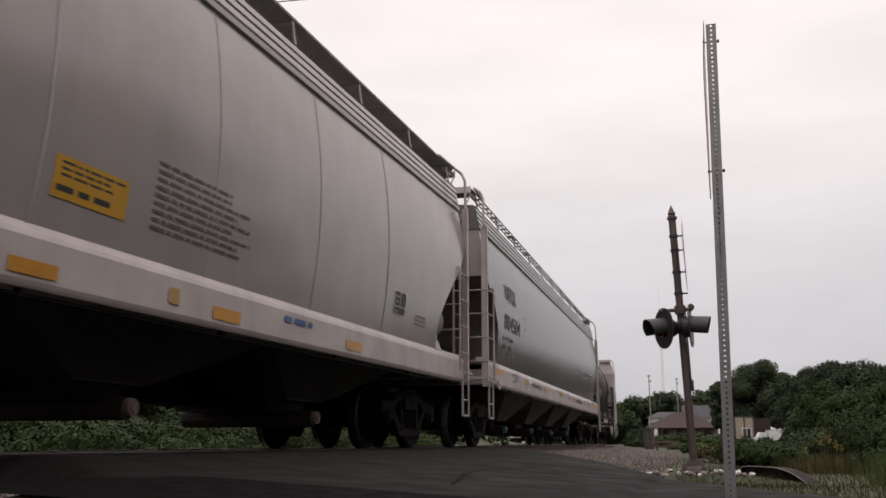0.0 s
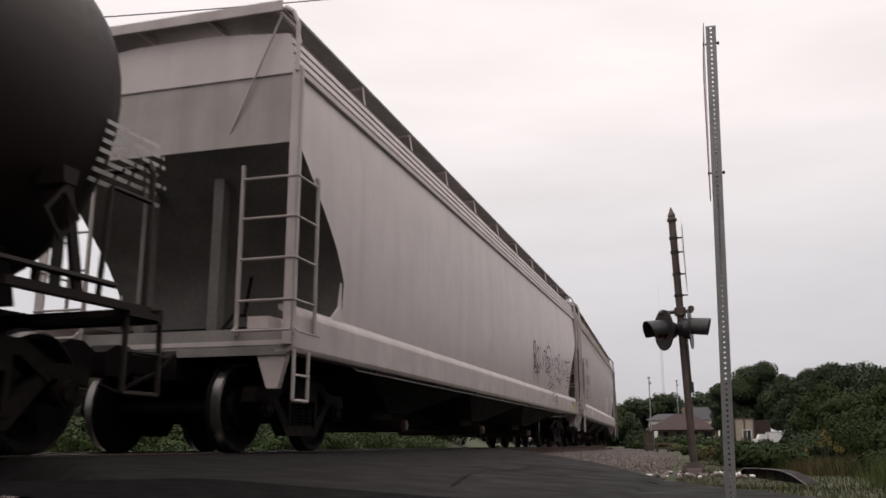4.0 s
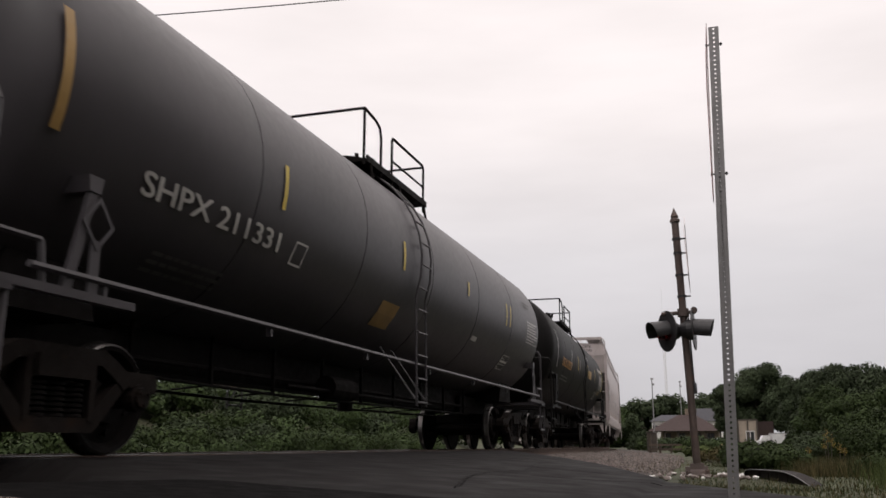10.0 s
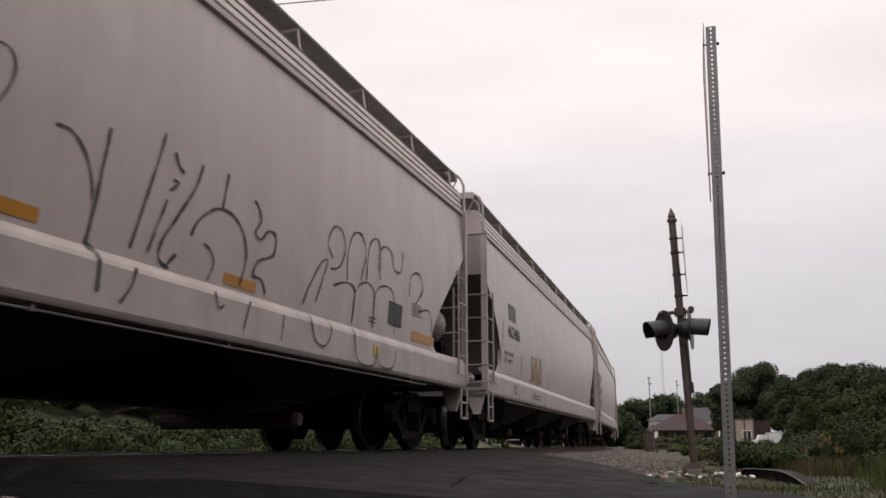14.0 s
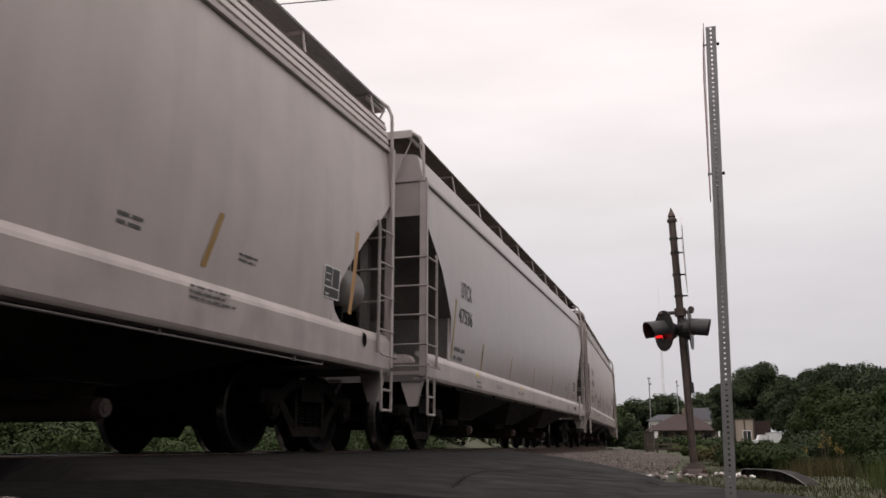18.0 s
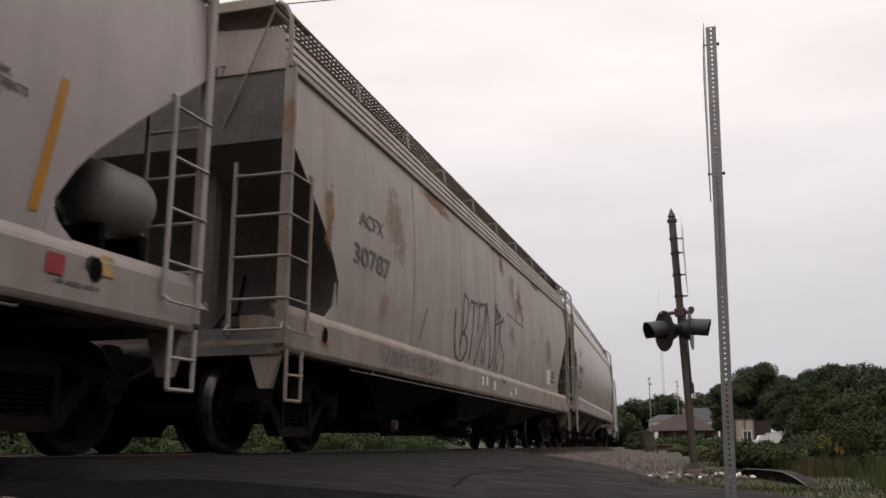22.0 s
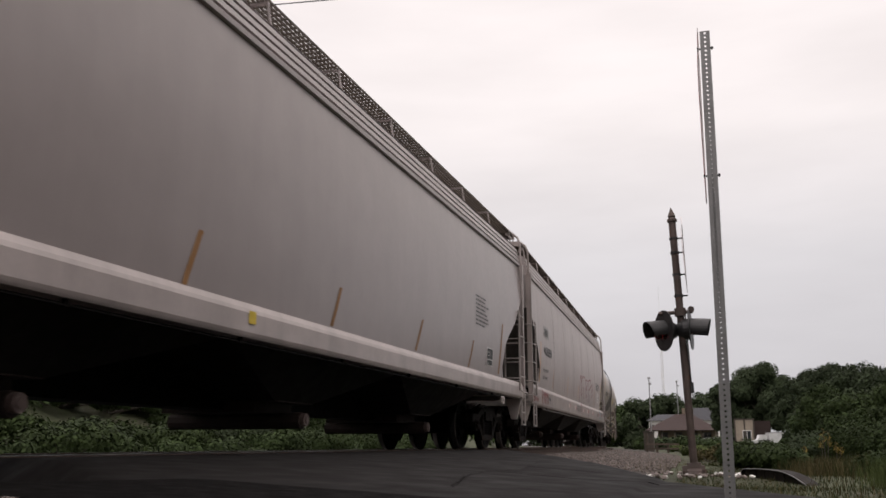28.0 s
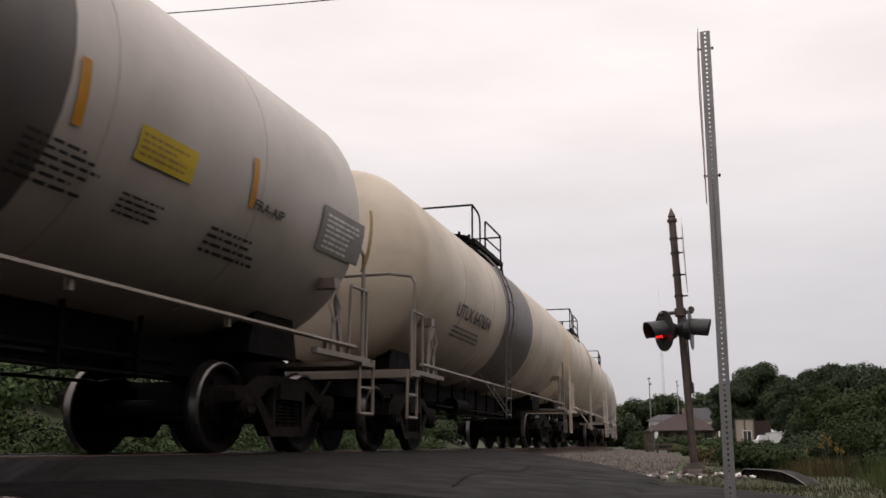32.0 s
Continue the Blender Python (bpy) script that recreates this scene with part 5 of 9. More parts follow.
bars(car_h, 12.93, 13.95, 2.44, 2.76, 5, faded_grey, seed=22)
bars(car_h, 12.93, 13.95, 2.26, 2.42, 4, ink, seed=24)
bars(car_h, 12.82, 13.2, 2.82, 2.89, 1, reflector_dim, seed=25)
bars(car_h, 12.90, 13.62, 2.04, 2.19, 2, reflector_dim, seed=23)
tapes(car_h, (14.16,), 2.23, 3.15, reflector_yellow, 0.08, 0.05)
outline(car_h, 11.93, 12.56, 1.85, 2.10, 0.02, faded_grey, "stencil_frame")
outline(car_h, 12.0, 12.22, 1.93, 2.08, 0.015, panel_grey, "stencil_frame")
panel(car_h, 12.26, 12.50, 1.90, 2.06, ink_grey, "stencil_cell")
# white-grey car with outlined bubbles
words(car_i, "CEFX", 1.91, 2.55, 0.25, ink, 0.82)
words(car_i, "51349", 1.87, 2.09, 0.25, ink, 0.93)
words(car_i, "LD LMT  218600 LBS", 1.81, 1.85, 0.08, ink_grey, 1.18)
words(car_i, "LT WT   66200 LBS", 1.77, 1.68, 0.08, ink_grey, 1.16)
panel(car_i, 1.26, 2.16, 1.52, 1.65, reflector, "reflective_tape")
panel(car_i, 4.14, 4.59, 1.51, 1.63, reflector, "reflective_tape")
panel(car_i, 6.53, 6.92, 1.51, 1.61, reflector, "reflective_tape")
panel(car_i, 9.08, 9.52, 1.50, 1.60, reflector, "reflective_tape")
panel(car_i, 11.76, 12.32, 1.49, 1.59, reflector, "reflective_tape")
outline(car_i, 2.61, 2.84, 1.14, 1.28, 0.02, ink_grey)
panel(car_i, 15.68, 16.17, 1.63, 1.94, ink, "dark_placard")
panel(car_i, 16.60, 17.57, 1.52, 1.65, reflector, "reflective_tape")
panel(car_i, 15.12, 15.25, 1.17, 1.29, reflector_yellow, "diamond_mark")
bars(car_i, 16.55, 16.98, 1.86, 2.05, 5, ink_grey, seed=24)
bars(car_i, 15.05, 15.36, 1.56, 1.66, 2, ink_grey, seed=25)
# light grey car, faded marks
panel(car_j, 2.08, 2.85, 2.61, 2.95, ink_grey, "faded_patch")
words(car_j, "462486", 1.98, 2.26, 0.24, ink, 1.30)
words(car_j, "LD LMT", 1.69, 1.86, 0.08, ink, 0.99)
words(car_j, "LT WT", 1.66, 1.71, 0.09, ink, 0.91)
tapes(car_j, (1.36,), 1.74, 2.53, reflector_dim, 0.075, 0.17)
tapes(car_j, (3.46,), 1.55, 2.01, ink_grey, 0.05, 0.10)
tapes(car_j, (7.27,), 1.55, 1.98, ink_grey, 0.05, 0.08)
scrawl(car_j, 4.60, 6.24, 1.47, 2.17, reflector_dim, 61, 4, 0.05, label="tan spray tag")
outline(car_j, 2.54, 2.74, 1.11, 1.28, 0.03, ink)
bars(car_j, 4.68, 5.96, 1.10, 1.25, 2, ink_grey, seed=26)
tapes(car_j, (16.77,), 1.75, 2.54, reflector, 0.1, 0.01)
panel(car_j, 17.01, 17.18, 1.19, 1.30, ink_red, "reflective_tape")
panel(car_j, 17.52, 17.68, 1.19, 1.37, white_patch, "sticker")
# clean light grey car
words(car_l, "BRKX", 1.59, 2.63, 0.28, ink_grey, 0.91)
words(car_l, "68581", 1.59, 2.15, 0.25, ink, 0.86)
outline(car_l, 3.30, 3.56, 2.32, 2.57, 0.015, ink_grey)
words(car_l, "LD LMT  220400 LBS", 1.50, 1.75, 0.12, ink_grey, 1.01)
words(car_l, "LT WT   65600 LBS", 1.46, 1.62, 0.10, ink_grey, 1.01)
tapes(car_l, (1.13,), 1.57, 2.57, reflector, 0.08, 0.16)
tapes(car_l, (3.76,), 1.54, 2.01, reflector_dim, 0.075, 0.21)
tapes(car_l, (6.81,), 1.53, 2.00, reflector_dim, 0.075, 0.21)
tapes(car_l, (9.23,), 1.52, 1.97, reflector_dim, 0.075, 0.16)
tapes(car_l, (11.69,), 1.52, 2.01, reflector_dim, 0.075, 0.17)
outline(car_l, 2.37, 2.62, 1.13, 1.29, 0.02, ink)
panel(car_l, 3.25, 3.43, 1.27, 1.38, reflector_yellow, "diamond_mark")
tapes(car_l, (17.25,), 1.58, 2.59, reflector, 0.09, 0.11)
consolidated(car_l, 16.56, 16.97, 1.68, 2.04)
# pale smooth car
words(car_m, "UTCX", 2.00, 2.50, 0.28, ink_grey, 0.69)
words(car_m, "47536", 1.85, 2.08, 0.24, ink, 0.89)
bars(car_m, 1.65, 2.42, 1.40, 1.69, 2, ink_grey, seed=27)
tapes(car_m, (1.46,), 1.45, 2.42, reflector_olive, 0.07, 0.20)
tapes(car_m, (14.1,), 1.40, 1.90, reflector_olive, 0.075, 0.2)
consolidated(car_m, 15.19, 15.57, 1.67, 1.98)
tapes(car_m, (15.85,), 1.42, 2.43, reflector_olive, 0.08, 0.20)
bars(car_m, 15.07, 15.77, 1.46, 1.60, 2, ink_grey, seed=28)
panel(car_m, 13.80, 13.92, 1.24, 1.35, reflector_yellow, "diamond_mark")
bars(car_m, 13.68, 14.32, 1.05, 1.22, 3, ink_grey, seed=29)
bars(car_m, 13.60, 14.15, 1.63, 1.75, 2, ink_grey, seed=30)
panel(car_m, 15.11, 15.40, 1.13, 1.21, steel_dark, "bracket_plate")
bars(car_m, 2.96, 3.47, 1.05, 1.20, 2, ink_grey, seed=31)
tapes(car_m, (3.47,), 1.40, 1.89, reflector_olive, 0.075, 0.13)
tapes(car_m, (5.95,), 1.41, 1.89, reflector_olive, 0.075, 0.17)
tapes(car_m, (8.54,), 1.38, 1.87, reflector_olive, 0.075, 0.16)
tapes(car_m, (11.17,), 1.39, 1.87, reflector_olive, 0.075, 0.21)
# light grey car with black tags along the sill
words(car_n, "462496", 1.96, 2.23, 0.24, ink, 1.29)
panel(car_n, 1.98, 2.83, 2.59, 2.88, faded_grey, "faded_patch")
tapes(car_n, (1.52,), 1.58, 2.53, reflector, 0.09, 0.14)
tapes(car_n, (3.32,), 1.55, 2.06, reflector, 0.08, 0.13)
tapes(car_n, (6.68,), 1.57, 2.06, reflector, 0.075, 0.1)
outline(car_n, 3.55, 3.8, 2.62, 2.94, 0.02, ink_grey)
words(car_n, "C", 3.62, 2.68, 0.14, ink_grey)
words(car_n, "PINX", 2.08, 2.64, 0.19, ink, 0.66, lift=0.009)
words(car_n, "LD LMT", 1.8, 1.98, 0.09, ink, 0.45)
words(car_n, "LT WT", 1.78, 1.74, 0.09, ink, 0.4)
bars(car_n, 4.6, 5.6, 1.2, 1.3, 1, ink, seed=77)
panel(car_n, 2.29, 2.71, 1.64, 1.91, ink_grey, "faded_patch")
outline(car_n, 2.56, 2.79, 1.13, 1.32, 0.03, ink)
bars(car_n, 3.25, 3.99, 1.12, 1.31, 3, ink_grey, seed=32)
words(car_n, "CAUTION: DO NOT USE STEAM,\nBOILING WATER OR SHARP OBJECTS\nTO CLEAN. ENTER CAR WITH\nCLEAN SOFT SOLED SHOES", 15.41, 2.12, 0.29, ink_grey, 1.10)
panel(car_n, 15.69, 16.27, 1.67, 2.05, white_patch, "pale_panel")
tapes(car_n, (16.65,), 1.57, 2.53, reflector, 0.08, 0.14)
bars(car_n, 15.12, 15.57, 1.69, 1.84, 2, ink_grey, seed=34)
panel(car_n, 15.41, 15.65, 1.20, 1.29, steel_dark, "bracket_plate")
# old car with tall black letters
words(car_o, "30787", 1.70, 2.21, 0.25, ink_grey, 1.26)
words(car_o, "ACFX", 1.89, 2.71, 0.19, ink_grey, 0.79)
tapes(car_o, (4.28,), 1.57, 2.08, ink_grey, 0.05, 0.30)
tapes(car_o, (10.90,), 1.50, 2.00, reflector_dim, 0.09, 0.21)
tapes(car_o, (13.88,), 1.50, 1.99, reflector_dim, 0.075, 0.17)
tapes(car_o, (16.10,), 1.57, 2.52, reflector_dim, 0.075, 0.27)
consolidated(car_o, 15.03, 15.60, 1.64, 2.00)
panel(car_o, 14.56, 14.98, 1.60, 1.97, white_patch, "pale_panel")
panel(car_o, 7.79, 7.93, 1.15, 1.30, white_patch, "sticker")
panel(car_o, 8.08, 8.23, 1.16, 1.31, white_patch, "sticker")
panel(car_o, 7.94, 8.06, 1.15, 1.30, ink_grey, "sticker")
panel(car_o, 8.66, 8.83, 1.11, 1.27, white_patch, "sticker")
panel(car_o, 10.13, 10.25, 1.07, 1.15, white_patch, "sticker")
panel(car_o, 10.61, 10.74, 1.13, 1.26, white_patch, "round_mark")
scrawl(car_o, 2.96, 5.31, 1.08, 1.32, ink_grey, 76, 6, 0.03, label="grey scribbled tag")
# tan-grey glossy car
words(car_p, "TILX", 1.75, 2.86, 0.28, ink_grey, 0.60)
words(car_p, "621799", 1.63, 2.34, 0.26, ink, 1.09)
words(car_p, "LD LMT  220000", 1.56, 2.03, 0.09, ink_grey, 0.88)
words(car_p, "LT WT   66000", 1.49, 1.87, 0.09, ink_grey, 0.88)
tapes(car_p, (0.98,), 1.68, 2.69, reflector, 0.09, 0.22)
tapes(car_p, (3.42,), 1.67, 2.18, reflector, 0.075, 0.15)
tapes(car_p, (6.11,), 1.66, 2.16, reflector, 0.075, 0.17)
tapes(car_p, (8.82,), 1.65, 2.13, reflector, 0.075, 0.19)
tapes(car_p, (11.41,), 1.65, 2.15, reflector, 0.075, 0.15)
tapes(car_p, (14.16,), 1.66, 2.13, reflector, 0.075, 0.16)
bars(car_p, 15.09, 15.9, 2.2, 2.5, 5, ink_grey, seed=61)
bars(car_p, 15.2, 15.7, 2.62, 2.85, 3, ink_grey, seed=62)
panel(car_p, 11.83, 11.90, 1.83, 1.90, reflector_yellow, "diamond_mark")
panel(car_p, 2.52, 2.69, 1.33, 1.47, white_patch, "sticker")
outline(car_p, 3.22, 3.47, 2.62, 2.85, 0.02, ink_grey)
panel(car_p, 7.00, 7.29, 1.72, 1.88, white_patch, "sticker")
bars(car_p, 9.22, 10.94, 1.77, 1.93, 3, ink_red, seed=36)
consolidated(car_p, 14.40, 14.87, 1.80, 2.12)
outline(car_p, 1.33, 1.57, 1.37, 1.50, 0.025, ink)
bars(car_p, 1.69, 2.36, 1.41, 1.52, 3, ink_grey, seed=37)
tapes(car_p, (16.86,), 1.82, 2.70, reflector, 0.09, 0.26)
bars(car_p, 16.02, 16.61, 1.41, 1.54, 2, ink_grey, seed=38)
bars(car_p, 2.85, 3.38, 1.41, 1.49, 2, ink_grey, seed=39)
# light grey car with outlined letters
words(car_q, "EQUX", 1.98, 2.27, 0.22, ink_grey, 0.90)
words(car_q, "631919", 1.82, 1.78, 0.24, ink, 1.07)
words(car_q, "LD LMT", 1.75, 1.58, 0.08, ink_grey, 1.05)
tapes(car_q, (1.17,), 1.42, 2.43, reflector, 0.07, 0.31)
outline(car_q, 0.85, 1.03, 1.19, 1.33, 0.02, ink)
# plain light grey car
words(car_s, "MLLX", 2.09, 2.62, 0.26, ink, 0.71)
words(car_s, "10877", 2.02, 2.12, 0.23, ink, 0.75)
words(car_s, "LD LMT  220000", 1.86, 1.69, 0.09, ink_grey, 0.69)
words(car_s, "LT WT   66000", 1.82, 1.56, 0.08, ink_grey, 0.70)
tapes(car_s, (1.29,), 1.41, 2.42, reflector_brown, 0.09, 0.28)
tapes(car_s, (3.68,), 1.41, 1.90, reflector_brown, 0.075, 0.16)
tapes(car_s, (6.08,), 1.38, 1.88, reflector_brown, 0.075, 0.16)
tapes(car_s, (8.98,), 1.40, 1.87, reflector_brown, 0.075, 0.16)
tapes(car_s, (11.83,), 1.41, 1.88, reflector_brown, 0.075, 0.22)
tapes(car_s, (14.55,), 1.39, 1.88, reflector_brown, 0.075, 0.24)
outline(car_s, 0.72, 0.94, 1.20, 1.34, 0.02, ink)
panel(car_s, 7.09, 7.22, 1.18, 1.30, reflector_yellow, "diamond_mark")
# light grey car with red outlines
panel(car_t, 1.95, 2.78, 2.72, 3.02, faded_grey, "faded_patch")
words(car_t, "PINX", 2.05, 2.77, 0.19, ink_grey, 0.62, lift=0.009)
tapes(car_t, (14.35,), 1.54, 2.05, reflector, 0.085, 0.14)
words(car_t, "462650", 1.90, 2.29, 0.22, ink, 1.31)
outline(car_t, 3.55, 3.79, 2.50, 2.76, 0.015, ink_grey)
words(car_t, "LD LMT", 1.84, 1.87, 0.07, ink, 0.85)
words(car_t, "LT WT", 1.79, 1.68, 0.08, ink, 0.85)
tapes(car_t, (1.24,), 1.56, 2.57, reflector, 0.1, 0.17)
tapes(car_t, (3.51,), 1.55, 2.04, reflector, 0.075, 0.15)
tapes(car_t, (6.51,), 1.54, 2.05, reflector, 0.075, 0.12)
tapes(car_t, (9.21,), 1.54, 2.00, reflector, 0.075, 0.13)
scrawl(car_t, 1.35, 2.38, 1.02, 1.40, ink_red, 91, 5, 0.04, label="red spray letters on the sill")
scrawl(car_t, 0.02, 0.88, 1.05, 1.25, ink_red, 92, 3, 0.04, label="red spray squiggle on the sill")
panel(car_t, 2.48, 2.78, 1.12, 1.30, ink, "dark_placard")
outline(car_t, 2.50, 2.76, 1.13, 1.29, 0.03, ink_white)
words(car_t, "CAUTION: DO NOT USE STEAM,\nBOILING WATER OR SHARP OBJECTS\nTO CLEAN. ENTER CAR WITH\nCLEAN SOFT SOLED SHOES", 15.06, 2.17, 0.27, ink_grey, 1.30)
panel(car_t, 15.49, 16.06, 1.72, 2.07, white_patch, "pale_panel")
bars(car_t, 15.53, 16.00, 1.74, 2.06, 3, ink_grey, seed=41)
tapes(car_t, (16.82,), 1.55, 2.56, reflector_yellow, 0.09, 0.18)
strokes(car_t, [[(16.2, 1.36), (16.06, 1.4), (15.97, 1.28), (16.02, 1.12), (16.16, 1.1), (16.22, 1.2)], [(16.18, 1.38), (16.2, 1.1)], [(16.36, 1.4), (16.2, 1.25), (16.4, 1.06)], [(16.38, 1.1), (16.46, 1.4), (16.56, 1.08)], [(16.4, 1.22), (16.53, 1.22)], [(16.58, 1.06), (16.58, 1.36), (16.68, 1.3), (16.58, 1.22), (16.7, 1.1)], [(16.84, 1.36), (16.72, 1.3), (16.74, 1.14), (16.86, 1.12), (16.88, 1.28), (16.8, 1.36)], [(16.5, 1.42), (16.75, 1.44), (16.92, 1.36)]], ink_cyan, 0.019, label="pale blue tag")
panel(car_t, 15.48, 15.65, 1.19, 1.29, faded_grey, "reflective_tape")
panel(car_t, 15.65, 15.82, 1.19, 1.29, ink_red, "reflective_tape")
panel(car_t, 16.76, 16.90, 1.19, 1.29, faded_grey, "reflective_tape")
panel(car_t, 16.90, 17.05, 1.19, 1.29, ink_red, "reflective_tape")
panel(car_t, 15.30, 15.53, 1.19, 1.26, steel_dark, "bracket_plate")
# white tank car with grey band
words(car_u, "GATX 218759", 1.86, 2.33, 0.20, ink, 2.13)
words(car_u, "LD LMT  202900 LB  92000 KG", 2.05, 2.00, 0.06, ink_grey, 1.72)
words(car_u, "LT WT   83100 LB  37700 KG", 2.08, 1.85, 0.04, ink_grey, 1.75)
outline(car_u, 4.40, 4.65, 2.26, 2.54, 0.015, ink_grey)
tapes(car_u, (0.72,), 2.20, 3.19, reflector, 0.11, 0.00)
tapes(car_u, (4.08,), 2.30, 2.77, reflector, 0.1, -0.08)
tapes(car_u, (6.46,), 2.35, 2.75, reflector, 0.1, -0.08)
tapes(car_u, (9.07,), 2.28, 2.76, reflector, 0.1, -0.04)
tapes(car_u, (11.44,), 2.29, 2.76, reflector, 0.1, -0.06)
words(car_u, "FRA-AIP", 11.52, 2.30, 0.09, ink, 0.59)
panel(car_u, 9.77, 10.53, 2.25, 2.52, reflector_yellow, "warning_panel")
bars(car_u, 9.81, 10.49, 2.28, 2.48, 4, reflector_dim, seed=42)
bars(car_u, 8.74, 9.61, 1.84, 2.17, 6, ink, seed=43)
bars(car_u, 9.83, 10.52, 1.84, 2.02, 4, ink, seed=44)
bars(car_u, 11.05, 12.00, 1.79, 2.04, 4, ink, seed=45)
panel(car_u, 12.91, 14.02, 2.21, 2.70, board_grey, "data_panel")
bars(car_u, 13.03, 13.90, 2.23, 2.64, 7, ink_white, seed=46)
tapes(car_u, (14.19,), 2.18, 2.95, reflector_dim, 0.1, -0.04)
words(car_v, "UTLX 647654", 2.37, 2.21, 0.22, ink, 2.29)
bars(car_v, 2.50, 4.64, 1.88, 2.09, 3, ink_grey, seed=47)

scrawl(car_o, 2.6, 5.2, 1.1, 1.35, ink_grey, 96, 8, 0.02, label="grey scribbles on the sill")

strokes(car_i, [[(9.55, 2.20), (9.71, 2.20), (9.86, 2.09), (9.95, 1.93), (9.98, 1.78)]], ink, 0.03, "spray_tag", "black sprayed outline")
strokes(car_i, [[(10.09, 2.36), (10.05, 2.08), (10.02, 1.79), (9.98, 1.46)], [(9.98, 1.46), (10.07, 1.41), (10.07, 1.14)]], ink, 0.045, "spray_tag", "black sprayed outline")
strokes(car_i, [[(10.74, 2.54), (10.66, 2.27), (10.56, 1.93), (10.45, 1.53)], [(10.48, 1.38), (10.44, 1.24), (10.32, 1.09)]], ink, 0.035, "spray_tag", "black sprayed outline")
strokes(car_i, [[(10.88, 2.43), (10.94, 2.33), (11.02, 2.29)], [(10.85, 2.10), (10.96, 2.18), (10.88, 2.19)], [(10.83, 2.01), (10.75, 1.81), (10.66, 1.54)]], ink, 0.035, "spray_tag", "black sprayed outline")
strokes(car_i, [[(11.28, 2.44), (11.18, 2.19), (10.95, 1.86), (10.81, 1.65), (10.81, 1.52), (10.95, 1.47)], [(11.02, 1.60), (10.90, 1.48)]], ink, 0.035, "spray_tag", "black sprayed outline")
strokes(car_i, [[(11.68, 2.48), (11.65, 2.30), (11.62, 2.14)], [(11.19, 1.80), (11.29, 1.96), (11.52, 2.11), (11.78, 2.13), (11.99, 2.01), (12.09, 1.78), (12.02, 1.51)]], ink, 0.035, "spray_tag", "black sprayed outline")
strokes(car_i, [[(11.39, 1.77), (11.51, 1.73), (11.57, 1.62), (11.50, 1.47)], [(11.55, 1.38), (11.62, 1.25), (11.70, 1.28)], [(12.15, 1.38), (12.04, 1.11)], [(12.80, 1.35), (12.75, 1.08)]], ink, 0.028, "spray_tag", "black sprayed outline")
strokes(car_i, [[(12.16, 2.36), (12.24, 2.31), (12.30, 2.19), (12.21, 2.06), (12.32, 2.01), (12.45, 2.12), (12.60, 2.11), (12.59, 1.93), (12.44, 1.85), (12.29, 1.79), (12.24, 1.65), (12.40, 1.63), (12.50, 1.51)]], ink, 0.035, "spray_tag", "black sprayed creature outline")
strokes(car_i, [[(13.29, 1.53), (13.40, 1.75), (13.61, 2.02), (13.78, 2.10), (13.69, 1.86), (13.57, 1.60)], [(13.92, 2.15), (13.77, 2.30), (13.92, 2.52), (14.14, 2.51), (14.23, 2.31), (14.10, 2.09), (13.88, 2.02)]], ink, 0.03, "spray_tag", "black outlined bubble letters")
strokes(car_i, [[(14.33, 1.97), (14.31, 2.29), (14.45, 2.55), (14.70, 2.60), (14.84, 2.40), (14.72, 2.04)], [(14.89, 2.07), (14.91, 2.41), (15.04, 2.61), (15.26, 2.63), (15.33, 2.29)], [(15.33, 2.15), (15.26, 2.45), (15.44, 2.61), (15.70, 2.58), (15.80, 2.38), (16.05, 2.39), (16.13, 2.68)]], ink, 0.03, "spray_tag", "black outlined bubble letters")
strokes(car_i, [[(13.97, 1.85), (14.33, 1.94), (14.57, 1.88), (14.56, 1.50)], [(14.56, 1.50), (14.60, 1.89), (14.89, 2.04), (15.16, 1.95), (15.18, 1.51)], [(15.18, 1.51), (15.21, 1.96), (15.52, 2.10), (15.82, 2.02), (15.93, 1.53)]], ink, 0.03, "spray_tag", "black outlined bubble letters")
strokes(car_i, [[(13.39, 1.43), (13.49, 1.19), (13.73, 1.13), (13.89, 1.29), (13.85, 1.46)], [(14.51, 1.43), (14.64, 1.06), (15.11, 1.04), (15.20, 1.28)], [(15.20, 1.28), (15.32, 1.06), (15.75, 1.06), (15.88, 1.31)], [(16.40, 2.11), (16.44, 2.39), (16.78, 2.49), (16.95, 2.28), (16.67, 2.04)], [(16.79, 1.94), (17.27, 2.01), (17.45, 1.71)]], ink, 0.03, "spray_tag", "black outlined bubble letters")
strokes(car_n, [[(6.15, 1.61), (6.21, 1.79), (6.32, 2.03), (6.43, 2.15), (6.48, 2.04), (6.47, 1.82)], [(6.20, 1.85), (6.34, 1.92), (6.52, 1.92)], [(6.18, 2.01), (6.24, 1.96)]], ink, 0.05, "spray_tag", "black spray tag letters")
strokes(car_n, [[(6.66, 2.14), (6.56, 2.10), (6.48, 1.95), (6.53, 1.86), (6.63, 1.88)], [(6.73, 2.13), (6.68, 1.83)], [(6.90, 2.12), (6.85, 1.83)], [(6.70, 1.97), (6.88, 1.98)]], ink, 0.05, "spray_tag", "black spray tag letters")
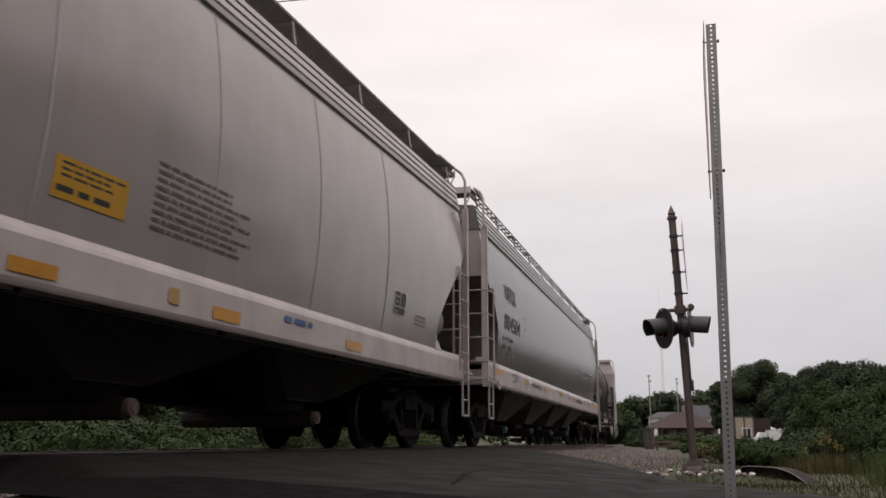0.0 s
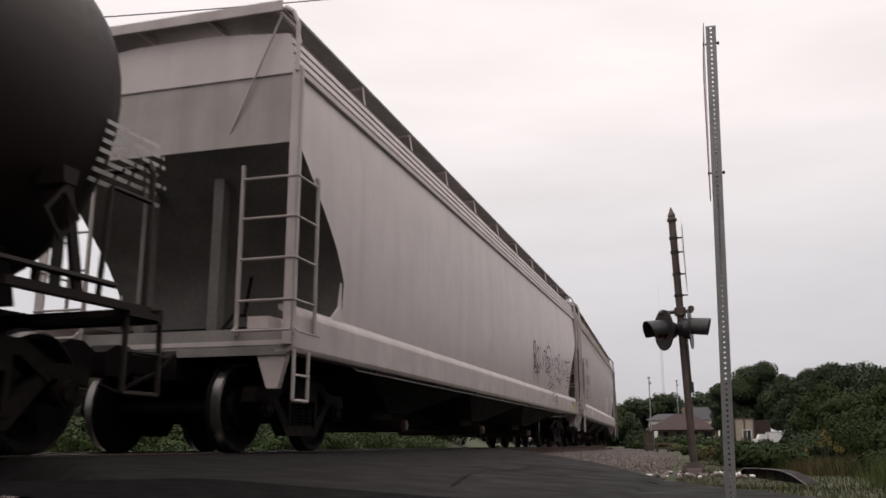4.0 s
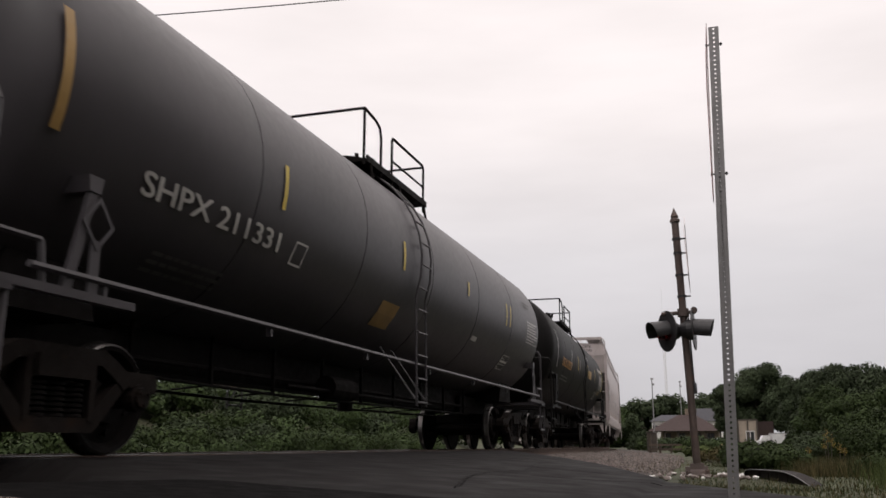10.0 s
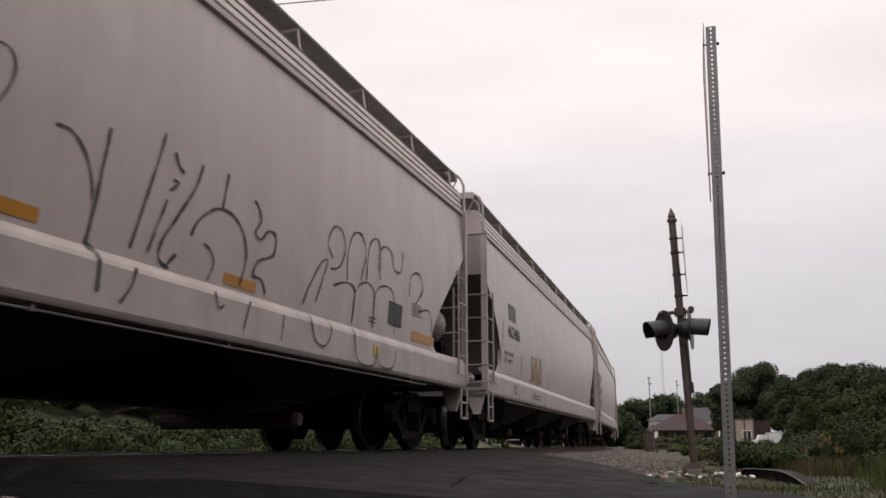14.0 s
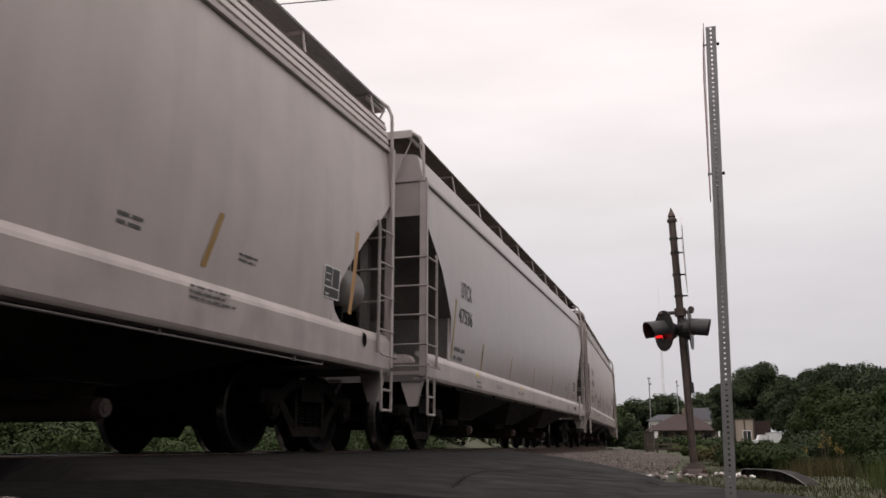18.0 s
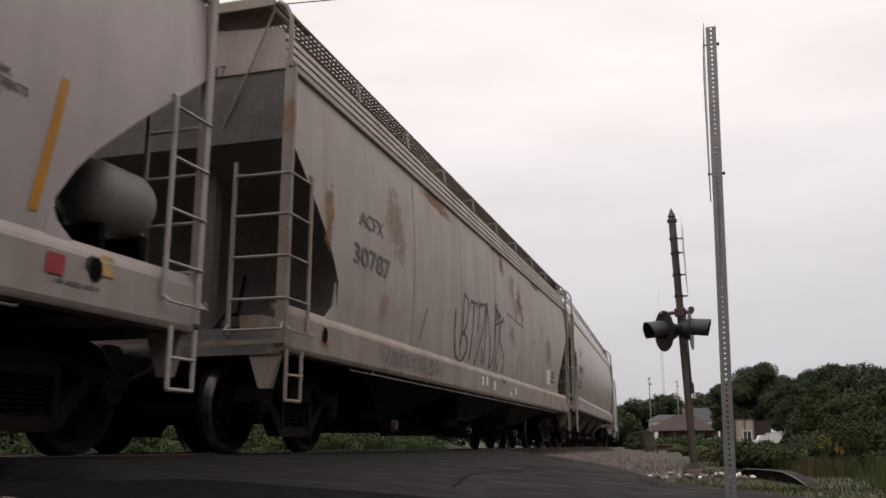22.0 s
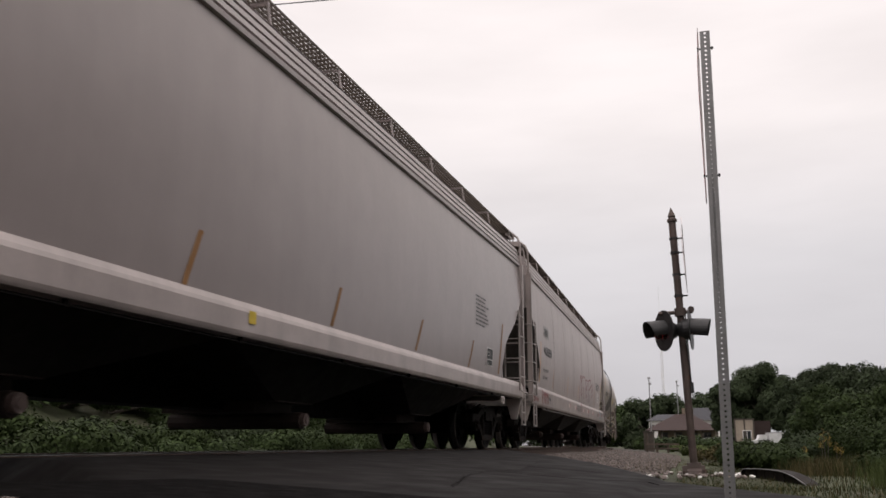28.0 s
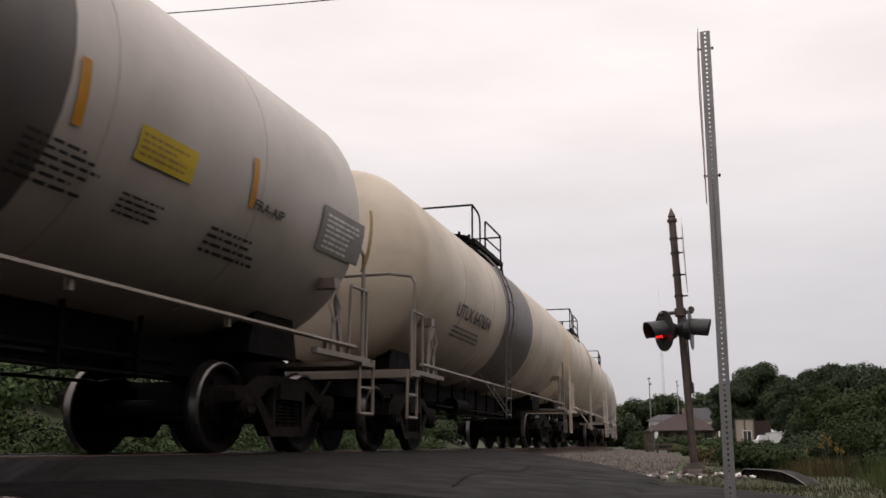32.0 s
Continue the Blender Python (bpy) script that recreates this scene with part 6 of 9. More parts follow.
strokes(car_n, [[(6.94, 2.02), (6.87, 1.93), (6.90, 1.84), (7.00, 1.85), (7.06, 1.96), (7.00, 2.03), (6.94, 2.02)], [(7.15, 1.96), (7.01, 1.90), (6.94, 1.77), (7.00, 1.67), (7.18, 1.71), (7.25, 1.84), (7.23, 1.95), (7.12, 1.95)], [(7.39, 1.85), (7.27, 1.68)], [(7.06, 1.61), (7.13, 1.62), (7.12, 1.56), (7.07, 1.55), (7.06, 1.61)]], ink, 0.04, "spray_tag", "black spray tag letters")
strokes(car_n, [[(6.76, 2.30), (6.86, 2.34), (6.93, 2.30), (6.87, 2.22), (6.76, 2.22), (6.73, 2.27), (6.77, 2.31)], [(6.42, 1.70), (6.57, 1.76), (6.79, 1.78), (6.89, 1.73), (6.80, 1.68), (6.61, 1.66), (6.51, 1.70)], [(7.06, 1.82), (7.08, 1.79)], [(7.15, 1.83), (7.17, 1.80)], [(7.03, 1.74), (7.10, 1.73), (7.17, 1.78)]], ink, 0.035, "spray_tag", "black spray tag letters")
strokes(car_n, [[(8.44, 2.06), (8.23, 1.98), (8.13, 1.64), (8.20, 1.48)], [(8.36, 2.03), (8.35, 1.74), (8.41, 1.49)], [(8.36, 2.03), (8.57, 1.97), (8.65, 1.74), (8.49, 1.47), (8.20, 1.48)]], ink, 0.06, "spray_tag", "black spray tag letters")
strokes(car_n, [[(8.67, 1.97), (8.71, 1.59), (8.89, 1.51), (9.00, 1.81)], [(9.19, 2.03), (9.03, 1.48)], [(9.46, 2.02), (9.10, 1.72), (9.57, 1.47)], [(9.24, 2.01), (9.35, 1.82), (9.59, 2.05), (9.49, 1.73), (9.20, 1.50)]], ink, 0.05, "spray_tag", "black spray tag letters")
strokes(car_n, [[(10.65, 1.73), (10.85, 1.97), (10.96, 2.09), (11.04, 1.83)], [(11.19, 2.06), (11.07, 1.94), (11.20, 1.87)], [(11.28, 2.06), (11.25, 1.84)], [(11.46, 2.05), (11.38, 1.82)], [(11.25, 1.94), (11.43, 1.94)], [(11.61, 1.99), (11.51, 1.90), (11.62, 1.83), (11.75, 1.92), (11.61, 1.99)], [(11.85, 1.85), (11.78, 1.73)]], ink, 0.05, "spray_tag", "black spray tag letters")
strokes(car_n, [[(11.09, 2.22), (11.27, 2.27), (11.31, 2.20), (11.13, 2.17), (11.09, 2.22)], [(10.78, 1.68), (11.12, 1.77), (11.33, 1.71), (11.03, 1.65), (10.82, 1.68)], [(10.63, 2.01), (10.53, 1.91)], [(11.47, 1.93), (11.86, 1.81)]], ink, 0.04, "spray_tag", "black spray tag letters")
strokes(car_n, [[(12.52, 2.03), (12.22, 1.94), (12.11, 1.58), (12.28, 1.51), (12.58, 1.60), (12.66, 1.89), (12.43, 2.00)], [(12.75, 1.94), (12.76, 1.59), (12.95, 1.57), (13.04, 1.86)], [(13.18, 1.96), (13.04, 1.54)], [(13.38, 1.98), (13.09, 1.72), (13.34, 1.53)]], ink, 0.055, "spray_tag", "black spray tag letters")
strokes(car_n, [[(13.70, 1.62), (14.02, 2.00), (14.19, 1.72)], [(13.78, 1.78), (14.19, 1.81)], [(14.43, 2.01), (14.25, 1.85), (14.43, 1.77)], [(14.55, 2.07), (14.49, 1.74)], [(14.79, 2.06), (14.70, 1.73)], [(14.55, 1.89), (14.76, 1.90)], [(14.92, 1.98), (15.11, 1.87), (14.85, 1.75), (14.79, 1.88)], [(14.11, 1.62), (14.55, 1.71), (14.40, 1.62)]], ink, 0.05, "spray_tag", "black spray tag letters")
strokes(car_n, [[(5.49, 1.93), (5.56, 1.93), (5.59, 1.86), (5.56, 1.75), (5.52, 1.71)]], ink, 0.07, "spray_tag", "black spray tag letters")
stain(car_n, 5.73, 1.69, 0.06, 0.06, ink, 44, "spray_dot", 12)
stain(car_n, 5.76, 1.59, 0.06, 0.06, ink, 48, "spray_dot", 12)
stain(car_n, 5.85, 1.67, 0.06, 0.06, ink, 68, "spray_dot", 12)
stain(car_n, 7.79, 1.99, 0.06, 0.06, ink, 370, "spray_dot", 12)
stain(car_n, 7.87, 1.99, 0.06, 0.06, ink, 380, "spray_dot", 12)
stain(car_n, 7.83, 1.92, 0.06, 0.06, ink, 374, "spray_dot", 12)
stain(car_n, 10.01, 1.84, 0.06, 0.06, ink, 570, "spray_dot", 12)
strokes(car_n, [[(5.59, 1.26), (5.67, 1.33), (5.76, 1.36)], [(5.79, 1.30), (5.93, 1.33), (5.95, 1.20), (5.83, 1.16)], [(5.96, 1.30), (6.11, 1.31), (6.08, 1.17), (6.00, 1.17)], [(6.16, 1.34), (6.38, 1.34), (6.34, 1.22), (6.20, 1.23)], [(6.41, 1.31), (6.56, 1.30), (6.55, 1.13), (6.44, 1.15)], [(5.62, 1.16), (5.75, 1.07)], [(5.76, 1.18), (5.87, 1.07), (6.04, 1.09)], [(6.06, 1.11), (6.25, 1.06), (6.59, 1.12)], [(6.22, 1.29), (6.30, 1.29), (6.28, 1.23)], [(6.14, 1.08), (6.20, 1.04)]], ink, 0.015, "spray_tag", "thin grey outlined letters on the sill")
strokes(car_d, [[(12.86, 1.85), (12.83, 2.10), (12.73, 2.40)], [(12.74, 2.33), (12.82, 2.49), (12.95, 2.49), (13.00, 2.42), (12.94, 2.24), (12.79, 2.12)], [(12.75, 2.12), (12.87, 2.10), (13.02, 1.95)]], ink, 0.07, "spray_tag", "looping black spray-painted letters")
strokes(car_d, [[(13.26, 2.45), (13.13, 2.27), (12.96, 2.12)], [(12.96, 2.12), (13.14, 2.04), (13.25, 1.90), (13.37, 1.53)], [(13.02, 1.95), (13.00, 1.93)], [(12.79, 1.82), (12.98, 1.90), (13.19, 1.86), (13.28, 1.70)], [(13.00, 1.76), (13.13, 1.80), (13.27, 1.75)]], ink, 0.06, "spray_tag", "looping black spray-painted letters")
strokes(car_d, [[(13.20, 2.26), (13.28, 2.36), (13.40, 2.37), (13.40, 2.20), (13.30, 2.06), (13.28, 1.93), (13.43, 1.97)], [(13.57, 2.47), (13.57, 2.22), (13.62, 2.03), (13.81, 1.91)], [(13.60, 2.01), (13.52, 1.82), (13.40, 1.80), (13.37, 1.88), (13.46, 1.96)]], ink, 0.05, "spray_tag", "looping black spray-painted letters")
strokes(car_d, [[(13.98, 2.34), (13.98, 2.15), (14.03, 1.92)], [(13.90, 2.18), (14.04, 2.16), (13.94, 2.05)], [(13.95, 2.02), (14.05, 2.08)]], ink, 0.05, "spray_tag", "looping black spray-painted letters")
strokes(car_d, [[(14.07, 2.41), (14.22, 2.30), (14.33, 2.15)], [(14.07, 2.41), (14.33, 2.38), (14.53, 2.38)], [(14.74, 2.76), (14.73, 2.51)], [(14.33, 2.15), (14.40, 2.36), (14.69, 2.56), (14.99, 2.53), (15.15, 2.35), (15.17, 2.08), (15.05, 1.94)], [(14.33, 2.15), (14.32, 1.98), (14.42, 1.87), (14.72, 1.91), (14.97, 1.94)]], ink_purple, 0.045, "spray_tag", "dark purple spray tag")
strokes(car_d, [[(14.48, 2.22), (14.61, 2.30), (14.56, 2.13), (14.48, 2.13), (14.59, 2.02), (14.55, 1.96)], [(14.65, 2.29), (14.71, 2.16), (14.70, 2.00)], [(14.75, 2.30), (14.82, 2.03)], [(14.86, 2.31), (14.90, 2.10)], [(14.94, 2.29), (15.01, 2.08)], [(14.50, 1.95), (14.78, 2.00), (15.07, 2.10)]], ink_purple, 0.05, "spray_tag", "dark purple spray tag")
strokes(car_d, [[(14.73, 1.82), (14.88, 1.88), (14.95, 1.78)], [(14.34, 2.03), (14.44, 2.04)], [(15.07, 2.01), (15.16, 1.97)], [(15.33, 2.29), (15.47, 2.11)], [(15.45, 2.34), (15.37, 2.11)], [(15.44, 2.08), (15.46, 1.97)]], ink_purple, 0.04, "spray_tag", "dark purple spray tag")
strokes(car_d, [[(15.90, 2.39), (15.75, 2.28), (15.75, 2.03), (15.83, 1.88), (15.98, 1.97)], [(16.04, 2.41), (15.94, 2.18), (16.07, 2.11), (16.18, 2.29), (16.09, 2.41)], [(16.33, 1.94), (16.27, 2.42), (16.50, 2.50), (16.53, 2.32), (16.31, 2.17), (16.65, 1.98), (16.68, 1.62)], [(16.84, 2.40), (16.75, 2.11), (16.89, 2.11)], [(17.02, 2.44), (17.05, 2.06), (17.29, 2.04)], [(16.99, 2.02), (16.94, 1.82), (16.82, 1.88)]], ink, 0.045, "spray_tag", "looping black spray-painted letters")
strokes(car_d, [[(16.00, 1.77), (16.34, 1.86), (16.61, 1.76), (16.68, 1.59)], [(16.30, 1.73), (16.50, 1.79)], [(17.35, 2.18), (17.43, 1.86)], [(17.48, 2.18), (17.36, 1.96)]], ink, 0.045, "spray_tag", "looping black spray-painted letters")
strokes(car_d, [[(17.39, 2.42), (17.63, 2.27), (17.75, 2.03)], [(17.39, 2.42), (17.87, 2.41), (18.39, 2.49)], [(18.01, 2.56), (18.04, 2.44)], [(17.81, 2.31), (17.89, 2.00)], [(18.02, 2.35), (18.07, 2.00)], [(18.24, 2.40), (18.30, 2.01)], [(17.76, 1.97), (18.34, 2.02)], [(17.70, 1.87), (18.12, 1.92), (18.05, 1.79)], [(17.64, 1.70), (17.91, 1.70)]], ink_purple, 0.05, "spray_tag", "dark purple spray tag")
strokes(car_d, [[(14.80, 1.54), (14.97, 1.63), (15.27, 1.67), (15.20, 1.55), (14.88, 1.47)], [(15.04, 1.65), (15.07, 1.77), (15.22, 1.83), (15.26, 1.74)], [(15.55, 1.82), (15.40, 1.63), (15.21, 1.51), (15.52, 1.63), (15.65, 1.59), (15.54, 1.45)], [(15.14, 1.41), (15.30, 1.35), (15.21, 1.16)], [(15.30, 1.39), (15.54, 1.41), (15.98, 1.43), (15.95, 1.35), (15.43, 1.25)], [(15.23, 1.27), (15.36, 1.16)], [(15.45, 1.08), (15.52, 1.18), (15.82, 1.22), (16.06, 1.11)], [(15.65, 1.17), (15.79, 1.07)], [(15.81, 1.33), (16.00, 1.24), (16.06, 1.09)]], ink_grey, 0.035, "spray_tag", "grey spray tag over the sill")
strokes(car_t, [[(9.80, 1.06), (9.82, 1.31), (9.66, 1.49), (9.66, 1.88), (9.71, 2.17), (9.88, 2.33), (10.05, 2.25), (10.12, 1.98), (10.12, 1.72)]], ink_red, 0.09, "spray_tag", "large red outlined graffiti letters")
strokes(car_t, [[(10.09, 1.71), (10.34, 1.77)], [(10.12, 2.08), (10.21, 2.35), (10.42, 2.34), (10.47, 2.24)], [(10.47, 2.24), (10.68, 2.35), (11.07, 2.38), (11.35, 2.29)], [(10.45, 1.88), (10.71, 1.99), (10.91, 1.86), (11.01, 1.62)], [(11.36, 2.17), (11.57, 2.31), (12.03, 2.31), (12.20, 2.15)], [(12.20, 2.15), (12.44, 2.36), (13.08, 2.38), (13.18, 2.19)], [(12.63, 2.03), (13.09, 2.14), (13.59, 2.26), (13.80, 2.11), (13.64, 1.87), (13.29, 1.78)]], ink_red, 0.05, "spray_tag", "large red outlined graffiti letters")
strokes(car_t, [[(10.12, 1.72), (10.07, 1.50), (10.28, 1.38), (10.25, 1.07)], [(10.74, 1.55), (10.69, 1.87)], [(10.74, 1.55), (11.00, 1.36), (10.96, 1.08)], [(11.36, 2.23), (11.38, 1.82), (11.32, 1.58), (11.54, 1.49)], [(11.62, 1.41), (11.68, 1.15), (12.09, 1.10), (12.23, 1.40)], [(12.22, 1.77), (12.25, 2.16)], [(12.31, 1.53), (12.55, 1.82), (12.82, 1.73), (12.75, 1.26)], [(13.10, 1.73), (13.20, 1.51), (13.30, 1.42), (13.12, 1.10)]], ink_purple, 0.03, "spray_tag", "thin dark outline of graffiti letters")
strokes(car_t, [[(11.55, 1.88), (11.73, 2.12), (11.84, 1.93)], [(11.60, 1.97), (11.81, 2.00)], [(12.08, 2.19), (11.93, 2.10), (12.00, 1.99)], [(12.15, 2.20), (12.20, 2.05)], [(11.70, 1.81), (11.50, 1.72), (11.53, 1.61), (11.71, 1.62)], [(11.76, 1.73), (11.94, 1.85), (11.86, 1.59)], [(12.05, 1.81), (11.95, 1.64), (12.11, 1.63)], [(13.29, 2.07), (13.43, 2.05), (13.31, 1.93)], [(13.55, 2.14), (13.63, 1.98)]], ink_red, 0.03, "spray_tag", "large red outlined graffiti letters")
strokes(car_o, [[(6.12, 2.28), (6.11, 1.89), (6.17, 1.61), (6.32, 1.48), (6.58, 1.48), (6.84, 1.65), (6.85, 1.86), (6.62, 1.94), (6.47, 1.88)], [(6.45, 1.70), (6.55, 2.02), (6.60, 2.40), (6.63, 2.62)], [(6.63, 2.62), (6.87, 2.54), (6.87, 2.24), (6.67, 1.99), (6.47, 1.90)]], ink, 0.075, "spray_tag", "tall thin black graffiti letters")
strokes(car_o, [[(6.99, 2.53), (7.07, 2.41)], [(7.04, 2.56), (7.33, 2.58), (7.57, 2.57)], [(7.30, 2.59), (7.23, 2.13), (7.05, 1.51)], [(7.69, 2.65), (7.63, 2.38), (7.56, 2.08)], [(7.65, 2.59), (8.17, 2.66)]], ink, 0.07, "spray_tag", "tall thin black graffiti letters")
strokes(car_o, [[(7.38, 1.46), (7.69, 1.82), (7.94, 2.18), (8.13, 2.60)], [(8.21, 2.72), (8.13, 2.13), (8.05, 1.54)], [(8.21, 2.72), (8.39, 2.29), (8.53, 1.87), (8.46, 1.54), (8.63, 1.55)], [(8.63, 1.55), (8.84, 1.83), (8.89, 2.48), (8.85, 2.76)], [(7.88, 1.83), (7.89, 1.47)]], ink, 0.06, "spray_tag", "tall thin black graffiti letters")
strokes(car_o, [[(8.95, 2.86), (9.10, 2.64), (9.40, 2.61)], [(8.88, 2.37), (9.58, 2.55)], [(9.25, 2.51), (9.15, 2.00), (8.86, 1.48)], [(9.66, 2.42), (9.58, 2.60), (9.37, 2.41), (9.28, 2.14), (9.57, 1.92), (9.70, 1.72), (9.56, 1.48)], [(9.08, 1.46), (9.17, 1.69)], [(9.31, 1.37), (9.49, 1.28), (9.67, 1.36)]], ink, 0.06, "spray_tag", "tall thin black graffiti letters")
strokes(car_o, [[(8.98, 2.80), (9.00, 2.45)], [(9.12, 2.73), (9.17, 2.49)], [(9.24, 2.68), (9.28, 2.52)]], ink, 0.12, "spray_tag", "tall thin black graffiti letters")
strokes(car_q, [[(2.75, 1.41), (3.2, 1.84), (3.53, 2.4), (3.87, 2.63), (4.3, 2.65), (4.39, 2.44), (4.29, 2.1), (3.9, 1.67), (3.74, 1.41), (3.41, 1.41), (3.2, 1.45)], [(3.5, 2.17), (3.59, 2.05), (3.68, 1.96)], [(3.75, 2.2), (3.5, 1.93)], [(3.86, 2.17), (4.1, 2.19)], [(3.41, 1.68), (3.68, 1.74), (3.76, 1.66), (3.41, 1.44), (3.3, 1.49), (3.41, 1.68)], [(4.21, 1.67), (4.34, 2.1), (4.54, 2.46), (4.85, 2.61), (5.12, 2.6), (5.06, 2.26), (4.78, 1.9), (4.96, 1.82), (5.14, 1.66)], [(4.64, 2.18), (4.9, 2.28), (4.84, 2.04), (4.58, 2.0), (4.64, 2.18)], [(5.25, 2.41), (5.54, 2.61), (5.97, 2.64), (6.08, 2.33), (5.65, 2.0), (5.3, 1.52)], [(5.53, 2.4), (5.73, 2.46), (5.55, 2.12)], [(6.03, 2.52), (6.34, 2.69), (6.85, 2.64), (6.77, 2.27), (6.31, 1.96), (5.93, 1.64)], [(6.43, 2.49), (6.59, 2.53), (6.19, 2.13)], [(7.16, 2.21), (7.15, 1.98), (6.86, 1.65), (6.71, 1.39)], [(7.09, 2.22), (7.34, 2.28), (7.29, 2.17), (7.58, 2.28)], [(3.24, 1.4), (3.41, 1.2), (3.74, 1.12), (4.2, 1.36), (4.37, 1.18), (4.81, 1.2), (5.21, 1.28), (5.76, 1.11), (6.37, 1.36), (6.67, 1.1), (7.0, 1.19), (7.11, 1.42)]], ink, 0.06, "spray_tag", "black outlined block letters")
strokes(car_q, [[(9.45, 1.42), (10.18, 2.16), (10.66, 2.25), (10.84, 1.78), (11.06, 1.57)], [(9.73, 1.69), (10.41, 2.1)], [(9.98, 1.54), (10.79, 2.09)], [(10.24, 1.43), (11.16, 1.98)], [(10.61, 1.41), (11.64, 2.12)], [(10.99, 1.41), (12.05, 2.01)], [(12.34, 1.42), (12.84, 1.74), (13.36, 2.42), (13.87, 1.81), (14.64, 2.54)], [(14.51, 1.85), (15.66, 2.5), (16.42, 2.6), (15.53, 1.82)], [(17.03, 1.86), (17.2, 1.58)], [(13.18, 1.32), (13.74, 1.08), (14.42, 1.33), (15.03, 1.05), (16.14, 1.31), (16.25, 1.09)]], ink_grey, 0.11, "spray_tag", "grey and black outlined letters")
panel(car_n, 6.47, 6.62, 1.19, 1.27, white_patch, "reflective_tape")
panel(car_n, 6.62, 6.78, 1.19, 1.27, ink_red, "reflective_tape")
panel(car_n, 7.59, 7.75, 1.19, 1.27, white_patch, "reflective_tape")
panel(car_n, 7.75, 7.91, 1.19, 1.27, ink_red, "reflective_tape")
panel(car_n, 9.52, 9.69, 1.19, 1.28, white_patch, "reflective_tape")
panel(car_n, 9.69, 9.86, 1.19, 1.28, ink_red, "reflective_tape")
panel(car_n, 11.02, 11.18, 1.21, 1.29, white_patch, "reflective_tape")
panel(car_n, 11.18, 11.34, 1.21, 1.29, ink_red, "reflective_tape")
panel(car_n, 12.68, 12.86, 1.21, 1.28, white_patch, "reflective_tape")
panel(car_n, 12.86, 13.03, 1.21, 1.28, ink_red, "reflective_tape")
panel(car_t, 6.50, 6.65, 1.17, 1.27, white_patch, "reflective_tape")
panel(car_t, 6.65, 6.81, 1.17, 1.27, ink_red, "reflective_tape")
panel(car_t, 7.99, 8.14, 1.17, 1.27, white_patch, "reflective_tape")
panel(car_t, 8.14, 8.30, 1.17, 1.27, ink_red, "reflective_tape")
panel(car_t, 10.23, 10.38, 1.16, 1.28, white_patch, "reflective_tape")
panel(car_t, 10.38, 10.52, 1.16, 1.28, ink_red, "reflective_tape")
panel(car_t, 11.54, 11.72, 1.16, 1.27, white_patch, "reflective_tape")
panel(car_t, 11.72, 11.90, 1.16, 1.27, ink_red, "reflective_tape")
panel(car_t, 13.19, 13.41, 1.19, 1.28, white_patch, "reflective_tape")
panel(car_t, 13.41, 13.63, 1.19, 1.28, ink_red, "reflective_tape")
bars(car_n, 8.03, 9.46, 1.12, 1.32, 3, ink_grey, seed=51)
bars(car_t, 8.54, 9.96, 1.12, 1.32, 3, ink_grey, seed=52)
tapes(car_l, (14.24,), 1.57, 2.09, reflector_dim, 0.08, 0.21)
bars(car_l, 13.13, 13.50, 1.67, 1.80, 2, ink_grey, seed=61)
bars(car_l, 14.82, 15.18, 1.72, 1.82, 2, ink_grey, seed=62)
bars(car_l, 14.04, 14.79, 1.25, 1.39, 3, ink_grey, seed=63)
# lettering on the front ends, lifting lugs
end_words(car_i, "CEFX\n51349", 0.5, 4.28, 0.13)
end_words(car_q, "EQUX\n631919", 0.72, 4.0, 0.15)
end_words(car_t, "462650", 0.35, 3.85, 0.16)
end_words(car_e, "881579", 0.35, 4.02, 0.13)
end_words(car_o, "30787", 0.3, 3.95, 0.13)
end_words(car_n, "462496", 0.2, 3.9, 0.13, ink_grey)
end_words(car_m, "UTCX\n47536", -0.6, 3.5, 0.16, ink_grey)
jack_hole(car_t, 17.17, 1.3)
jack_hole(car_n, 17.27, 1.28)
jack_hole(car_i, 1.09, 1.28)
jack_hole(car_o, 0.95, 1.24)
jack_hole(car_l, 17.64, 1.32)
jacking_lug(car_m, 16.30, 0.20, 0.86, 1.60, (0.93, 1.47,))
jacking_lug(car_s, 16.71, 0.17, 0.86, 1.00, (0.92,))
jacking_lug(car_b, 1.13, 0.17, 1.06, 1.24, (1.13,))
jacking_lug(car_q, 1.35, 0.15, 0.84, 0.99, (0.91,))
strokes(car_i, [[(2.82, 1.49), (2.91, 1.74), (3.11, 2.05), (3.34, 2.11), (3.28, 1.80), (3.18, 1.50)], [(3.00, 1.56), (3.12, 1.87)], [(3.11, 1.56), (3.24, 1.89)], [(3.26, 1.51), (3.43, 1.86)]], ink, 0.026, "spray_tag", "thin black outlined bubble letters")
strokes(car_i, [[(3.34, 2.07), (3.54, 2.06), (3.62, 2.23), (3.57, 2.34)], [(3.37, 2.28), (3.38, 2.45), (3.58, 2.60), (3.81, 2.56), (3.85, 2.27), (3.71, 2.01), (3.54, 1.81)], [(3.54, 1.81), (3.81, 1.83), (3.94, 1.74), (3.93, 1.49)]], ink, 0.026, "spray_tag", "thin black outlined bubble letters")
strokes(car_i, [[(3.90, 2.64), (4.12, 2.63), (4.31, 2.55), (4.34, 2.33), (4.20, 1.99)], [(3.86, 2.38), (4.13, 2.42), (4.08, 2.61), (3.94, 2.61)], [(3.98, 1.74), (4.06, 1.91), (4.29, 2.00), (4.51, 1.93), (4.54, 1.68), (4.40, 1.52)]], ink, 0.026, "spray_tag", "thin black outlined bubble letters")
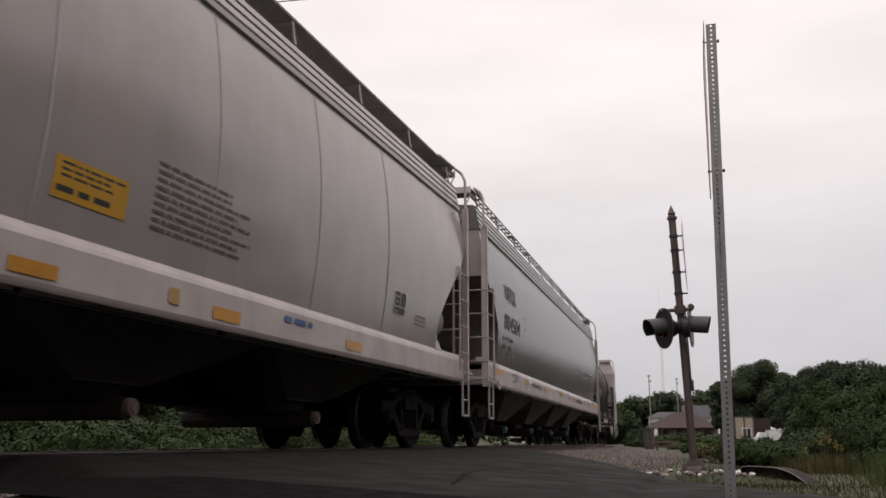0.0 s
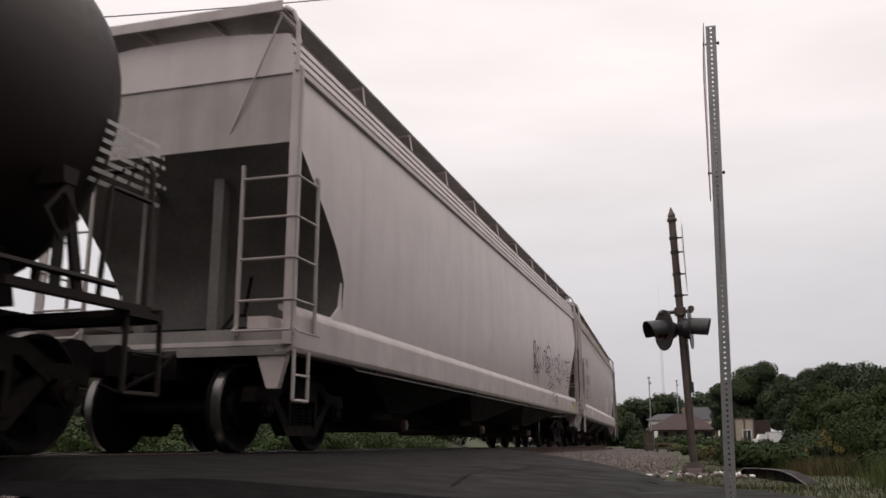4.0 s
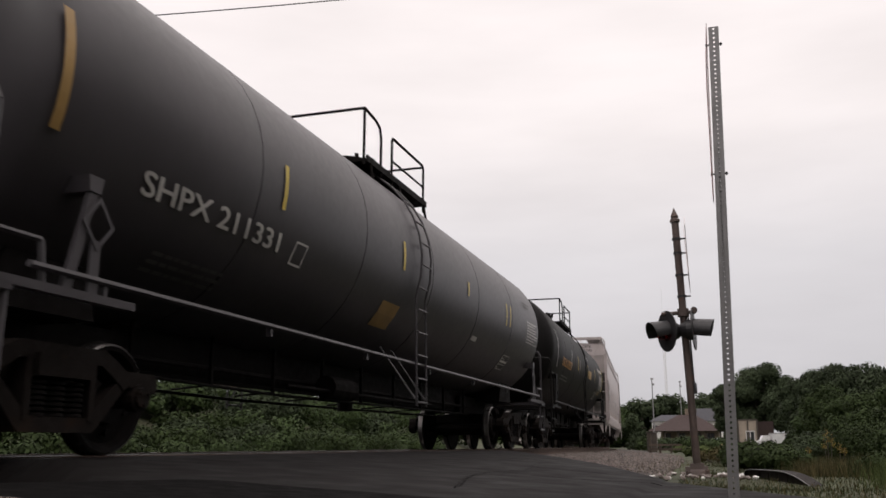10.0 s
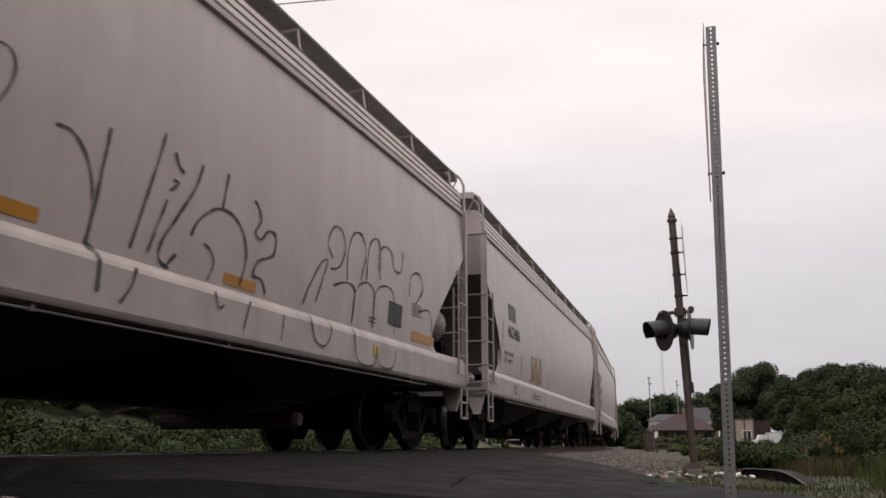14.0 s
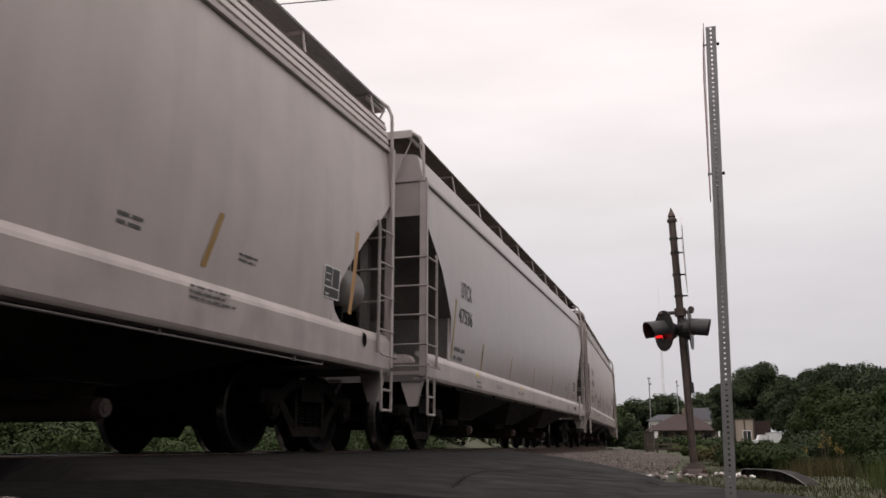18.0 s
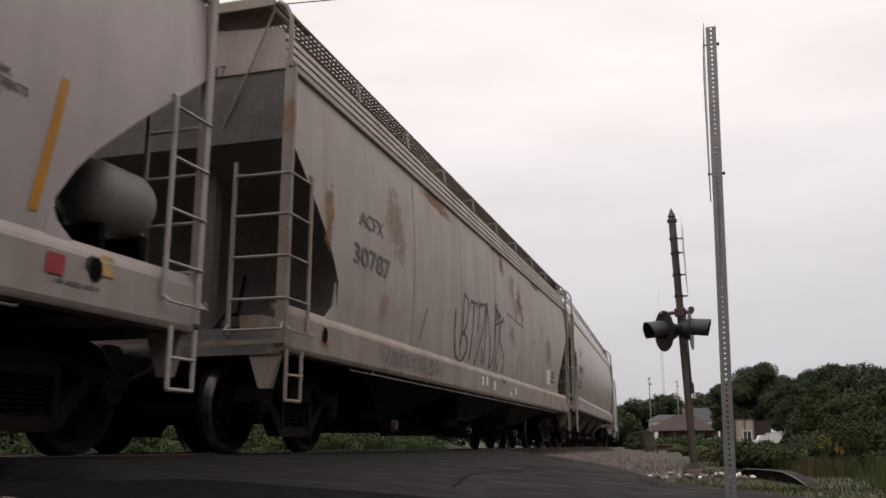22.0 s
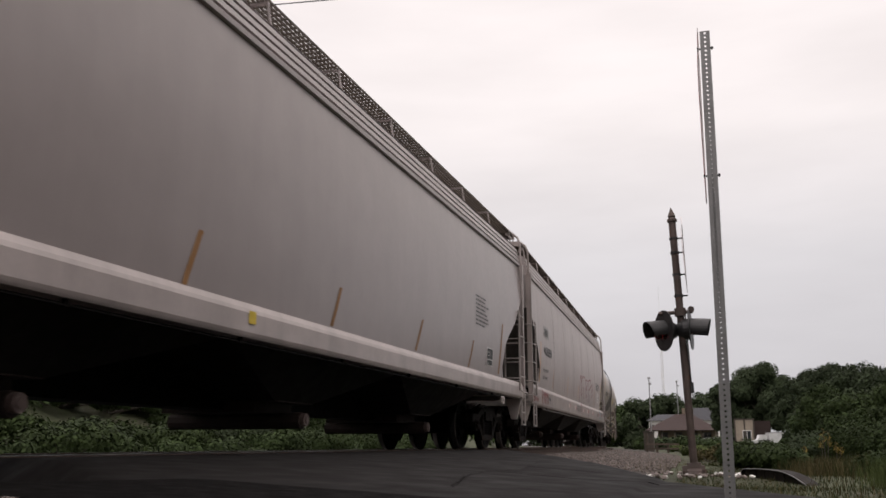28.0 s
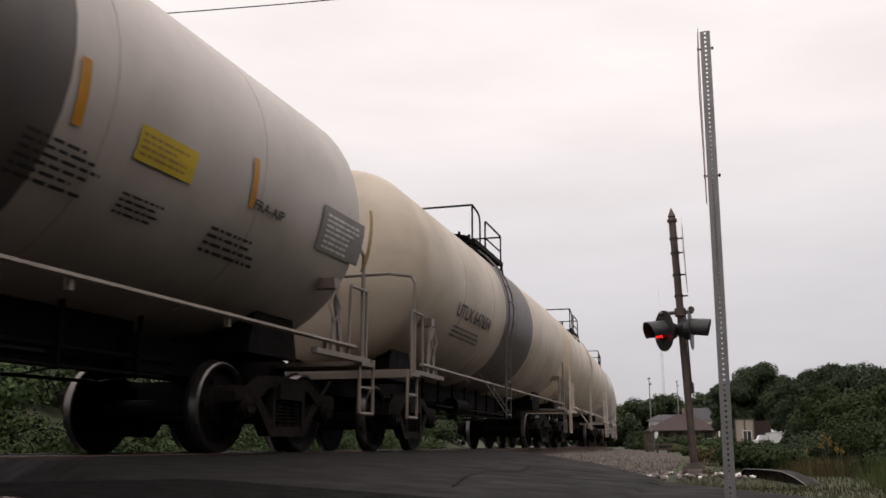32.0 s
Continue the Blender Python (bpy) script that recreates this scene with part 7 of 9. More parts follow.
strokes(car_i, [[(4.36, 2.45), (4.41, 2.59), (4.55, 2.64), (4.75, 2.61), (4.76, 2.38), (4.64, 2.13), (4.62, 1.98)], [(4.46, 2.32), (4.56, 2.27), (4.47, 2.12)], [(4.65, 1.95), (4.77, 2.10), (5.03, 2.09), (5.16, 1.92), (5.10, 1.53)]], ink, 0.026, "spray_tag", "thin black outlined bubble letters")
strokes(car_i, [[(4.81, 2.43), (4.83, 2.56), (4.99, 2.64), (5.18, 2.58), (5.29, 2.37), (5.46, 2.32), (5.57, 2.46), (5.57, 2.62)], [(5.57, 2.46), (5.58, 2.10), (5.53, 1.95), (5.36, 1.89), (5.70, 1.86), (5.85, 1.70), (5.83, 1.50)]], ink, 0.026, "spray_tag", "thin black outlined bubble letters")
strokes(car_i, [[(3.01, 1.41), (3.09, 1.20), (3.20, 1.21), (3.27, 1.41)], [(3.01, 1.41), (3.08, 1.11), (3.29, 1.06), (3.44, 1.09), (3.43, 1.43)], [(4.04, 1.41), (4.01, 1.20), (4.10, 1.06)], [(4.67, 1.41), (4.61, 1.15), (4.56, 1.06)], [(5.26, 1.42), (5.25, 1.17), (5.17, 1.06)], [(6.01, 1.40), (5.96, 1.20), (5.86, 1.05)]], ink, 0.026, "spray_tag", "thin black outlined bubble letters")
strokes(car_i, [[(6.86, 1.68), (6.93, 2.18), (6.97, 2.52), (7.52, 2.66), (8.01, 2.49), (8.00, 2.16), (7.67, 1.84), (7.44, 1.50)], [(7.29, 2.08), (7.22, 1.92), (7.32, 1.82)], [(6.93, 2.50), (7.57, 2.68)]], ink, 0.026, "spray_tag", "thin black outlined bubble letters")
strokes(car_i, [[(8.17, 2.56), (8.25, 2.24), (8.08, 1.75)], [(8.52, 2.64), (8.57, 2.23), (8.42, 1.78)], [(8.70, 2.45), (9.08, 2.55), (9.13, 2.31), (8.77, 1.77), (8.50, 1.48)], [(7.03, 1.50), (7.21, 1.09)], [(7.32, 1.40), (7.41, 1.06)], [(7.67, 1.34), (7.71, 1.08)], [(8.24, 1.39), (8.49, 1.09)], [(8.76, 1.39), (8.90, 1.06)]], ink, 0.026, "spray_tag", "thin black outlined bubble letters")
strokes(car_n, [[(3.24, 1.54), (3.52, 1.88), (3.74, 2.09), (3.84, 1.92), (3.74, 1.73)], [(3.45, 1.85), (3.81, 1.89)], [(4.05, 2.08), (3.89, 1.97), (4.00, 1.92)], [(4.16, 2.10), (4.12, 1.89)], [(4.32, 2.07), (4.25, 1.88)], [(4.15, 1.98), (4.28, 1.99)], [(4.41, 2.04), (4.32, 1.96), (4.45, 1.93), (4.51, 2.01), (4.41, 2.04)], [(3.59, 2.13), (3.64, 2.09)], [(3.74, 1.74), (3.97, 1.79), (4.15, 1.78)], [(4.20, 1.69), (4.25, 1.67)]], ink, 0.05, "spray_tag", "black spray tag letters")
strokes(car_n, [[(5.05, 1.93), (4.91, 1.48)], [(5.17, 1.97), (5.31, 1.76), (5.16, 1.48)], [(5.51, 1.93), (5.40, 1.48)], [(5.80, 1.89), (5.50, 1.68), (5.78, 1.49)], [(5.94, 1.88), (6.05, 1.74), (6.20, 1.86), (5.98, 1.53)]], ink, 0.05, "spray_tag", "black spray tag letters")
tapes(car_s, (16.62,), 1.43, 2.44, reflector_brown, 0.085, 0.23)
consolidated(car_s, 15.75, 16.18, 1.53, 1.86)
bars(car_s, 14.93, 15.84, 2.17, 2.75, 8, ink_grey, seed=40)
strokes(car_f, [[(9.85, 1.56), (9.98, 1.85), (10.11, 2.16), (10.20, 2.27)], [(10.27, 2.29), (10.38, 2.09), (10.49, 1.87)]], ink_maroon, 0.14, "spray_tag", "faded maroon spray-painted letters")
strokes(car_f, [[(9.68, 1.50), (9.84, 1.63), (9.96, 1.75)], [(9.97, 1.74), (10.25, 1.82), (10.47, 1.84)]], ink_maroon, 0.2, "spray_tag", "faded maroon spray-painted letters")
strokes(car_f, [[(11.22, 2.75), (11.42, 2.94)], [(11.22, 2.75), (11.32, 2.44), (11.47, 2.16), (11.57, 1.78), (11.58, 1.47)], [(12.41, 2.75), (12.18, 2.37), (11.95, 2.08), (11.73, 1.86)]], ink_maroon, 0.05, "spray_tag", "faded maroon spray-painted letters")
strokes(car_f, [[(10.56, 1.77), (10.58, 1.87), (10.75, 1.96), (10.89, 1.93), (10.92, 1.80), (10.85, 1.61), (10.87, 1.50)], [(10.33, 1.65), (10.47, 1.60), (10.30, 1.45)], [(11.02, 1.78), (11.14, 1.85)]], ink, 0.05, "spray_tag", "dark faded spray scribble")
strokes(car_f, [[(9.57, 1.72), (9.69, 1.74), (9.83, 1.71)], [(9.58, 1.63), (9.75, 1.62)]], ink, 0.08, "spray_tag", "dark faded spray scribble")
panel(car_n, 16.80, 16.97, 1.18, 1.32, ink_red, "reflective_tape")
# the jacking_hole ovals here are flat black, painting the shade inside a hole
stain(car_n, 17.22, 1.31, 0.055, 0.08, ink, 71, "jacking_hole", 16)
panel(car_n, 17.33, 17.46, 1.25, 1.40, reflector_dim, "sticker")
bars(car_n, 16.9, 17.42, 1.12, 1.17, 1, ink_grey, seed=63)
stain(car_d, 18.69, 1.30, 0.05, 0.09, ink, 72, "jacking_hole", 16)
head_words(car_u, "GATX 218759", -0.7, 0.44, 0.15, 1.2)
head_words(car_u, "LD LMT 202900", -0.3, 0.2, 0.07, 0.7, ink_grey)
head_words(car_u, "LT WT 83100", -0.3, 0.08, 0.07, 0.6, ink_grey)
head_words(car_v, "UTLX 647854", -0.7, 0.44, 0.15, 1.2)
bars(car_m, 4.52, 5.11, 1.14, 1.20, 2, ink_grey, seed=64)
bars(car_m, 6.51, 7.41, 1.13, 1.20, 2, ink_grey, seed=65)
bars(car_m, 10.31, 11.11, 1.12, 1.20, 2, ink_grey, seed=66)
panel(car_m, 2.99, 3.11, 1.24, 1.33, reflector_yellow, "diamond_mark")
panel(car_m, 6.95, 7.08, 1.24, 1.33, reflector_yellow, "diamond_mark")
words(car_b, "DO NOT HAMMER ON CAR", 12.77, 1.31, 0.09, ink, 1.37)
panel(car_b, 14.21, 14.52, 1.40, 1.50, white_patch, "sticker")
bars(car_b, 10.80, 11.32, 1.31, 1.50, 3, ink_grey, seed=67)
panel(car_b, 11.49, 11.57, 1.33, 1.41, reflector_yellow, "diamond_mark")
bars(car_b, 14.60, 15.6, 2.18, 2.28, 2, ink_grey, seed=68)

# rust drips below the eaves, and stains
for k in range(40):
    d = 0.5 + k * 0.465 + rng_marks.uniform(-0.05, 0.05)
    ln = rng_marks.uniform(0.18, 0.5)
    cover(sheet(car_e, "rust_streak", [(d - 0.07, 3.86), (d, 3.86), (d + 0.07, 3.86), (d - 0.05, 3.84 - ln), (d, 3.84 - ln), (d + 0.05, 3.84 - ln)], [(0, 1, 4, 3), (1, 2, 5, 4)], (rust_stain, rust_pale)[k % 3 == 0], lift=0.006), [0.2, 1.0, 0.2, 0.0, 0.5, 0.0])
    for z0, up in ((3.965, 0.07), (4.075, 0.07), (4.18, 0.07)):
        cover(sheet(car_e, "rust_streak", [(d - 0.1, z0), (d + 0.1, z0), (d + 0.09, z0 + up), (d - 0.09, z0 + up)], [(0, 1, 2, 3)], rust_stain, lift=0.05), [rng_marks.uniform(0.5, 1.0) for q in range(4)])
for d, z, rd, rz, m, sd in ((10.6, 3.42, 0.4, 0.45, rust_pale, 1), (11.2, 3.25, 0.34, 0.55, rust_pale, 2), (11.3, 3.2, 0.2, 0.3, rust_stain, 3), (11.5, 2.9, 0.2, 0.36, rust_stain, 9), (10.9, 3.05, 0.5, 0.45, rust_pale, 4), (10.5, 2.35, 0.4, 0.28, rust_pale, 5), (9.7, 3.7, 0.35, 0.24, rust_stain, 6), (9.2, 3.95, 0.8, 0.12, rust_stain, 10), (13.4, 3.9, 0.9, 0.14, rust_stain, 7), (5.2, 3.85, 1.1, 0.2, rust_stain, 11), (1.0, 2.6, 0.16, 0.7, rust_stain, 8), (3.2, 3.0, 0.5, 0.8, rust_pale, 12), (14.8, 2.4, 0.6, 0.8, rust_pale, 13)):
    stain(car_o, d, z, rd, rz, m, sd)
strokes(car_o, [[(9.9, 2.75), (10.6, 2.72), (11.6, 2.66)]], rust_stain, 0.05, "rust_seam")
# a dent drawn as one thin grey line, its shade put into colour
strokes(car_o, [[(12.3, 3.3), (12.45, 2.6), (12.35, 1.5)]], ink_grey, 0.02, "dent_line")
strokes(car_o, [[(12.6, 2.5), (13.2, 2.45)]], rust_stain, 0.03, "rust_seam")


# ---- ground, track, road ----
grass = mat("rough_grass_and_dirt", (0.042, 0.05, 0.02), 0.95, var=0.4, scale=0.8, bump=0.6, bscale=25, dirt=(0.06, 0.053, 0.034), dirt_amount=0.8, dirt_scale=(0.6, 0.6, 0.6))
gravel = mat("grey_brown_ballast", (0.066, 0.056, 0.05), 0.95, var=0.3, scale=3, bump=0.9, bscale=30, dirt=(0.035, 0.03, 0.027), dirt_amount=0.7, dirt_scale=(2, 2, 2))
stone = mat("ballast_stones", (0.165, 0.138, 0.126), 0.9, var=0.2, bump=0.3, island=0.35)
asphalt = mat("worn_asphalt", (0.0047, 0.0038, 0.0037), 0.72, var=0.2, scale=0.7, bump=0.05, bscale=110, dirt=(0.0075, 0.0061, 0.006), dirt_amount=0.7, dirt_scale=(0.8, 0.8, 1.0), spec=0.1)
tar = mat("black_crack_tar", (0.008, 0.007, 0.007), 0.8, spec=0.08)
timber = mat("weathered_timber_tie", (0.085, 0.065, 0.05), 0.9, var=0.3, bump=0.5, each=0.25)
galvanised = mat("galvanized_post_steel", (0.23, 0.225, 0.225), 0.5, 0.6, var=0.15, scale=8)
mast_paint = mat("weathered_brown_mast_paint", (0.085, 0.062, 0.055), 0.6, 0.2, var=0.3, scale=6, rust=(0.12, 0.06, 0.035), rust_edge=0.6, rust_scale=6)
black_metal = mat("black_enamel_hood", (0.022, 0.021, 0.023), 0.45, var=0.2)
lens_off = mat("dark_red_lens", (0.014, 0.003, 0.003), 0.2, bump=0)
lens_on = mat("lit_red_lamp", (1.0, 0.02, 0.02), 0.3, bump=0, glow=1.1)
sign_white = mat("white_sign_sheeting", (0.62, 0.56, 0.56), 0.5, bump=0.05)
sign_red = mat("red_sign_border", (0.42, 0.07, 0.08), 0.5, bump=0.05)
leaf_mid = mat("mid_green_leaves", (0.037, 0.056, 0.019), 0.8, spec=0.15, var=0.35, scale=0.6, bump=0, island=0.28)
leaf_dark = mat("dark_green_leaves", (0.038, 0.051, 0.026), 0.85, spec=0.12, var=0.35, scale=0.25, bump=0, island=0.28)
leaf_low = mat("short_verge_grass", (0.03, 0.041, 0.014), 0.85, spec=0.1, var=0.4, scale=1.2, bump=0, island=0.3)
leaf_bright = mat("bright_green_leaves", (0.06, 0.078, 0.025), 0.8, spec=0.15, var=0.3, scale=0.8, bump=0, island=0.45)
leaf_vine = mat("green_vine_leaves", (0.029, 0.043, 0.014), 0.8, spec=0.12, var=0.35, scale=0.9, bump=0, island=0.28)
leaf_olive = mat("dry_olive_weeds", (0.085, 0.072, 0.034), 0.9, spec=0.1, var=0.3, scale=1.5, bump=0, island=0.5)
bloom = mat("yellow_goldenrod_flowers", (0.26, 0.18, 0.03), 0.7, bump=0, island=0.3)
bark = mat("grey_brown_bark", (0.07, 0.058, 0.048), 0.9, var=0.3, bump=0.6)
roof_tile = mat("brown_red_shingle_roof", (0.036, 0.02, 0.018), 0.85, var=0.2)
roof_grey = mat("grey_shingle_roof", (0.045, 0.045, 0.052), 0.85)
# Depot tan set low to carry the shade under the deep eaves.
wall_tan = mat("tan_painted_wall", (0.2, 0.155, 0.115), 0.8)
wall_white = mat("white_painted_siding", (0.62, 0.60, 0.58), 0.7)
# Brick darkened so its colour holds the tree shade beside the shop.
wall_brick = mat("shaded_red_brick_wall", (0.03, 0.017, 0.015), 0.9)
wall_pale = mat("pale_tan_shop_wall", (0.3, 0.25, 0.2), 0.8)
glass_dark = mat("dark_window_glass", (0.02, 0.022, 0.025), 0.1, bump=0)
car_white = mat("white_vehicle_paint", (0.65, 0.65, 0.65), 0.3, bump=0)
car_dark = mat("dark_vehicle_paint", (0.04, 0.05, 0.06), 0.3, bump=0)
rubber = mat("black_rubber", (0.015, 0.015, 0.015), 0.8)

rng = random.Random(7)


def axis_steps(near0, near1, step, reach, grow):
    up, v, s = [], near1, step
    while v < reach:
        s *= grow
        v += s
        up.append(min(v, reach))
    down, v, s = [], near0, step
    while v > -reach:
        s *= grow
        v -= s
        down.append(max(v, -reach))
    mid = [near0 + (near1 - near0) * k / round((near1 - near0) / step) for k in range(round((near1 - near0) / step) + 1)]
    return down[::-1] + mid + up


ROAD_NEAR = ((6.0, -14.0), (3.6, -9.5), (1.6, -6.0), (0.0, -3.0), (-1.3, -0.6), (-2.1, 1.4), (-2.72, 3.12), (-3.62, 3.92), (-4.6, 4.55), (-5.6, 4.95), (-7.0, 5.6), (-9.5, 6.6), (-13.0, 8.0))
ROAD_FAR = ((8.8, -12.0), (6.1, -6.2), (4.2, -2.2), (2.4, 1.6), (0.72, 5.3), (-0.1, 6.95), (-0.65, 8.1), (-1.6, 11.2), (-2.6, 13.6), (-4.4, 17.0), (-6.6, 20.6), (-9.5, 25.0), (-13.0, 30.0))


def road_z(x, y):
    u = abs(x - track_x(y))
    return -0.012 if u < 1.9 else -0.012 - 0.188 * min(1.0, (u - 1.9) / 3.2) - (0.02 if u > 5.1 else 0.0)


def in_road(x, y):
    poly = [*ROAD_NEAR, *ROAD_FAR[::-1]]
    inside = False
    for (x0, y0), (x1, y1) in zip(poly, poly[1:] + poly[:1]):
        if (y0 > y) != (y1 > y) and x < x0 + (x1 - x0) * (y - y0) / (y1 - y0):
            inside = not inside
    return inside


def ground_z(x, y):
    u = x - track_x(y)
    z = -0.38
    if abs(u) < 4.6:
        z = -0.48
    far = max(0.0, abs(u) - 9)
    z += 0.06 * noise.noise((x * 0.4, y * 0.4, 0)) + min(1.0, far / 30) * 0.3 * noise.noise((x * 0.05, y * 0.05, 3))
    if u < -8.5:
        z += 2.2 * min(1.0, (-8.5 - u) / 5.0)
    if -14 < x < 12 and -16 < y < 12:
        z = min(z, -0.36)
    return z


def grid_mesh(xs, ys, zf):
    verts = [(x, y, zf(x, y)) for y in ys for x in xs]
    n = len(xs)
    faces = [(j * n + i, j * n + i + 1, (j + 1) * n + i + 1, (j + 1) * n + i) for j in range(len(ys) - 1) for i in range(n - 1)]
    return verts, faces


gx, gy = axis_steps(-24, 12, 0.4, 1800, 1.16), axis_steps(-6, 40, 0.4, 1800, 1.16)
tagged(raw("ground", *grid_mesh(gx, gy, ground_z), grass, smooth=True), "weedy grass and bare dirt beside the railway", "ground", kind="structure")


def bed_z(u):
    a = abs(u)
    return -0.19 if a < 1.5 else (-0.19 - 0.05 * (a - 1.5) / 0.8 if a < 2.3 else -0.24 - 0.17 * min(1.0, (a - 2.3) / 2.1))


us = [-4.2 + 0.22 * k for k in range(40)]
ss = [-14 + 0.35 * k for k in range(220)] + [63 + 3 * k for k in range(50)]
bv, bf = [], []
for s in ss:
    for u in us:
        p = on_track(s, u)
        wob = 0.035 * noise.noise((p.x * 2.5, p.y * 2.5, 0)) + 0.02 * noise.noise((p.x * 7, p.y * 7, 1))
        bv.append((p.x, p.y, bed_z(u) + wob - (0.14 if in_road(p.x, p.y) and abs(u) > 1.4 else 0.0)))
n = len(us)
for j in range(len(ss) - 1):
    for i in range(n - 1):
        bf.append((j * n + i, j * n + i + 1, (j + 1) * n + i + 1, (j + 1) * n + i))
tagged(raw("ballast_bed", bv, bf, gravel, smooth=True), "grey-brown crushed stone bed under the track", "ballast", kind="structure")

# road over the crossing
nc = 34
near_pts, far_pts = [], []
for poly, out in ((ROAD_NEAR, near_pts), (ROAD_FAR, far_pts)):
    for (a, b) in zip(poly, poly[1:]):
        for k in range(9):
            out.append(Vector((*a, 0)).lerp(Vector((*b, 0)), k / 9))
    out.append(Vector((*poly[-1], 0)))
rv, rf = [], []
for a, b in zip(near_pts, far_pts):
    for k in range(nc + 1):
        p = a.lerp(b, k / nc)
        ragged = 0.05 * noise.noise((p.x * 3, p.y * 3, 5)) if k in (0, nc) else 0.0
        rv.append((p.x + ragged, p.y + ragged, road_z(p.x, p.y) - (0.16 if k in (0, nc) else 0.0)))
for j in range(len(near_pts) - 1):
    for i in range(nc):
        q = j * (nc + 1) + i
        rf.append((q, q + 1, q + nc + 2, q + nc + 1))
road = tagged(raw("road", rv, rf, asphalt, smooth=True), "dark worn asphalt road crossing the rails", "road", kind="structure")
# cracks sealed with tar
for pts in (((-1.52, 4.75), (-1.80, 5.9), (-1.93, 6.9), (-1.78, 7.5), (-1.98, 8.6), (-2.2, 10.1)), ((-1.93, 6.9), (-1.2, 6.6), (-0.6, 6.9), (-0.2, 6.5)), ((-1.95, 8.4), (-1.1, 8.0)), ((-3.2, 8.0), (-2.6, 9.3), (-2.75, 11.4))):
    bm = bmesh.new()
    fine = []
    for a, b in zip(pts, pts[1:]):
        for k in range(8):
            t = k / 8
            fine.append((a[0] + (b[0] - a[0]) * t + rng.uniform(-0.03, 0.03), a[1] + (b[1] - a[1]) * t))
    last = None
    for k, (x, y) in enumerate(fine):
        w = 0.005 + 0.006 * rng.random()
        z = road_z(x, y) + 0.007
        v = [bm.verts.new((x - w, y, z)), bm.verts.new((x, y, z + 0.001)), bm.verts.new((x + w, y, z))]
        if last:
            bm.faces.new((last[0], last[1], v[1], v[0]))
            bm.faces.new((last[1], last[2], v[2], v[1]))
        last = v
    part("tar_crack", bm, tar, road)

verts, faces = [], []
for k in range(41):
    t = k / 40
    x0, y0 = -2.95 + 3.6 * t, 3.1 + 1.35 * t - 0.9 * t * t
    wide = 0.75 + 0.1 * noise.noise((t * 9, 0, 3))
    for q in range(5):
        x, y = x0 + 0.1 * q, y0 - 0.85 + (0.85 + wide * (1 - t) * 0.9) * q / 4
        verts.append((x, y, road_z(x, y) + 0.009))
for k in range(40):
    for q in range(4):
        faces.append((k * 5 + q, k * 5 + q + 1, k * 5 + q + 6, k * 5 + q + 5))
tar_patch = mat("fresh_black_asphalt", (0.0018, 0.0015, 0.0015), 0.8, var=0.2, bump=0.2, bscale=90, spec=0.05)
raw("asphalt_patch", verts, faces, tar_patch, road, "blacker asphalt patch")

track = tagged(new("railway_track"), "rusty steel rails on weathered timber ties", "railway track", kind="structure")
RAIL = ((0.036, 0.0), (0.036, -0.035), (0.009, -0.05), (0.009, -0.14), (0.07, -0.155), (0.07, -0.17), (-0.07, -0.17), (-0.07, -0.155), (-0.009, -0.14), (-0.009, -0.05), (-0.036, -0.035), (-0.036, 0.0))
for lat0 in (-0.75, 0.75):
    verts, faces, k = [], [], len(RAIL)
    sr = [-14 + 1.2 * j for j in range(140)]
    for s in sr:
        verts += [tuple(on_track(s, lat0 + x, z)) for x, z in RAIL]
    for j in range(len(sr) - 1):
        for i in range(k):
            faces.append((j * k + i, j * k + (i + 1) % k, (j + 1) * k + (i + 1) % k, (j + 1) * k + i))
    o = raw("rail", verts, faces, rail_rust, track)
    o.data.materials.append(rail_head)
    for q, pl in enumerate(o.data.polygons):
        if q % k == k - 1:
            pl.material_index = 1
bm = bmesh.new()
box(bm, -1.3, 1.3, -0.11, 0.11, -0.34, -0.172)
tie_mesh = mesh_of("tie", bm, timber)
s = -8.0
while s < 75:
    p = on_track(s)
    if not in_road(p.x, p.y):
        a = max(0.0, s - CURVE_Y) / RADIUS
        child("tie", tie_mesh, track, pose(p.x, p.y, rng.uniform(-0.01, 0.005), 0, 0, math.degrees(a) + rng.uniform(-1, 1)))
    s += 0.53


def stones(name, spots, label):
    verts, faces = [], []
    for x, y, z, r in spots:
        b = len(verts)
        q = Euler((rng.uniform(0, 6), rng.uniform(0, 6), rng.uniform(0, 6))).to_matrix()
        for c in ((1, 0, 0), (-1, 0, 0), (0, 1, 0), (0, -1, 0), (0, 0, 1), (0, 0, -1), (0.62, 0.62, 0.5), (-0.62, 0.5, -0.62)):
            v = q @ Vector((c[0] * r * rng.uniform(0.7, 1.2), c[1] * r * rng.uniform(0.7, 1.2), c[2] * r * rng.uniform(0.6, 1.0)))
            verts.append((x + v.x, y + v.y, z + v.z))
        for f in ((0, 2, 6), (2, 4, 6), (4, 0, 6), (2, 1, 4), (1, 3, 4), (3, 0, 4), (0, 5, 2), (2, 5, 7), (5, 1, 7), (1, 2, 7), (1, 5, 3), (3, 5, 0)):
            faces.append(tuple(b + i for i in f))
    return tagged(raw(name, verts, faces, stone), label, "stones", kind="stuff")


spots = []
for k in range(9000):
    s = rng.choice((rng.uniform(0.5, 9), rng.uniform(12, 30), rng.uniform(14, 48)))
    u = rng.uniform(1.0, 4.6) if s > 9 else rng.uniform(2.2, 4.4)
    p = on_track(s, u)
    if in_road(p.x, p.y) or (s < 9 and p.x > -2.2 and rng.random() < 0.7):
        continue
    spots.append((p.x, p.y, bed_z(u) + 0.01, rng.uniform(0.018, 0.042)))
stones("ballast_stones", spots, "loose grey-brown ballast stones beside the rails")
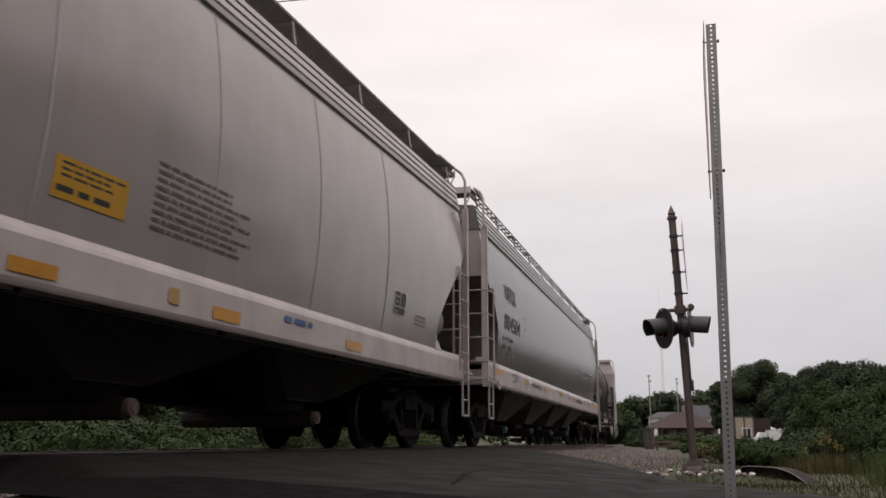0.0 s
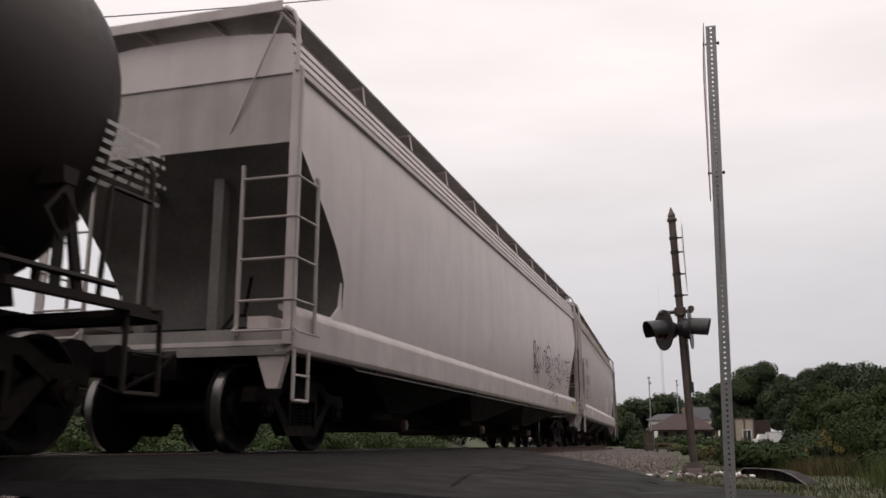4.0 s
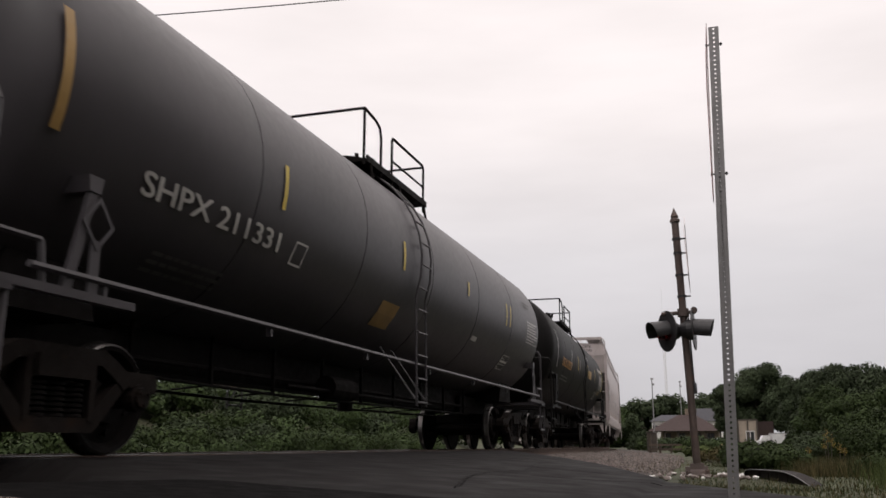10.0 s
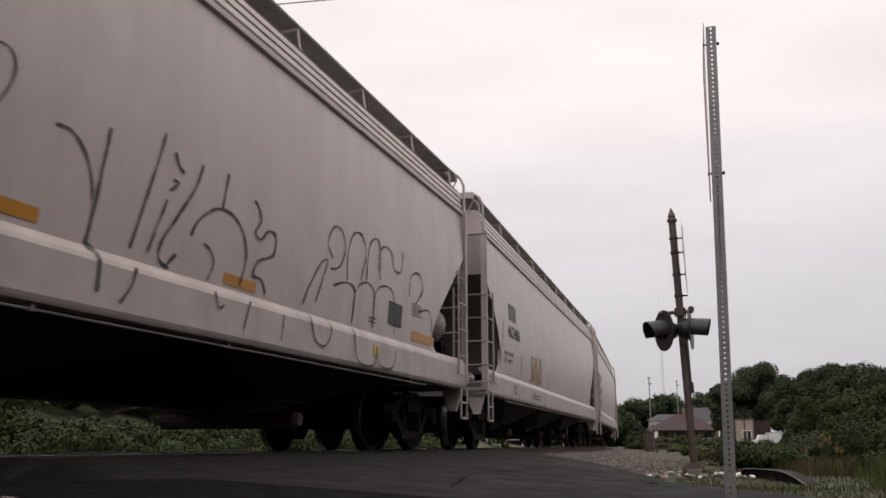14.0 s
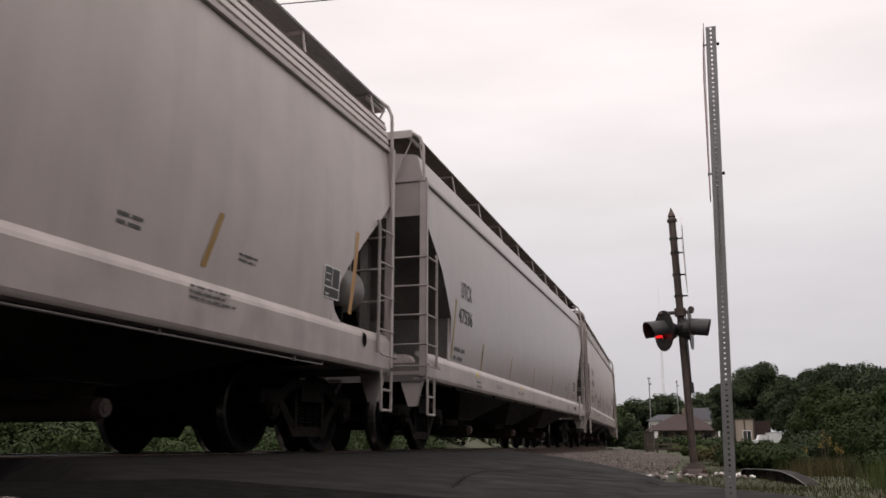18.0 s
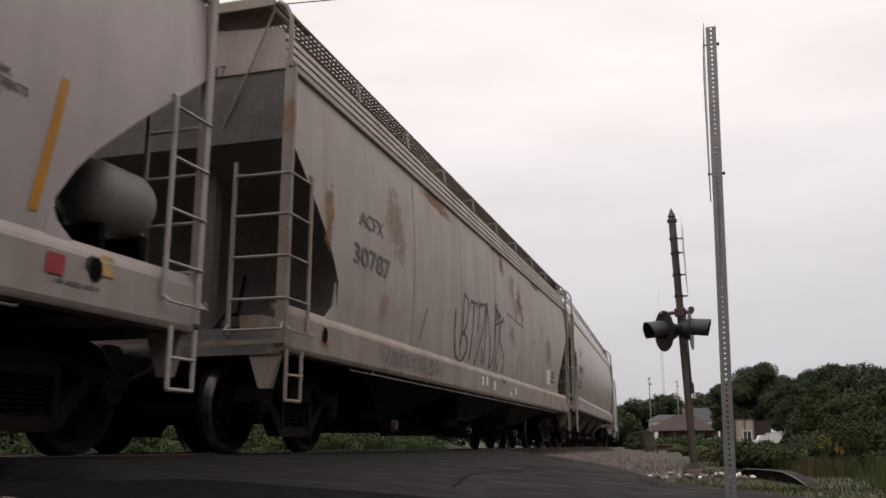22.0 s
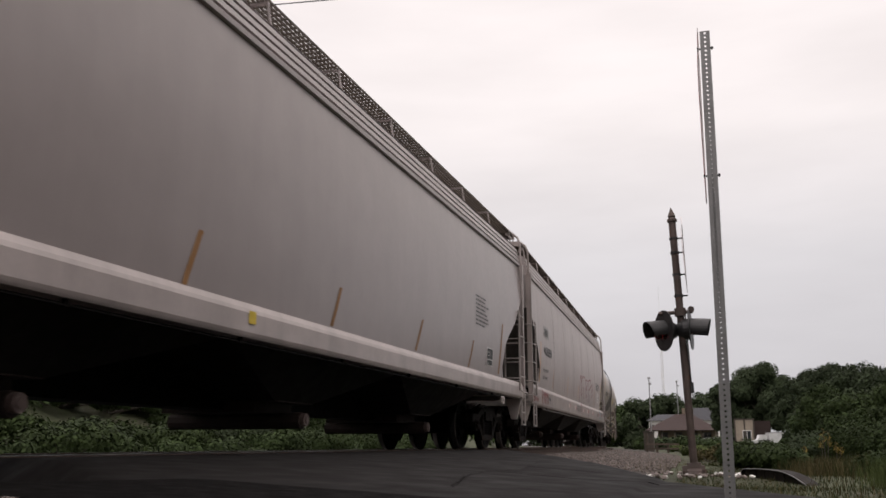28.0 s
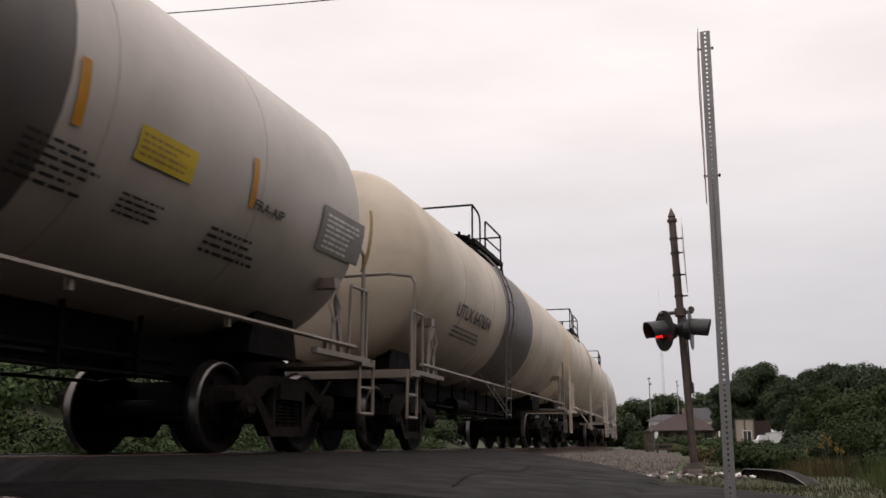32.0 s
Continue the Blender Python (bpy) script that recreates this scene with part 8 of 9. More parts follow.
spots = [(rng.uniform(-4.6, -2.2), rng.uniform(2.2, 4.4), 0, rng.uniform(0.02, 0.045)) for k in range(900)]
spots = [(x, y, -0.20 - 0.03 * rng.random(), r) for x, y, z, r in spots if not in_road(x, y) and not in_road(x - 0.1, y + 0.1)]
stones("gravel_patch", spots, "pale loose stones at the road edge")
for k in range(60):
    x, y = rng.uniform(-1.35, 0.1), rng.uniform(12.2, 14.4)
    bm = bmesh.new()
    bmesh.ops.create_icosphere(bm, subdivisions=1, radius=rng.uniform(0.025, 0.062))
    for v in bm.verts:
        v.co *= rng.uniform(0.6, 1.25)
        v.co.z *= 0.7
    r = link("rubble_rock", bm, stone if k % 3 else white_patch)
    tagged(r, "pale broken rubble rock in the weeds by the signal mast", "rock", "rubble round the signal mast")
    r.location = (x, y, -0.34)

# ---- sign post ----
def sign_post():
    post = tagged(new("sign_post"), "galvanized perforated square steel sign post, slightly leaning", "sign post")
    w, pitch = 0.0255, 0.0254
    n = 103
    bm = bmesh.new()
    hole = 0.0062
    for face in range(4):
        turn = Matrix.Rotation(face * math.pi / 2, 4, "Z")
        for k in range(n):
            z0, z1 = k * pitch, (k + 1) * pitch
            zc = (z0 + z1) / 2
            ring = [(hole * math.cos(a * math.pi / 4 + math.pi / 8), zc + hole * math.sin(a * math.pi / 4 + math.pi / 8)) for a in range(8)]
            rim = [(w, zc + w * 0.2), (w * 0.4, z1), (-w * 0.4, z1), (-w, zc + w * 0.2), (-w, zc - w * 0.2), (-w * 0.4, z0), (w * 0.4, z0), (w, zc - w * 0.2)]
            a = [bm.verts.new(turn @ Vector((x, -w, z))) for x, z in ring]
            b = [bm.verts.new(turn @ Vector((x, -w, z))) for x, z in rim]
            for i in range(8):
                bm.faces.new((a[i], a[(i + 1) % 8], b[(i + 1) % 8], b[i]))
            for cx, cz in ((w, z1), (-w, z1), (-w, z0), (w, z0)):
                q = {(w, z1): (0, 1), (-w, z1): (2, 3), (-w, z0): (4, 5), (w, z0): (6, 7)}[(cx, cz)]
                bm.faces.new((b[q[0]], b[q[1]], bm.verts.new(turn @ Vector((cx, -w, cz)))))
    part("tube", bm, galvanised, post)
    h = n * pitch
    bm = bmesh.new()
    x = -0.034
    pts = [(-0.03, h + 0.02), (0.36, h + 0.005), (0.43, h - 0.03), (0.46, h - 0.10), (0.44, h - 0.20), (0.06, h - 0.92), (0.0, h - 0.95), (-0.03, h - 0.92)]
    prism(bm, pts, x - 0.003, x)
    plate = part("sign_plate", bm, sign_white, post, "white give-way plate seen edge-on")
    plate.rotation_euler = (0, 0, radians(2.6))
    bm = bmesh.new()
    inner = [(max(-0.02, y * 0.72), h - 0.30 + (z - h + 0.30) * 0.72) for y, z in pts]
    a = [bm.verts.new((x - 0.0045, y, z)) for y, z in pts]
    b = [bm.verts.new((x - 0.0045, y, z)) for y, z in inner]
    for i in range(len(pts)):
        bm.faces.new((a[i], a[(i + 1) % len(pts)], b[(i + 1) % len(pts)], b[i]))
    part("red_border", bm, sign_red, plate)
    for z in (h - 0.09, h - 0.80):
        bm = bmesh.new()
        beam(bm, (x - 0.01, 0, z), (0.04, 0, z), 0.005, 8)
        disc(bm, (0.033, 0, z), (1, 0, 0), 0.009, 0.008, 6)
        disc(bm, (x - 0.006, 0, z), (1, 0, 0), 0.010, 0.006, 6)
        part("bolt", bm, steel_dark, post)
    return post


post = sign_post()
POST_AT = (-0.075, 4.5, -0.385)


# ---- crossing signal ----
def crossing_signal():
    ob = tagged(new("crossing_signal"), "weathered brown railroad crossing signal mast with two red flashing lamps", "crossing signal")
    bm = bmesh.new()
    beam(bm, (0, 0, 0.0), (0, 0, 3.86), 0.055, 16)
    disc(bm, (0, 0, 0.95), (0, 0, 1), 0.062, 0.05, 16)
    part("mast", bm, mast_paint, ob, smooth=True)
    bm = bmesh.new()
    spin_z(bm, [(0.075, 3.84), (0.075, 3.88), (0.05, 3.90), (0.06, 3.93), (0.04, 3.98), (0.012, 4.05), (0.004, 4.07)], 14)
    part("finial", bm, mast_paint, ob)
    bm = bmesh.new()
    prism(bm, [(-0.16, 0), (0.16, 0), (0.13, 0.09), (0.08, 0.12), (0.07, 0.2), (-0.07, 0.2), (-0.08, 0.12), (-0.13, 0.09)], -0.1, 0.1)
    prism(bm, [(-0.1, 0), (0.1, 0), (0.07, 0.16), (-0.07, 0.16)], -0.17, 0.15)
    for sx in (-0.14, 0.14):
        for sy in (-0.13, 0.13):
            disc(bm, (sx, sy, 0.03), (0, 0, 1), 0.03, 0.14, 6)
    box(bm, -0.2, 0.2, -0.2, 0.2, -0.05, 0.04)
    part("base_casting", bm, mast_paint, ob)
    # crossbuck, seen edge-on
    for tilt in (45, -45):
        bm = bmesh.new()
        prism(bm, [(-0.115, -0.62), (0.115, -0.62), (0.115, 0.62), (-0.115, 0.62)], -0.004, 0.004)
        blade = part("crossbuck_blade", bm, sign_white, ob)
        blade.matrix_basis = pose(0.125 + (0.012 if tilt > 0 else 0), 0, 3.30) @ Matrix.Rotation(radians(tilt), 4, "X")
    for z in (3.57, 3.345, 3.0, 2.67):
        bm = bmesh.new()
        disc(bm, (0, 0, z), (0, 0, 1), 0.068, 0.035, 14)
        beam(bm, (0.05, 0, z), (0.135, 0, z), 0.012, 6)
        part("bracket", bm, black_metal, ob)
    bm = bmesh.new()
    beam(bm, (-0.32, 0.0, 2.42), (0.18, 0.0, 2.42), 0.03, 10)
    disc(bm, (0, 0, 2.42), (0, 0, 1), 0.085, 0.12, 14)
    disc(bm, (0.16, 0, 2.45), (0, 1, 0), 0.05, 0.08, 10)
    part("cross_arm", bm, mast_paint, ob)
    bm = bmesh.new()
    box(bm, 0.055, 0.10, -0.03, 0.03, 1.20, 1.36)
    pipe(bm, [(0.07, 0, 2.35), (0.065, 0, 1.36)], 0.012)
    part("junction_box", bm, black_metal, ob)
    emitters = []
    for x, turn in ((-0.28, -62.0), (0.12, 84.0)):
        # lamp head looks along its own -y
        m = pose(x + 0.015, 0.0, 2.155, 0, 0, turn)
        bm = bmesh.new()
        spin_y(bm, [(0.03, 0.20), (0.11, 0.19), (0.155, 0.10), (0.16, 0.0), (0.15, 0.0), (0.03, 0.02)], 20)
        housing = mesh_of("housing", bm, black_metal)
        head = child("lamp_head", housing, ob, m, "black lamp housing")
        bm = bmesh.new()
        spin_y(bm, [(0.16, 0.012), (0.31, 0.012), (0.31, -0.004), (0.16, -0.004)], 32)
        part("background_disc", bm, black_metal, head, smooth=True)
        bm = bmesh.new()
        for k in range(18):
            a0, a1 = (radians(-25 + 230 * (k + d) / 18) for d in (0, 1))
            for r, flip in ((0.165, 1), (0.158, 0)):
                v = [bm.verts.new(c) for c in ((r * math.cos(a0), 0, r * math.sin(a0)), (r * math.cos(a1), 0, r * math.sin(a1)), (r * math.cos(a1), -0.25 - 0.05 * math.sin(a1), r * math.sin(a1) - 0.03), (r * math.cos(a0), -0.25 - 0.05 * math.sin(a0), r * math.sin(a0) - 0.03))]
                bm.faces.new(v if flip else v[::-1])
        part("hood", bm, black_metal, head, smooth=True)
        bm = bmesh.new()
        spin_y(bm, [(0.005, -0.03), (0.08, -0.022), (0.145, -0.005), (0.15, 0.0)], 24)
        part("lens", bm, lens_off, head)
        # turning drum at the lens, added to flash the lamp: one half glows
        bm = bmesh.new()
        size = 0.052 if x < 0 else 0.022
        for half, mi in ((0, 1), (1, 0)):
            ring = [(size * math.cos(math.pi * k / 12 + math.pi * (half + 1)), size * math.sin(math.pi * k / 12 + math.pi * (half + 1))) for k in range(13)]
            lo = [bm.verts.new((px, py, -1.6 * size)) for px, py in ring]
            hi = [bm.verts.new((px, py, 1.6 * size)) for px, py in ring]
            for k in range(12):
                bm.faces.new((lo[k], lo[k + 1], hi[k + 1], hi[k])).material_index = mi
            bm.faces.new(hi).material_index = 0
            bm.faces.new(lo[::-1]).material_index = 0
        # fixed half shell, added so that the glowing half hides between flashes
        shade = bmesh.new()
        arc = [radians(-turn) + math.pi * k / 12 for k in range(13)]
        rim = [[shade.verts.new((1.15 * size * math.cos(a), 1.15 * size * math.sin(a), z)) for a in arc] for z in (-1.75 * size, 1.75 * size)]
        for k in range(12):
            shade.faces.new((rim[0][k], rim[0][k + 1], rim[1][k + 1], rim[1][k]))
        shade.faces.new(rim[0][::-1])
        shade.faces.new(rim[1])
        cup = part("flasher_shade", shade, black_metal, head)
        cup.matrix_basis = pose(0, -0.085, -0.03, 0, 0, 0)
        drum = part("flasher_drum", bm, [lens_off, lens_on], head)
        drum.matrix_basis = pose(0, -0.085, -0.03, 0, 0, 0)
        emitters.append((drum, (0, -0.085, -0.03), -turn))
    return ob, emitters


def spin_z(bm, outline, n):
    rings = [[bm.verts.new((r * math.cos(k * math.tau / n), r * math.sin(k * math.tau / n), z)) for k in range(n)] for r, z in outline]
    for a, b in zip(rings, rings[1:]):
        for i in range(n):
            bm.faces.new((a[i], a[(i + 1) % n], b[(i + 1) % n], b[i]))
    bm.faces.new(rings[0][::-1])
    bm.faces.new(rings[-1])


def spin_y(bm, outline, n):
    rings = [[bm.verts.new((r * math.cos(k * math.tau / n), y, r * math.sin(k * math.tau / n))) for k in range(n)] for r, y in outline]
    for a, b in zip(rings, rings[1:]):
        for i in range(n):
            bm.faces.new((a[i], a[(i + 1) % n], b[(i + 1) % n], b[i]))
    bm.faces.new(rings[0][::-1])
    bm.faces.new(rings[-1])


signal, drums = crossing_signal()
signal.matrix_basis = pose(-0.69, 13.65, -0.375, 0, -1.7, 3)

# ---- plants ----
def leaf_cloud(blobs, count, size, flat=0.35, droop=0.0):
    """Loose leaves over the outside of many ball-like clumps (x, y, z, radius)."""
    b = np.array(blobs)
    w = b[:, 3] ** 2
    gen = np.random.default_rng(int(abs(b[:, :3].sum()) * 1000) % 100000)
    pick = gen.choice(len(b), count, p=w / w.sum())
    d = gen.normal(size=(count, 3))
    d /= np.linalg.norm(d, axis=1)[:, None]
    rad = b[pick, 3] * (0.55 + 0.5 * gen.random(count))
    c = b[pick, :3] + d * rad[:, None] * np.array((1, 1, 0.85))
    nrm = d * 0.9 + gen.normal(size=(count, 3)) * 0.34 + np.array((0, 0, flat))
    nrm /= np.linalg.norm(nrm, axis=1)[:, None]
    t = np.cross(nrm, gen.normal(size=(count, 3)))
    t /= np.linalg.norm(t, axis=1)[:, None]
    s = np.cross(nrm, t)
    ln = size * (0.6 + 0.8 * gen.random(count))[:, None]
    verts = np.stack([c - t * ln, c + s * ln * 0.55, c + t * ln, c - s * ln * 0.55], 1).reshape(-1, 3)
    faces = np.arange(count * 4).reshape(-1, 4)
    return verts.tolist(), faces.tolist()


def stem(bm, a, b, r0, r1, n=7):
    a, b = Vector(a), Vector(b)
    d = (b - a).normalized()
    u = d.orthogonal().normalized()
    w = d.cross(u)
    rings = [[bm.verts.new(p + (u * math.cos(k * math.tau / n) + w * math.sin(k * math.tau / n)) * r) for k in range(n)] for p, r in ((a, r0), (b, r1))]
    for k in range(n):
        bm.faces.new((rings[0][k], rings[0][(k + 1) % n], rings[1][(k + 1) % n], rings[1][k]))


def tree(x, y, height, spread, material, label, leaves=5000, size=0.22, trunk=0.3, low=0.28):
    r = random.Random(int(x * 31 + y * 17))
    z0 = ground_z(x, y) - 0.05
    ob = tagged(new("tree"), label, "tree", "trees beyond the road")
    ob.location = (x, y, z0)
    bm = bmesh.new()
    top = Vector((r.uniform(-0.3, 0.3), r.uniform(-0.3, 0.3), height * 0.72))
    mid = Vector((r.uniform(-0.2, 0.2), r.uniform(-0.2, 0.2), height * 0.35))
    stem(bm, (0, 0, 0), mid, trunk, trunk * 0.7, 9)
    stem(bm, mid, top, trunk * 0.7, trunk * 0.25, 9)
    blobs = []
    for k in range(34):
        a, u = r.uniform(0, math.tau), r.random()
        zz = height * (low + (1 - low) * (0.12 + 0.88 * u) - 0.07)
        shape = math.sin(math.pi * min(1.0, 0.22 + 0.74 * u)) ** 0.7
        rr = spread * shape * r.uniform(0.35, 0.95)
        blobs.append((rr * math.cos(a), rr * math.sin(a), zz, spread * r.uniform(0.22, 0.4)))
        if k % 3 == 0:
            stem(bm, mid.lerp(top, r.random()), blobs[-1][:3], trunk * 0.3, trunk * 0.06, 5)
    part("trunk", bm, bark, ob)
    raw("crown", *leaf_cloud(blobs, leaves, size), material, ob)
    return ob


def bush(x, y, height, spread, material, label, leaves=1500, size=0.09, group="bushes beside the track", name="bush", category="bush"):
    r = random.Random(int(x * 53 + y * 29))
    z0 = ground_z(x, y)
    ob = tagged(new(name), label, category, group)
    ob.location = (x, y, z0)
    blobs = []
    for k in range(14):
        a, u = r.uniform(0, math.tau), math.sqrt(r.random())
        rr = spread * u * 0.85
        q = height * (0.30 + 0.18 * r.random())
        blobs.append((rr * math.cos(a), rr * math.sin(a), height * (0.30 + 0.38 * r.random() * (1.1 - u * 0.6)), q))
    bm = bmesh.new()
    for k in range(5):
        stem(bm, (r.uniform(-0.1, 0.1), r.uniform(-0.1, 0.1), -0.05), blobs[k][:3], 0.03, 0.008, 5)
    part("stem", bm, bark, ob)
    raw("foliage", *leaf_cloud(blobs, leaves, size), material, ob)
    return ob


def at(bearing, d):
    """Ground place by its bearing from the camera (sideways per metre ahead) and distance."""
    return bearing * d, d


KUDZU = "mound of green vines behind the railway"
# vine mounds beyond the train
for k in range(30):
    s = 3.0 + k * 1.45 + rng.uniform(-0.4, 0.4)
    p = on_track(s, -rng.uniform(6.4, 8.4))
    tall = 0.85 + 0.28 * math.sin(k * 1.7) + rng.uniform(-0.12, 0.12)
    bush(p.x, p.y, tall, 1.25, (leaf_vine, leaf_mid)[k % 2], KUDZU, 3600, 0.048, "vine mounds behind the track")
for k in range(40):
    s = 1.0 + k * 1.5 + rng.uniform(-0.5, 0.5)
    p = on_track(s, -rng.uniform(9.6, 13.4))
    gap = abs(p.x / p.y + 0.648) < 0.05
    bush(p.x, p.y, rng.uniform(0.5, 0.7) if gap else rng.uniform(1.2, 1.9), 1.7, (leaf_mid, leaf_dark)[k % 2], "tall tangled dark green shrub behind the railway", 3400, 0.07, "shrubs behind the track")
for k in range(34):
    s = 2.0 + k * 1.4 + rng.uniform(-0.4, 0.4)
    p = on_track(s, -rng.uniform(8.6, 10.2))
    bush(p.x, p.y, rng.uniform(0.7, 1.05), 1.3, (leaf_vine, leaf_dark)[k % 2], KUDZU, 3000, 0.055, "vine mounds behind the track")
for k in range(26):
    s = 1.5 + k * 1.9
    p = on_track(s, -rng.uniform(11.5, 15.5))
    bush(p.x, p.y, rng.uniform(0.7, 0.95), 1.9, (leaf_vine, leaf_mid)[k % 2], KUDZU, 3200, 0.06, "vine mounds behind the track")
for s, u, hgt in ((12, -20, 2.2), (24, -24, 2.0), (34, -23, 2.6), (46, -22, 3.5), (60, -24, 4.0)):
    p = on_track(s, u)
    tree(p.x, p.y, hgt, hgt * 0.36, leaf_dark, "leafy dark tree beyond the vines", 3500, 0.17, 0.16)

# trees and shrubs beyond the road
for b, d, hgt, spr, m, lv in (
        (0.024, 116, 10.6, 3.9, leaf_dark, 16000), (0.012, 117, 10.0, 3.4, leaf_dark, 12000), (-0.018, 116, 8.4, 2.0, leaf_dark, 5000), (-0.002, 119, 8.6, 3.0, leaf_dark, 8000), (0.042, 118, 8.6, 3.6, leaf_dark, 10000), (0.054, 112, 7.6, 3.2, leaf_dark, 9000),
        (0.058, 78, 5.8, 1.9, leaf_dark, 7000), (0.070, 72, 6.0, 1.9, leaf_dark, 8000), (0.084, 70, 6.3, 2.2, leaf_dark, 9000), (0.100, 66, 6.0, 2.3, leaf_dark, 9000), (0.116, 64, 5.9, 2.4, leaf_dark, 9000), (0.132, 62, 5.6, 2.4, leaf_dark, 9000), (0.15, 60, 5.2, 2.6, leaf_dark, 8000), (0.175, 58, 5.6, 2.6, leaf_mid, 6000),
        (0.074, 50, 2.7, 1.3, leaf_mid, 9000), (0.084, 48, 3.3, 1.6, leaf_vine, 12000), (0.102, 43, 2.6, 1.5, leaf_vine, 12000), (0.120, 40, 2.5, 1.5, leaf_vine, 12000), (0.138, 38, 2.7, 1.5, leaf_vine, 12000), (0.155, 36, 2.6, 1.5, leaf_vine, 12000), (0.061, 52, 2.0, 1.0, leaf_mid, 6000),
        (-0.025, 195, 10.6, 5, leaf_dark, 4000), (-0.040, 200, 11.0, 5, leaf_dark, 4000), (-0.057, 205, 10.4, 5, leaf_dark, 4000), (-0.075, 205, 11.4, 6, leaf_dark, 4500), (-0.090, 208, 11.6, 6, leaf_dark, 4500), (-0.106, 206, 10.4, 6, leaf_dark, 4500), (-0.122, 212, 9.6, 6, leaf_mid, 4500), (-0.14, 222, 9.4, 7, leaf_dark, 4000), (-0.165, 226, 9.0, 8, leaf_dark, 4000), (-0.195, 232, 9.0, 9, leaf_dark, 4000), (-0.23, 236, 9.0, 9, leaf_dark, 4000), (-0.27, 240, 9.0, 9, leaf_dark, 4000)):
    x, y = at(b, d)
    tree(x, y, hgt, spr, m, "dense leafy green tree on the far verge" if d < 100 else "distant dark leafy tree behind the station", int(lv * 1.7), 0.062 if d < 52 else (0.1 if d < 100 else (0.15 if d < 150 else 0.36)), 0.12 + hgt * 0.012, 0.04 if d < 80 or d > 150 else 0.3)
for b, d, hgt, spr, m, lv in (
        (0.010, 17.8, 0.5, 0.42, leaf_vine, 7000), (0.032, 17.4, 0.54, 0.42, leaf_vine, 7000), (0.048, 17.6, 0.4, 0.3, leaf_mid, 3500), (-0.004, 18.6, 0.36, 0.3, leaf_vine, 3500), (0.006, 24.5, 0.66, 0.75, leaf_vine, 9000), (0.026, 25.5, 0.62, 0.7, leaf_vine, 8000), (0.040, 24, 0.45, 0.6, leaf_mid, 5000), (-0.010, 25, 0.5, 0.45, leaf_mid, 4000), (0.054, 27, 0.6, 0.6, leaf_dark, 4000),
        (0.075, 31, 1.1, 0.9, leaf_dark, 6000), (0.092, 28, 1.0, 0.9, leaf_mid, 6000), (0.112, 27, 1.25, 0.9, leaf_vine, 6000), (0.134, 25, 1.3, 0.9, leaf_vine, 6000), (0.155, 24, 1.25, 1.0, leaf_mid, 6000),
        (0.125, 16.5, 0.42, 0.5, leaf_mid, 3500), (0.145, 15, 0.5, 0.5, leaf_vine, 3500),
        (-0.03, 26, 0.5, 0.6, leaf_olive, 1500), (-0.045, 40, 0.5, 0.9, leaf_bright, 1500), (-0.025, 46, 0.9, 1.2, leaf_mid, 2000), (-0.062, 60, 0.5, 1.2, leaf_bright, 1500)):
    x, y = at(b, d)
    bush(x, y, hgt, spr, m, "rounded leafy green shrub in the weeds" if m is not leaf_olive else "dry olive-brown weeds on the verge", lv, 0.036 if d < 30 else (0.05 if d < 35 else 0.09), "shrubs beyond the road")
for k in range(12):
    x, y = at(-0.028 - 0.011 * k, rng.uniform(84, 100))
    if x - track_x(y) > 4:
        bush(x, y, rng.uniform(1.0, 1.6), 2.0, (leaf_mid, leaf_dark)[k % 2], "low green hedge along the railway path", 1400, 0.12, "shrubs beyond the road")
def goldenrod(x, y, plumes):
    """A weed with a few dense plumes of small yellow flowers (dx, height, length)."""
    z0 = ground_z(x, y)
    ob = tagged(new("goldenrod"), "yellow goldenrod flowers among weeds", "flowers", "shrubs beyond the road")
    ob.location = (x, y, z0)
    for dx, top, ln in plumes:
        bm = bmesh.new()
        stem(bm, (dx * 0.4, 0, -0.03), (dx, 0, top), 0.012, 0.005, 5)
        part("stalk", bm, bark, ob)
        raw("plume", *leaf_cloud([(dx + 0.03 * math.sin(q * 2.3), 0, top - ln * q / 4, 0.03 + 0.008 * q) for q in range(5)], 70, 0.014), bloom, ob)


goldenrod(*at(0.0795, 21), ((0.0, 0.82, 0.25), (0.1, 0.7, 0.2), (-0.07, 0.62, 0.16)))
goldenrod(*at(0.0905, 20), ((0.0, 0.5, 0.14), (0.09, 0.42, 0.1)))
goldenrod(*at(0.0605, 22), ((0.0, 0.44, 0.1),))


def blades(name, spots, height, material, label):
    verts, faces = [], []
    for x, y, z in spots:
        a, h, w = rng.uniform(0, math.tau), height * rng.uniform(0.5, 1.3), 0.0025 + 0.002 * rng.random()
        lx, ly = rng.uniform(-0.4, 0.4) * h, rng.uniform(-0.4, 0.4) * h
        b = len(verts)
        c, s = math.cos(a) * w, math.sin(a) * w
        verts += [(x - c, y - s, z), (x + c, y + s, z), (x + lx * 0.4 + c * 0.7, y + ly * 0.4 + s * 0.7, z + h * 0.6), (x + lx * 0.4 - c * 0.7, y + ly * 0.4 - s * 0.7, z + h * 0.6), (x + lx, y + ly, z + h)]
        faces += [(b, b + 1, b + 2, b + 3), (b + 3, b + 2, b + 4)]
    return tagged(raw(name, verts, faces, material), label, "grass", kind="stuff")


spots = []
while len(spots) < 34000:
    d = rng.uniform(7, 34)
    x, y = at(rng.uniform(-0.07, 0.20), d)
    if x - track_x(y) > 4.9 and not in_road(x, y):
        spots.append((x, y, ground_z(x, y) - 0.02))
blades("verge_grass", spots[:26000], 0.06, leaf_low, "long green grass on the verge")
